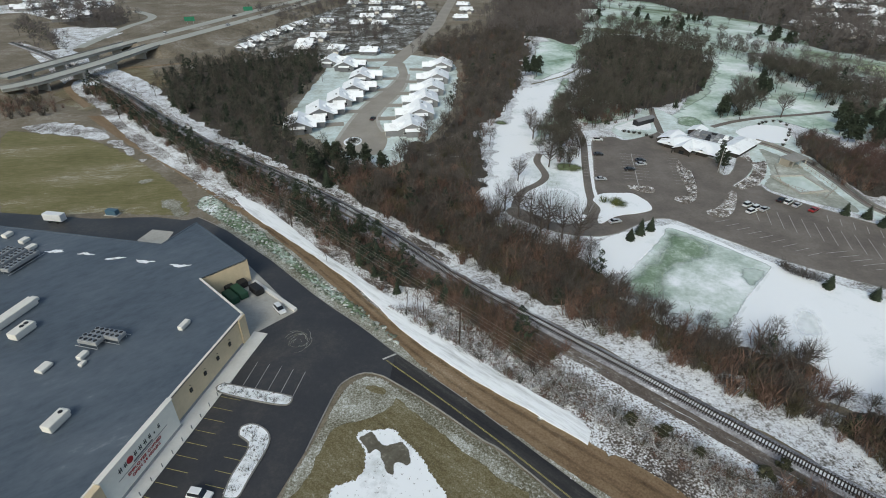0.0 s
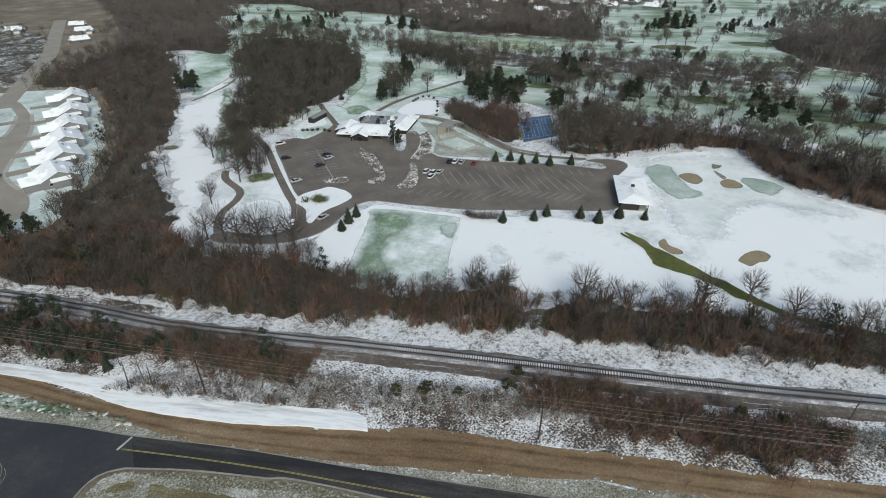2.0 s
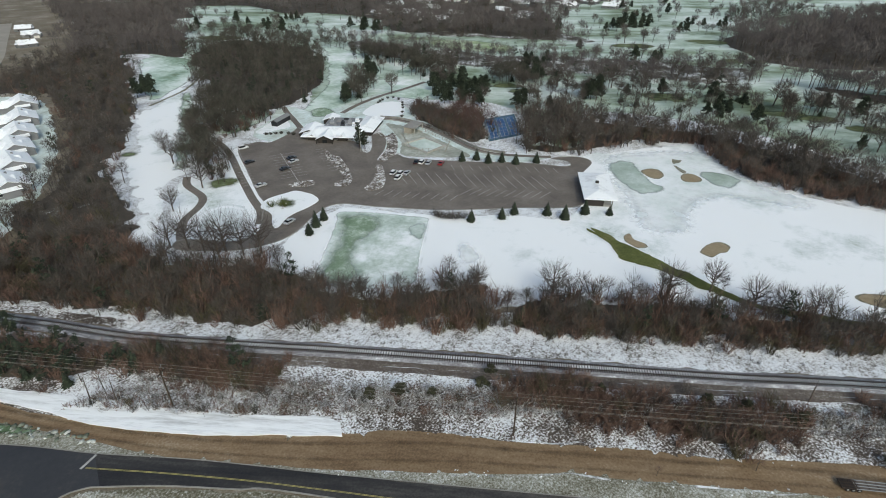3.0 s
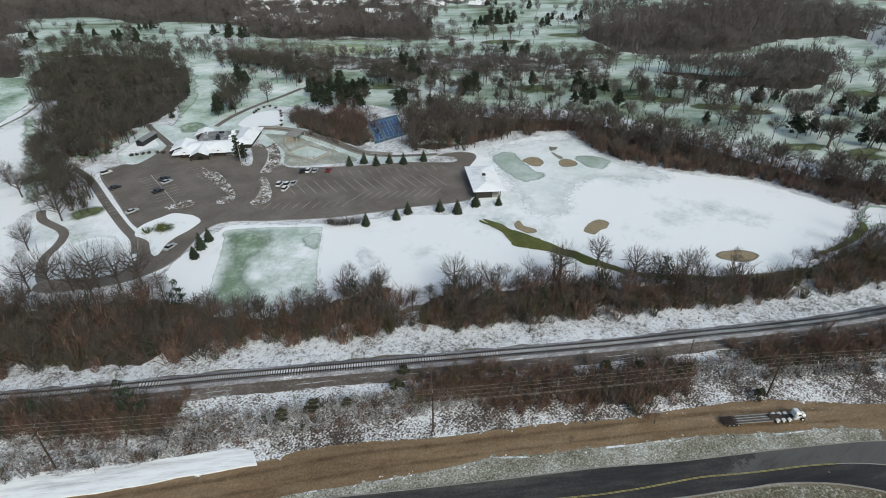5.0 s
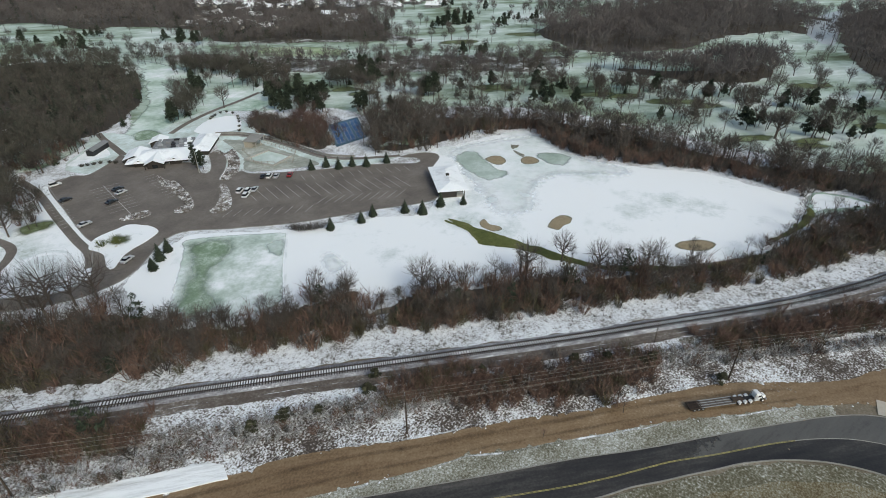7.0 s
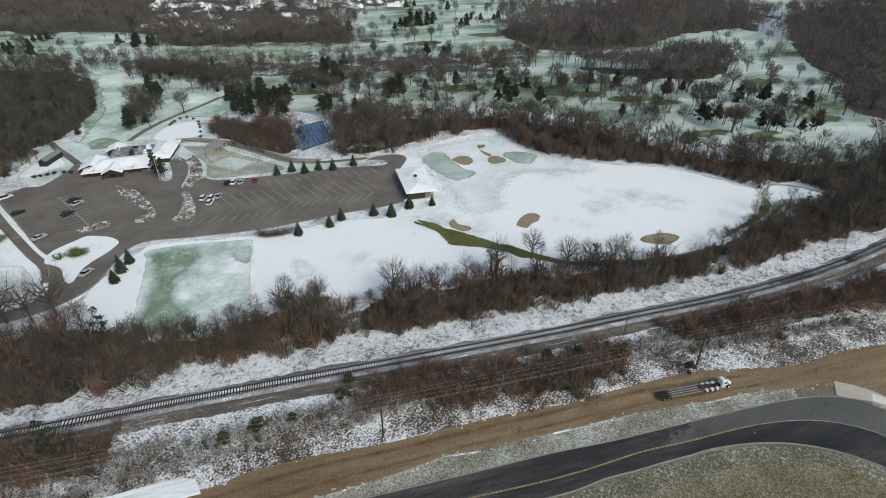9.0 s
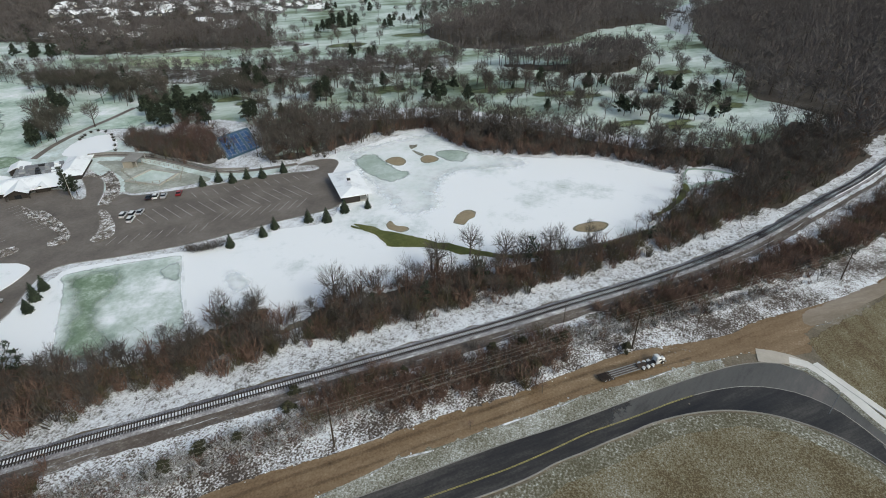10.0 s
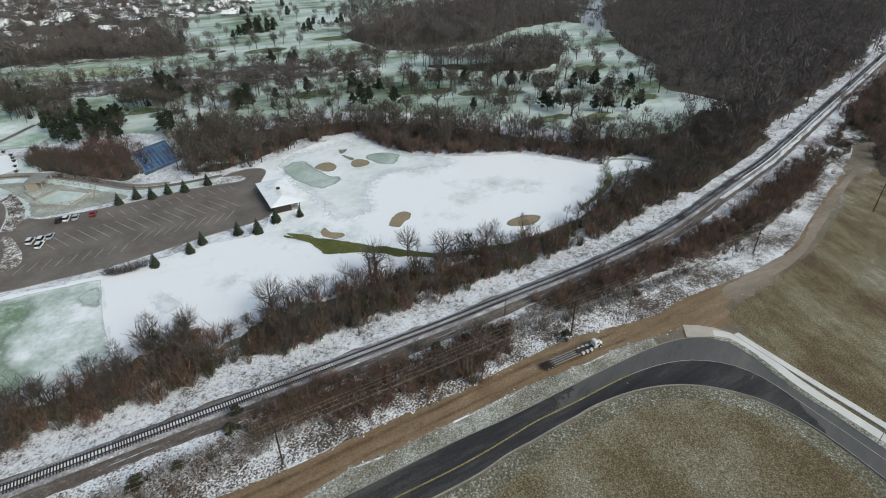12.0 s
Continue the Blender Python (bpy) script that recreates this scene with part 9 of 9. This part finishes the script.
wood(GOLF, 24, broad_trees, 0.6, 1.0, "scattered leafless trees between the fairways", gaps=0.45)
for outline, gap in ((SUBURB, 15), (SUBURB_WEST, 17), (TOWN_NORTH, 14)):
    wood(outline, gap, wild_trees, 0.7, 1.15, "leafless trees between distant homes", evergreen=gap * 1.9)
wood([(p[0], p[1]) for p in SHRUB_BED], 4.5, near_trees, 0.4, 0.7, "maroon leafless thicket beside the clubhouse", m_twig_maroon, brush=2.6, mix=(0.2, 0.7, 0.1))

# bunkers: shallow sand dishes with a raised lip
for outline in (SAND_A, SAND_B, SAND_C, SAND_D, SAND_E):
    c = sum((Vector(q) for q in outline), Vector((0, 0))) / len(outline)
    sheet("bunker_lip", [c + (Vector(q) - c) * 1.16 for q in outline], 0.10, m_frost, "dark grass lip round the bunker", "grass", 0.4, 0.6, feather=0.8)
    sheet("bunker", outline, 0.12, m_sand, "kidney-shaped tan sand bunker in the snow", "bunker", 0.2, 0.6, feather=0.4)


# lot planting and markings
def shrub(at, h, r, material, label):
    v, f = thicket(h, r, 60, 0.05)
    s = thing("shrub", (*at, 0.2), rng.uniform(0, 6), label, "shrub", "lot shrubs")
    mesh_ob("crown", v, f, material, s)
    return s


for at, h, r, m in (((62, 173), 2.2, 2.6, m_creek), ((58.5, 175), 2.0, 2.2, m_creek), *((q, 2.3, 2.4, m_twig) for q in LOT_BUSHES), *((q, 1.2, 1.1, m_twig_dark) for q in ENTRY_SHRUBS), *((q, 1.1, 0.9, m_twig_dark) for q in PATIO_RING)):
    shrub(at, h, r, m, "rounded leafless shrub beside the parking lot")
big = pine(11, 2.6, "tall dark evergreen beside the clubhouse entrance")
big.matrix_world = pose(114, 207, 0.2)
tall = [(114.8, 203.5), (113.2, 205)]
for x, y in tall:
    copy_thing(big, Matrix.LocRotScale((x, y, 0.2), Euler((0, 0, x)), (0.8, 0.8, 0.75)))
flag = thing("flagpole", (111.8, 202, 0.2), 0, "white flagpole on the entrance island", "flagpole")
part("pole", rod((0, 0, 0), (0, 0, 10), 0.08, 0.05, 6), m_unit, flag)
bx, by = STREET[0]
stuff("low_shrubs", [(gather(low_bushes, [(bx + rng.normal() * 1.1, by + 4.5 + rng.normal() * 1.7) for _ in range(26)], 0.8, 1.4), m_twig_dark, "twigs")], "dark shrubs in the cul-de-sac island", "shrubs")
for outline in (ISLAND_D, ISLAND_G, ISLAND_E):
    stuff("low_shrubs", [(gather(low_bushes, scatter(outline, 2.4, rng), 0.7, 1.2), m_twig, "twigs")], "low brown shrubs in the planting island", "shrubs")

for k, outline in enumerate((ISLAND_C, ISLAND_D, ISLAND_E, ISLAND_G, ISLAND_H)):
    spots = scatter(outline, 1.9 if k else 5.0, rng)
    if spots:
        stuff("boulders", [(gather(rock_templates, spots, 0.5, 1.4), m_walk, "rocks")], "pale landscape boulders in the planting island", "rocks")

clods = [(q.x + rng.normal() * 0.5, q.y + rng.normal() * 0.5) for line in (dirt_n, dirt_s) for q in smooth(line, 0.9, False) if 22 < q.x < 125 and rng.random() < 0.45]
stuff("snow_lumps", [(gather(rock_templates, clods, 0.18, 0.5), m_snow_rough, "lumps")], "lumps of snow and clods along the dirt road", "snow")
wheel_spray = [(113 + rng.normal() * 5, -11 + rng.normal() * 4) for _ in range(60)]
stuff("clods", [(gather(rock_templates, [q for q in wheel_spray if abs(q[0] - 104) + abs(q[1] + 4) > 9], 0.25, 0.6), m_track, "clods")], "pale clods scattered on the dirt road", "clods")

lines = tagged(new("parking_marking"), "pale stall lines on the club lot", "road marking", kind="structure")
for (a, b), run, gap in ((((112.2, 173.1), (160.3, 128.8)), (-3.7, -11.9), 3.9), (((126.5, 142.1), (151.8, 117.6)), (-7.4, -1.2), 3.3), (((98.3, 162.2), (121.8, 137.1)), (-5.2, -1.7), 3.6), (((134.2, 165.4), (169.8, 133.3)), (-2.2, -4.8), 3.9)):
    a, b, run = Vector(a), Vector(b), Vector(run)
    for k in range(int((b - a).length / gap)):
        p = a + (b - a).normalized() * gap * k
        if inside((p.x, p.y), CLUB_LOT) and inside((p.x + run.x, p.y + run.y), CLUB_LOT):
            stripe("line", p, p + run, 0.13, 0.108, m_white, lines)
p, e = (Vector(t) for t in LOT_ROW_LINE)
d = (e - p).normalized()
nn = Vector((d.y, -d.x))
stripe("line", p, e, 0.2, 0.112, m_white, lines)
for k in range(10):
    q = p + d * (1.5 + k * 2.9)
    for s in (-1, 1):
        stripe("line", q, q + nn * s * 5.3, 0.11, 0.108, m_white, lines)
    w = q - nn * 14.5 + d * 1.0
    stripe("line", w, w - nn * 4.5, 0.11, 0.108, m_white, lines)
    w = q + nn * 15.5 + d * 0.5
    stripe("line", w, w + nn * 5.0, 0.11, 0.108, m_white, lines)
for x, y in FIELD_POSTS:
    s = thing("street_lamp", (x, y, 0.05), 0, "slim pale street lamp beside the road", "street lamp", "street lamps")
    part("post", rod((0, 0, 0), (0, 0, 6.5), 0.09, 0.06, 6), m_steel, s)
    part("lamp_head", box(0.4, 0, 6.45, 0.9, 0.3, 0.14, 0.04), m_unit, s)
sheet("stream", STREAM, 0.05, plain("grey_ice", (0.4, 0.43, 0.46), 0.3), "pale frozen stream among the woods", "water", 1.5, 6)
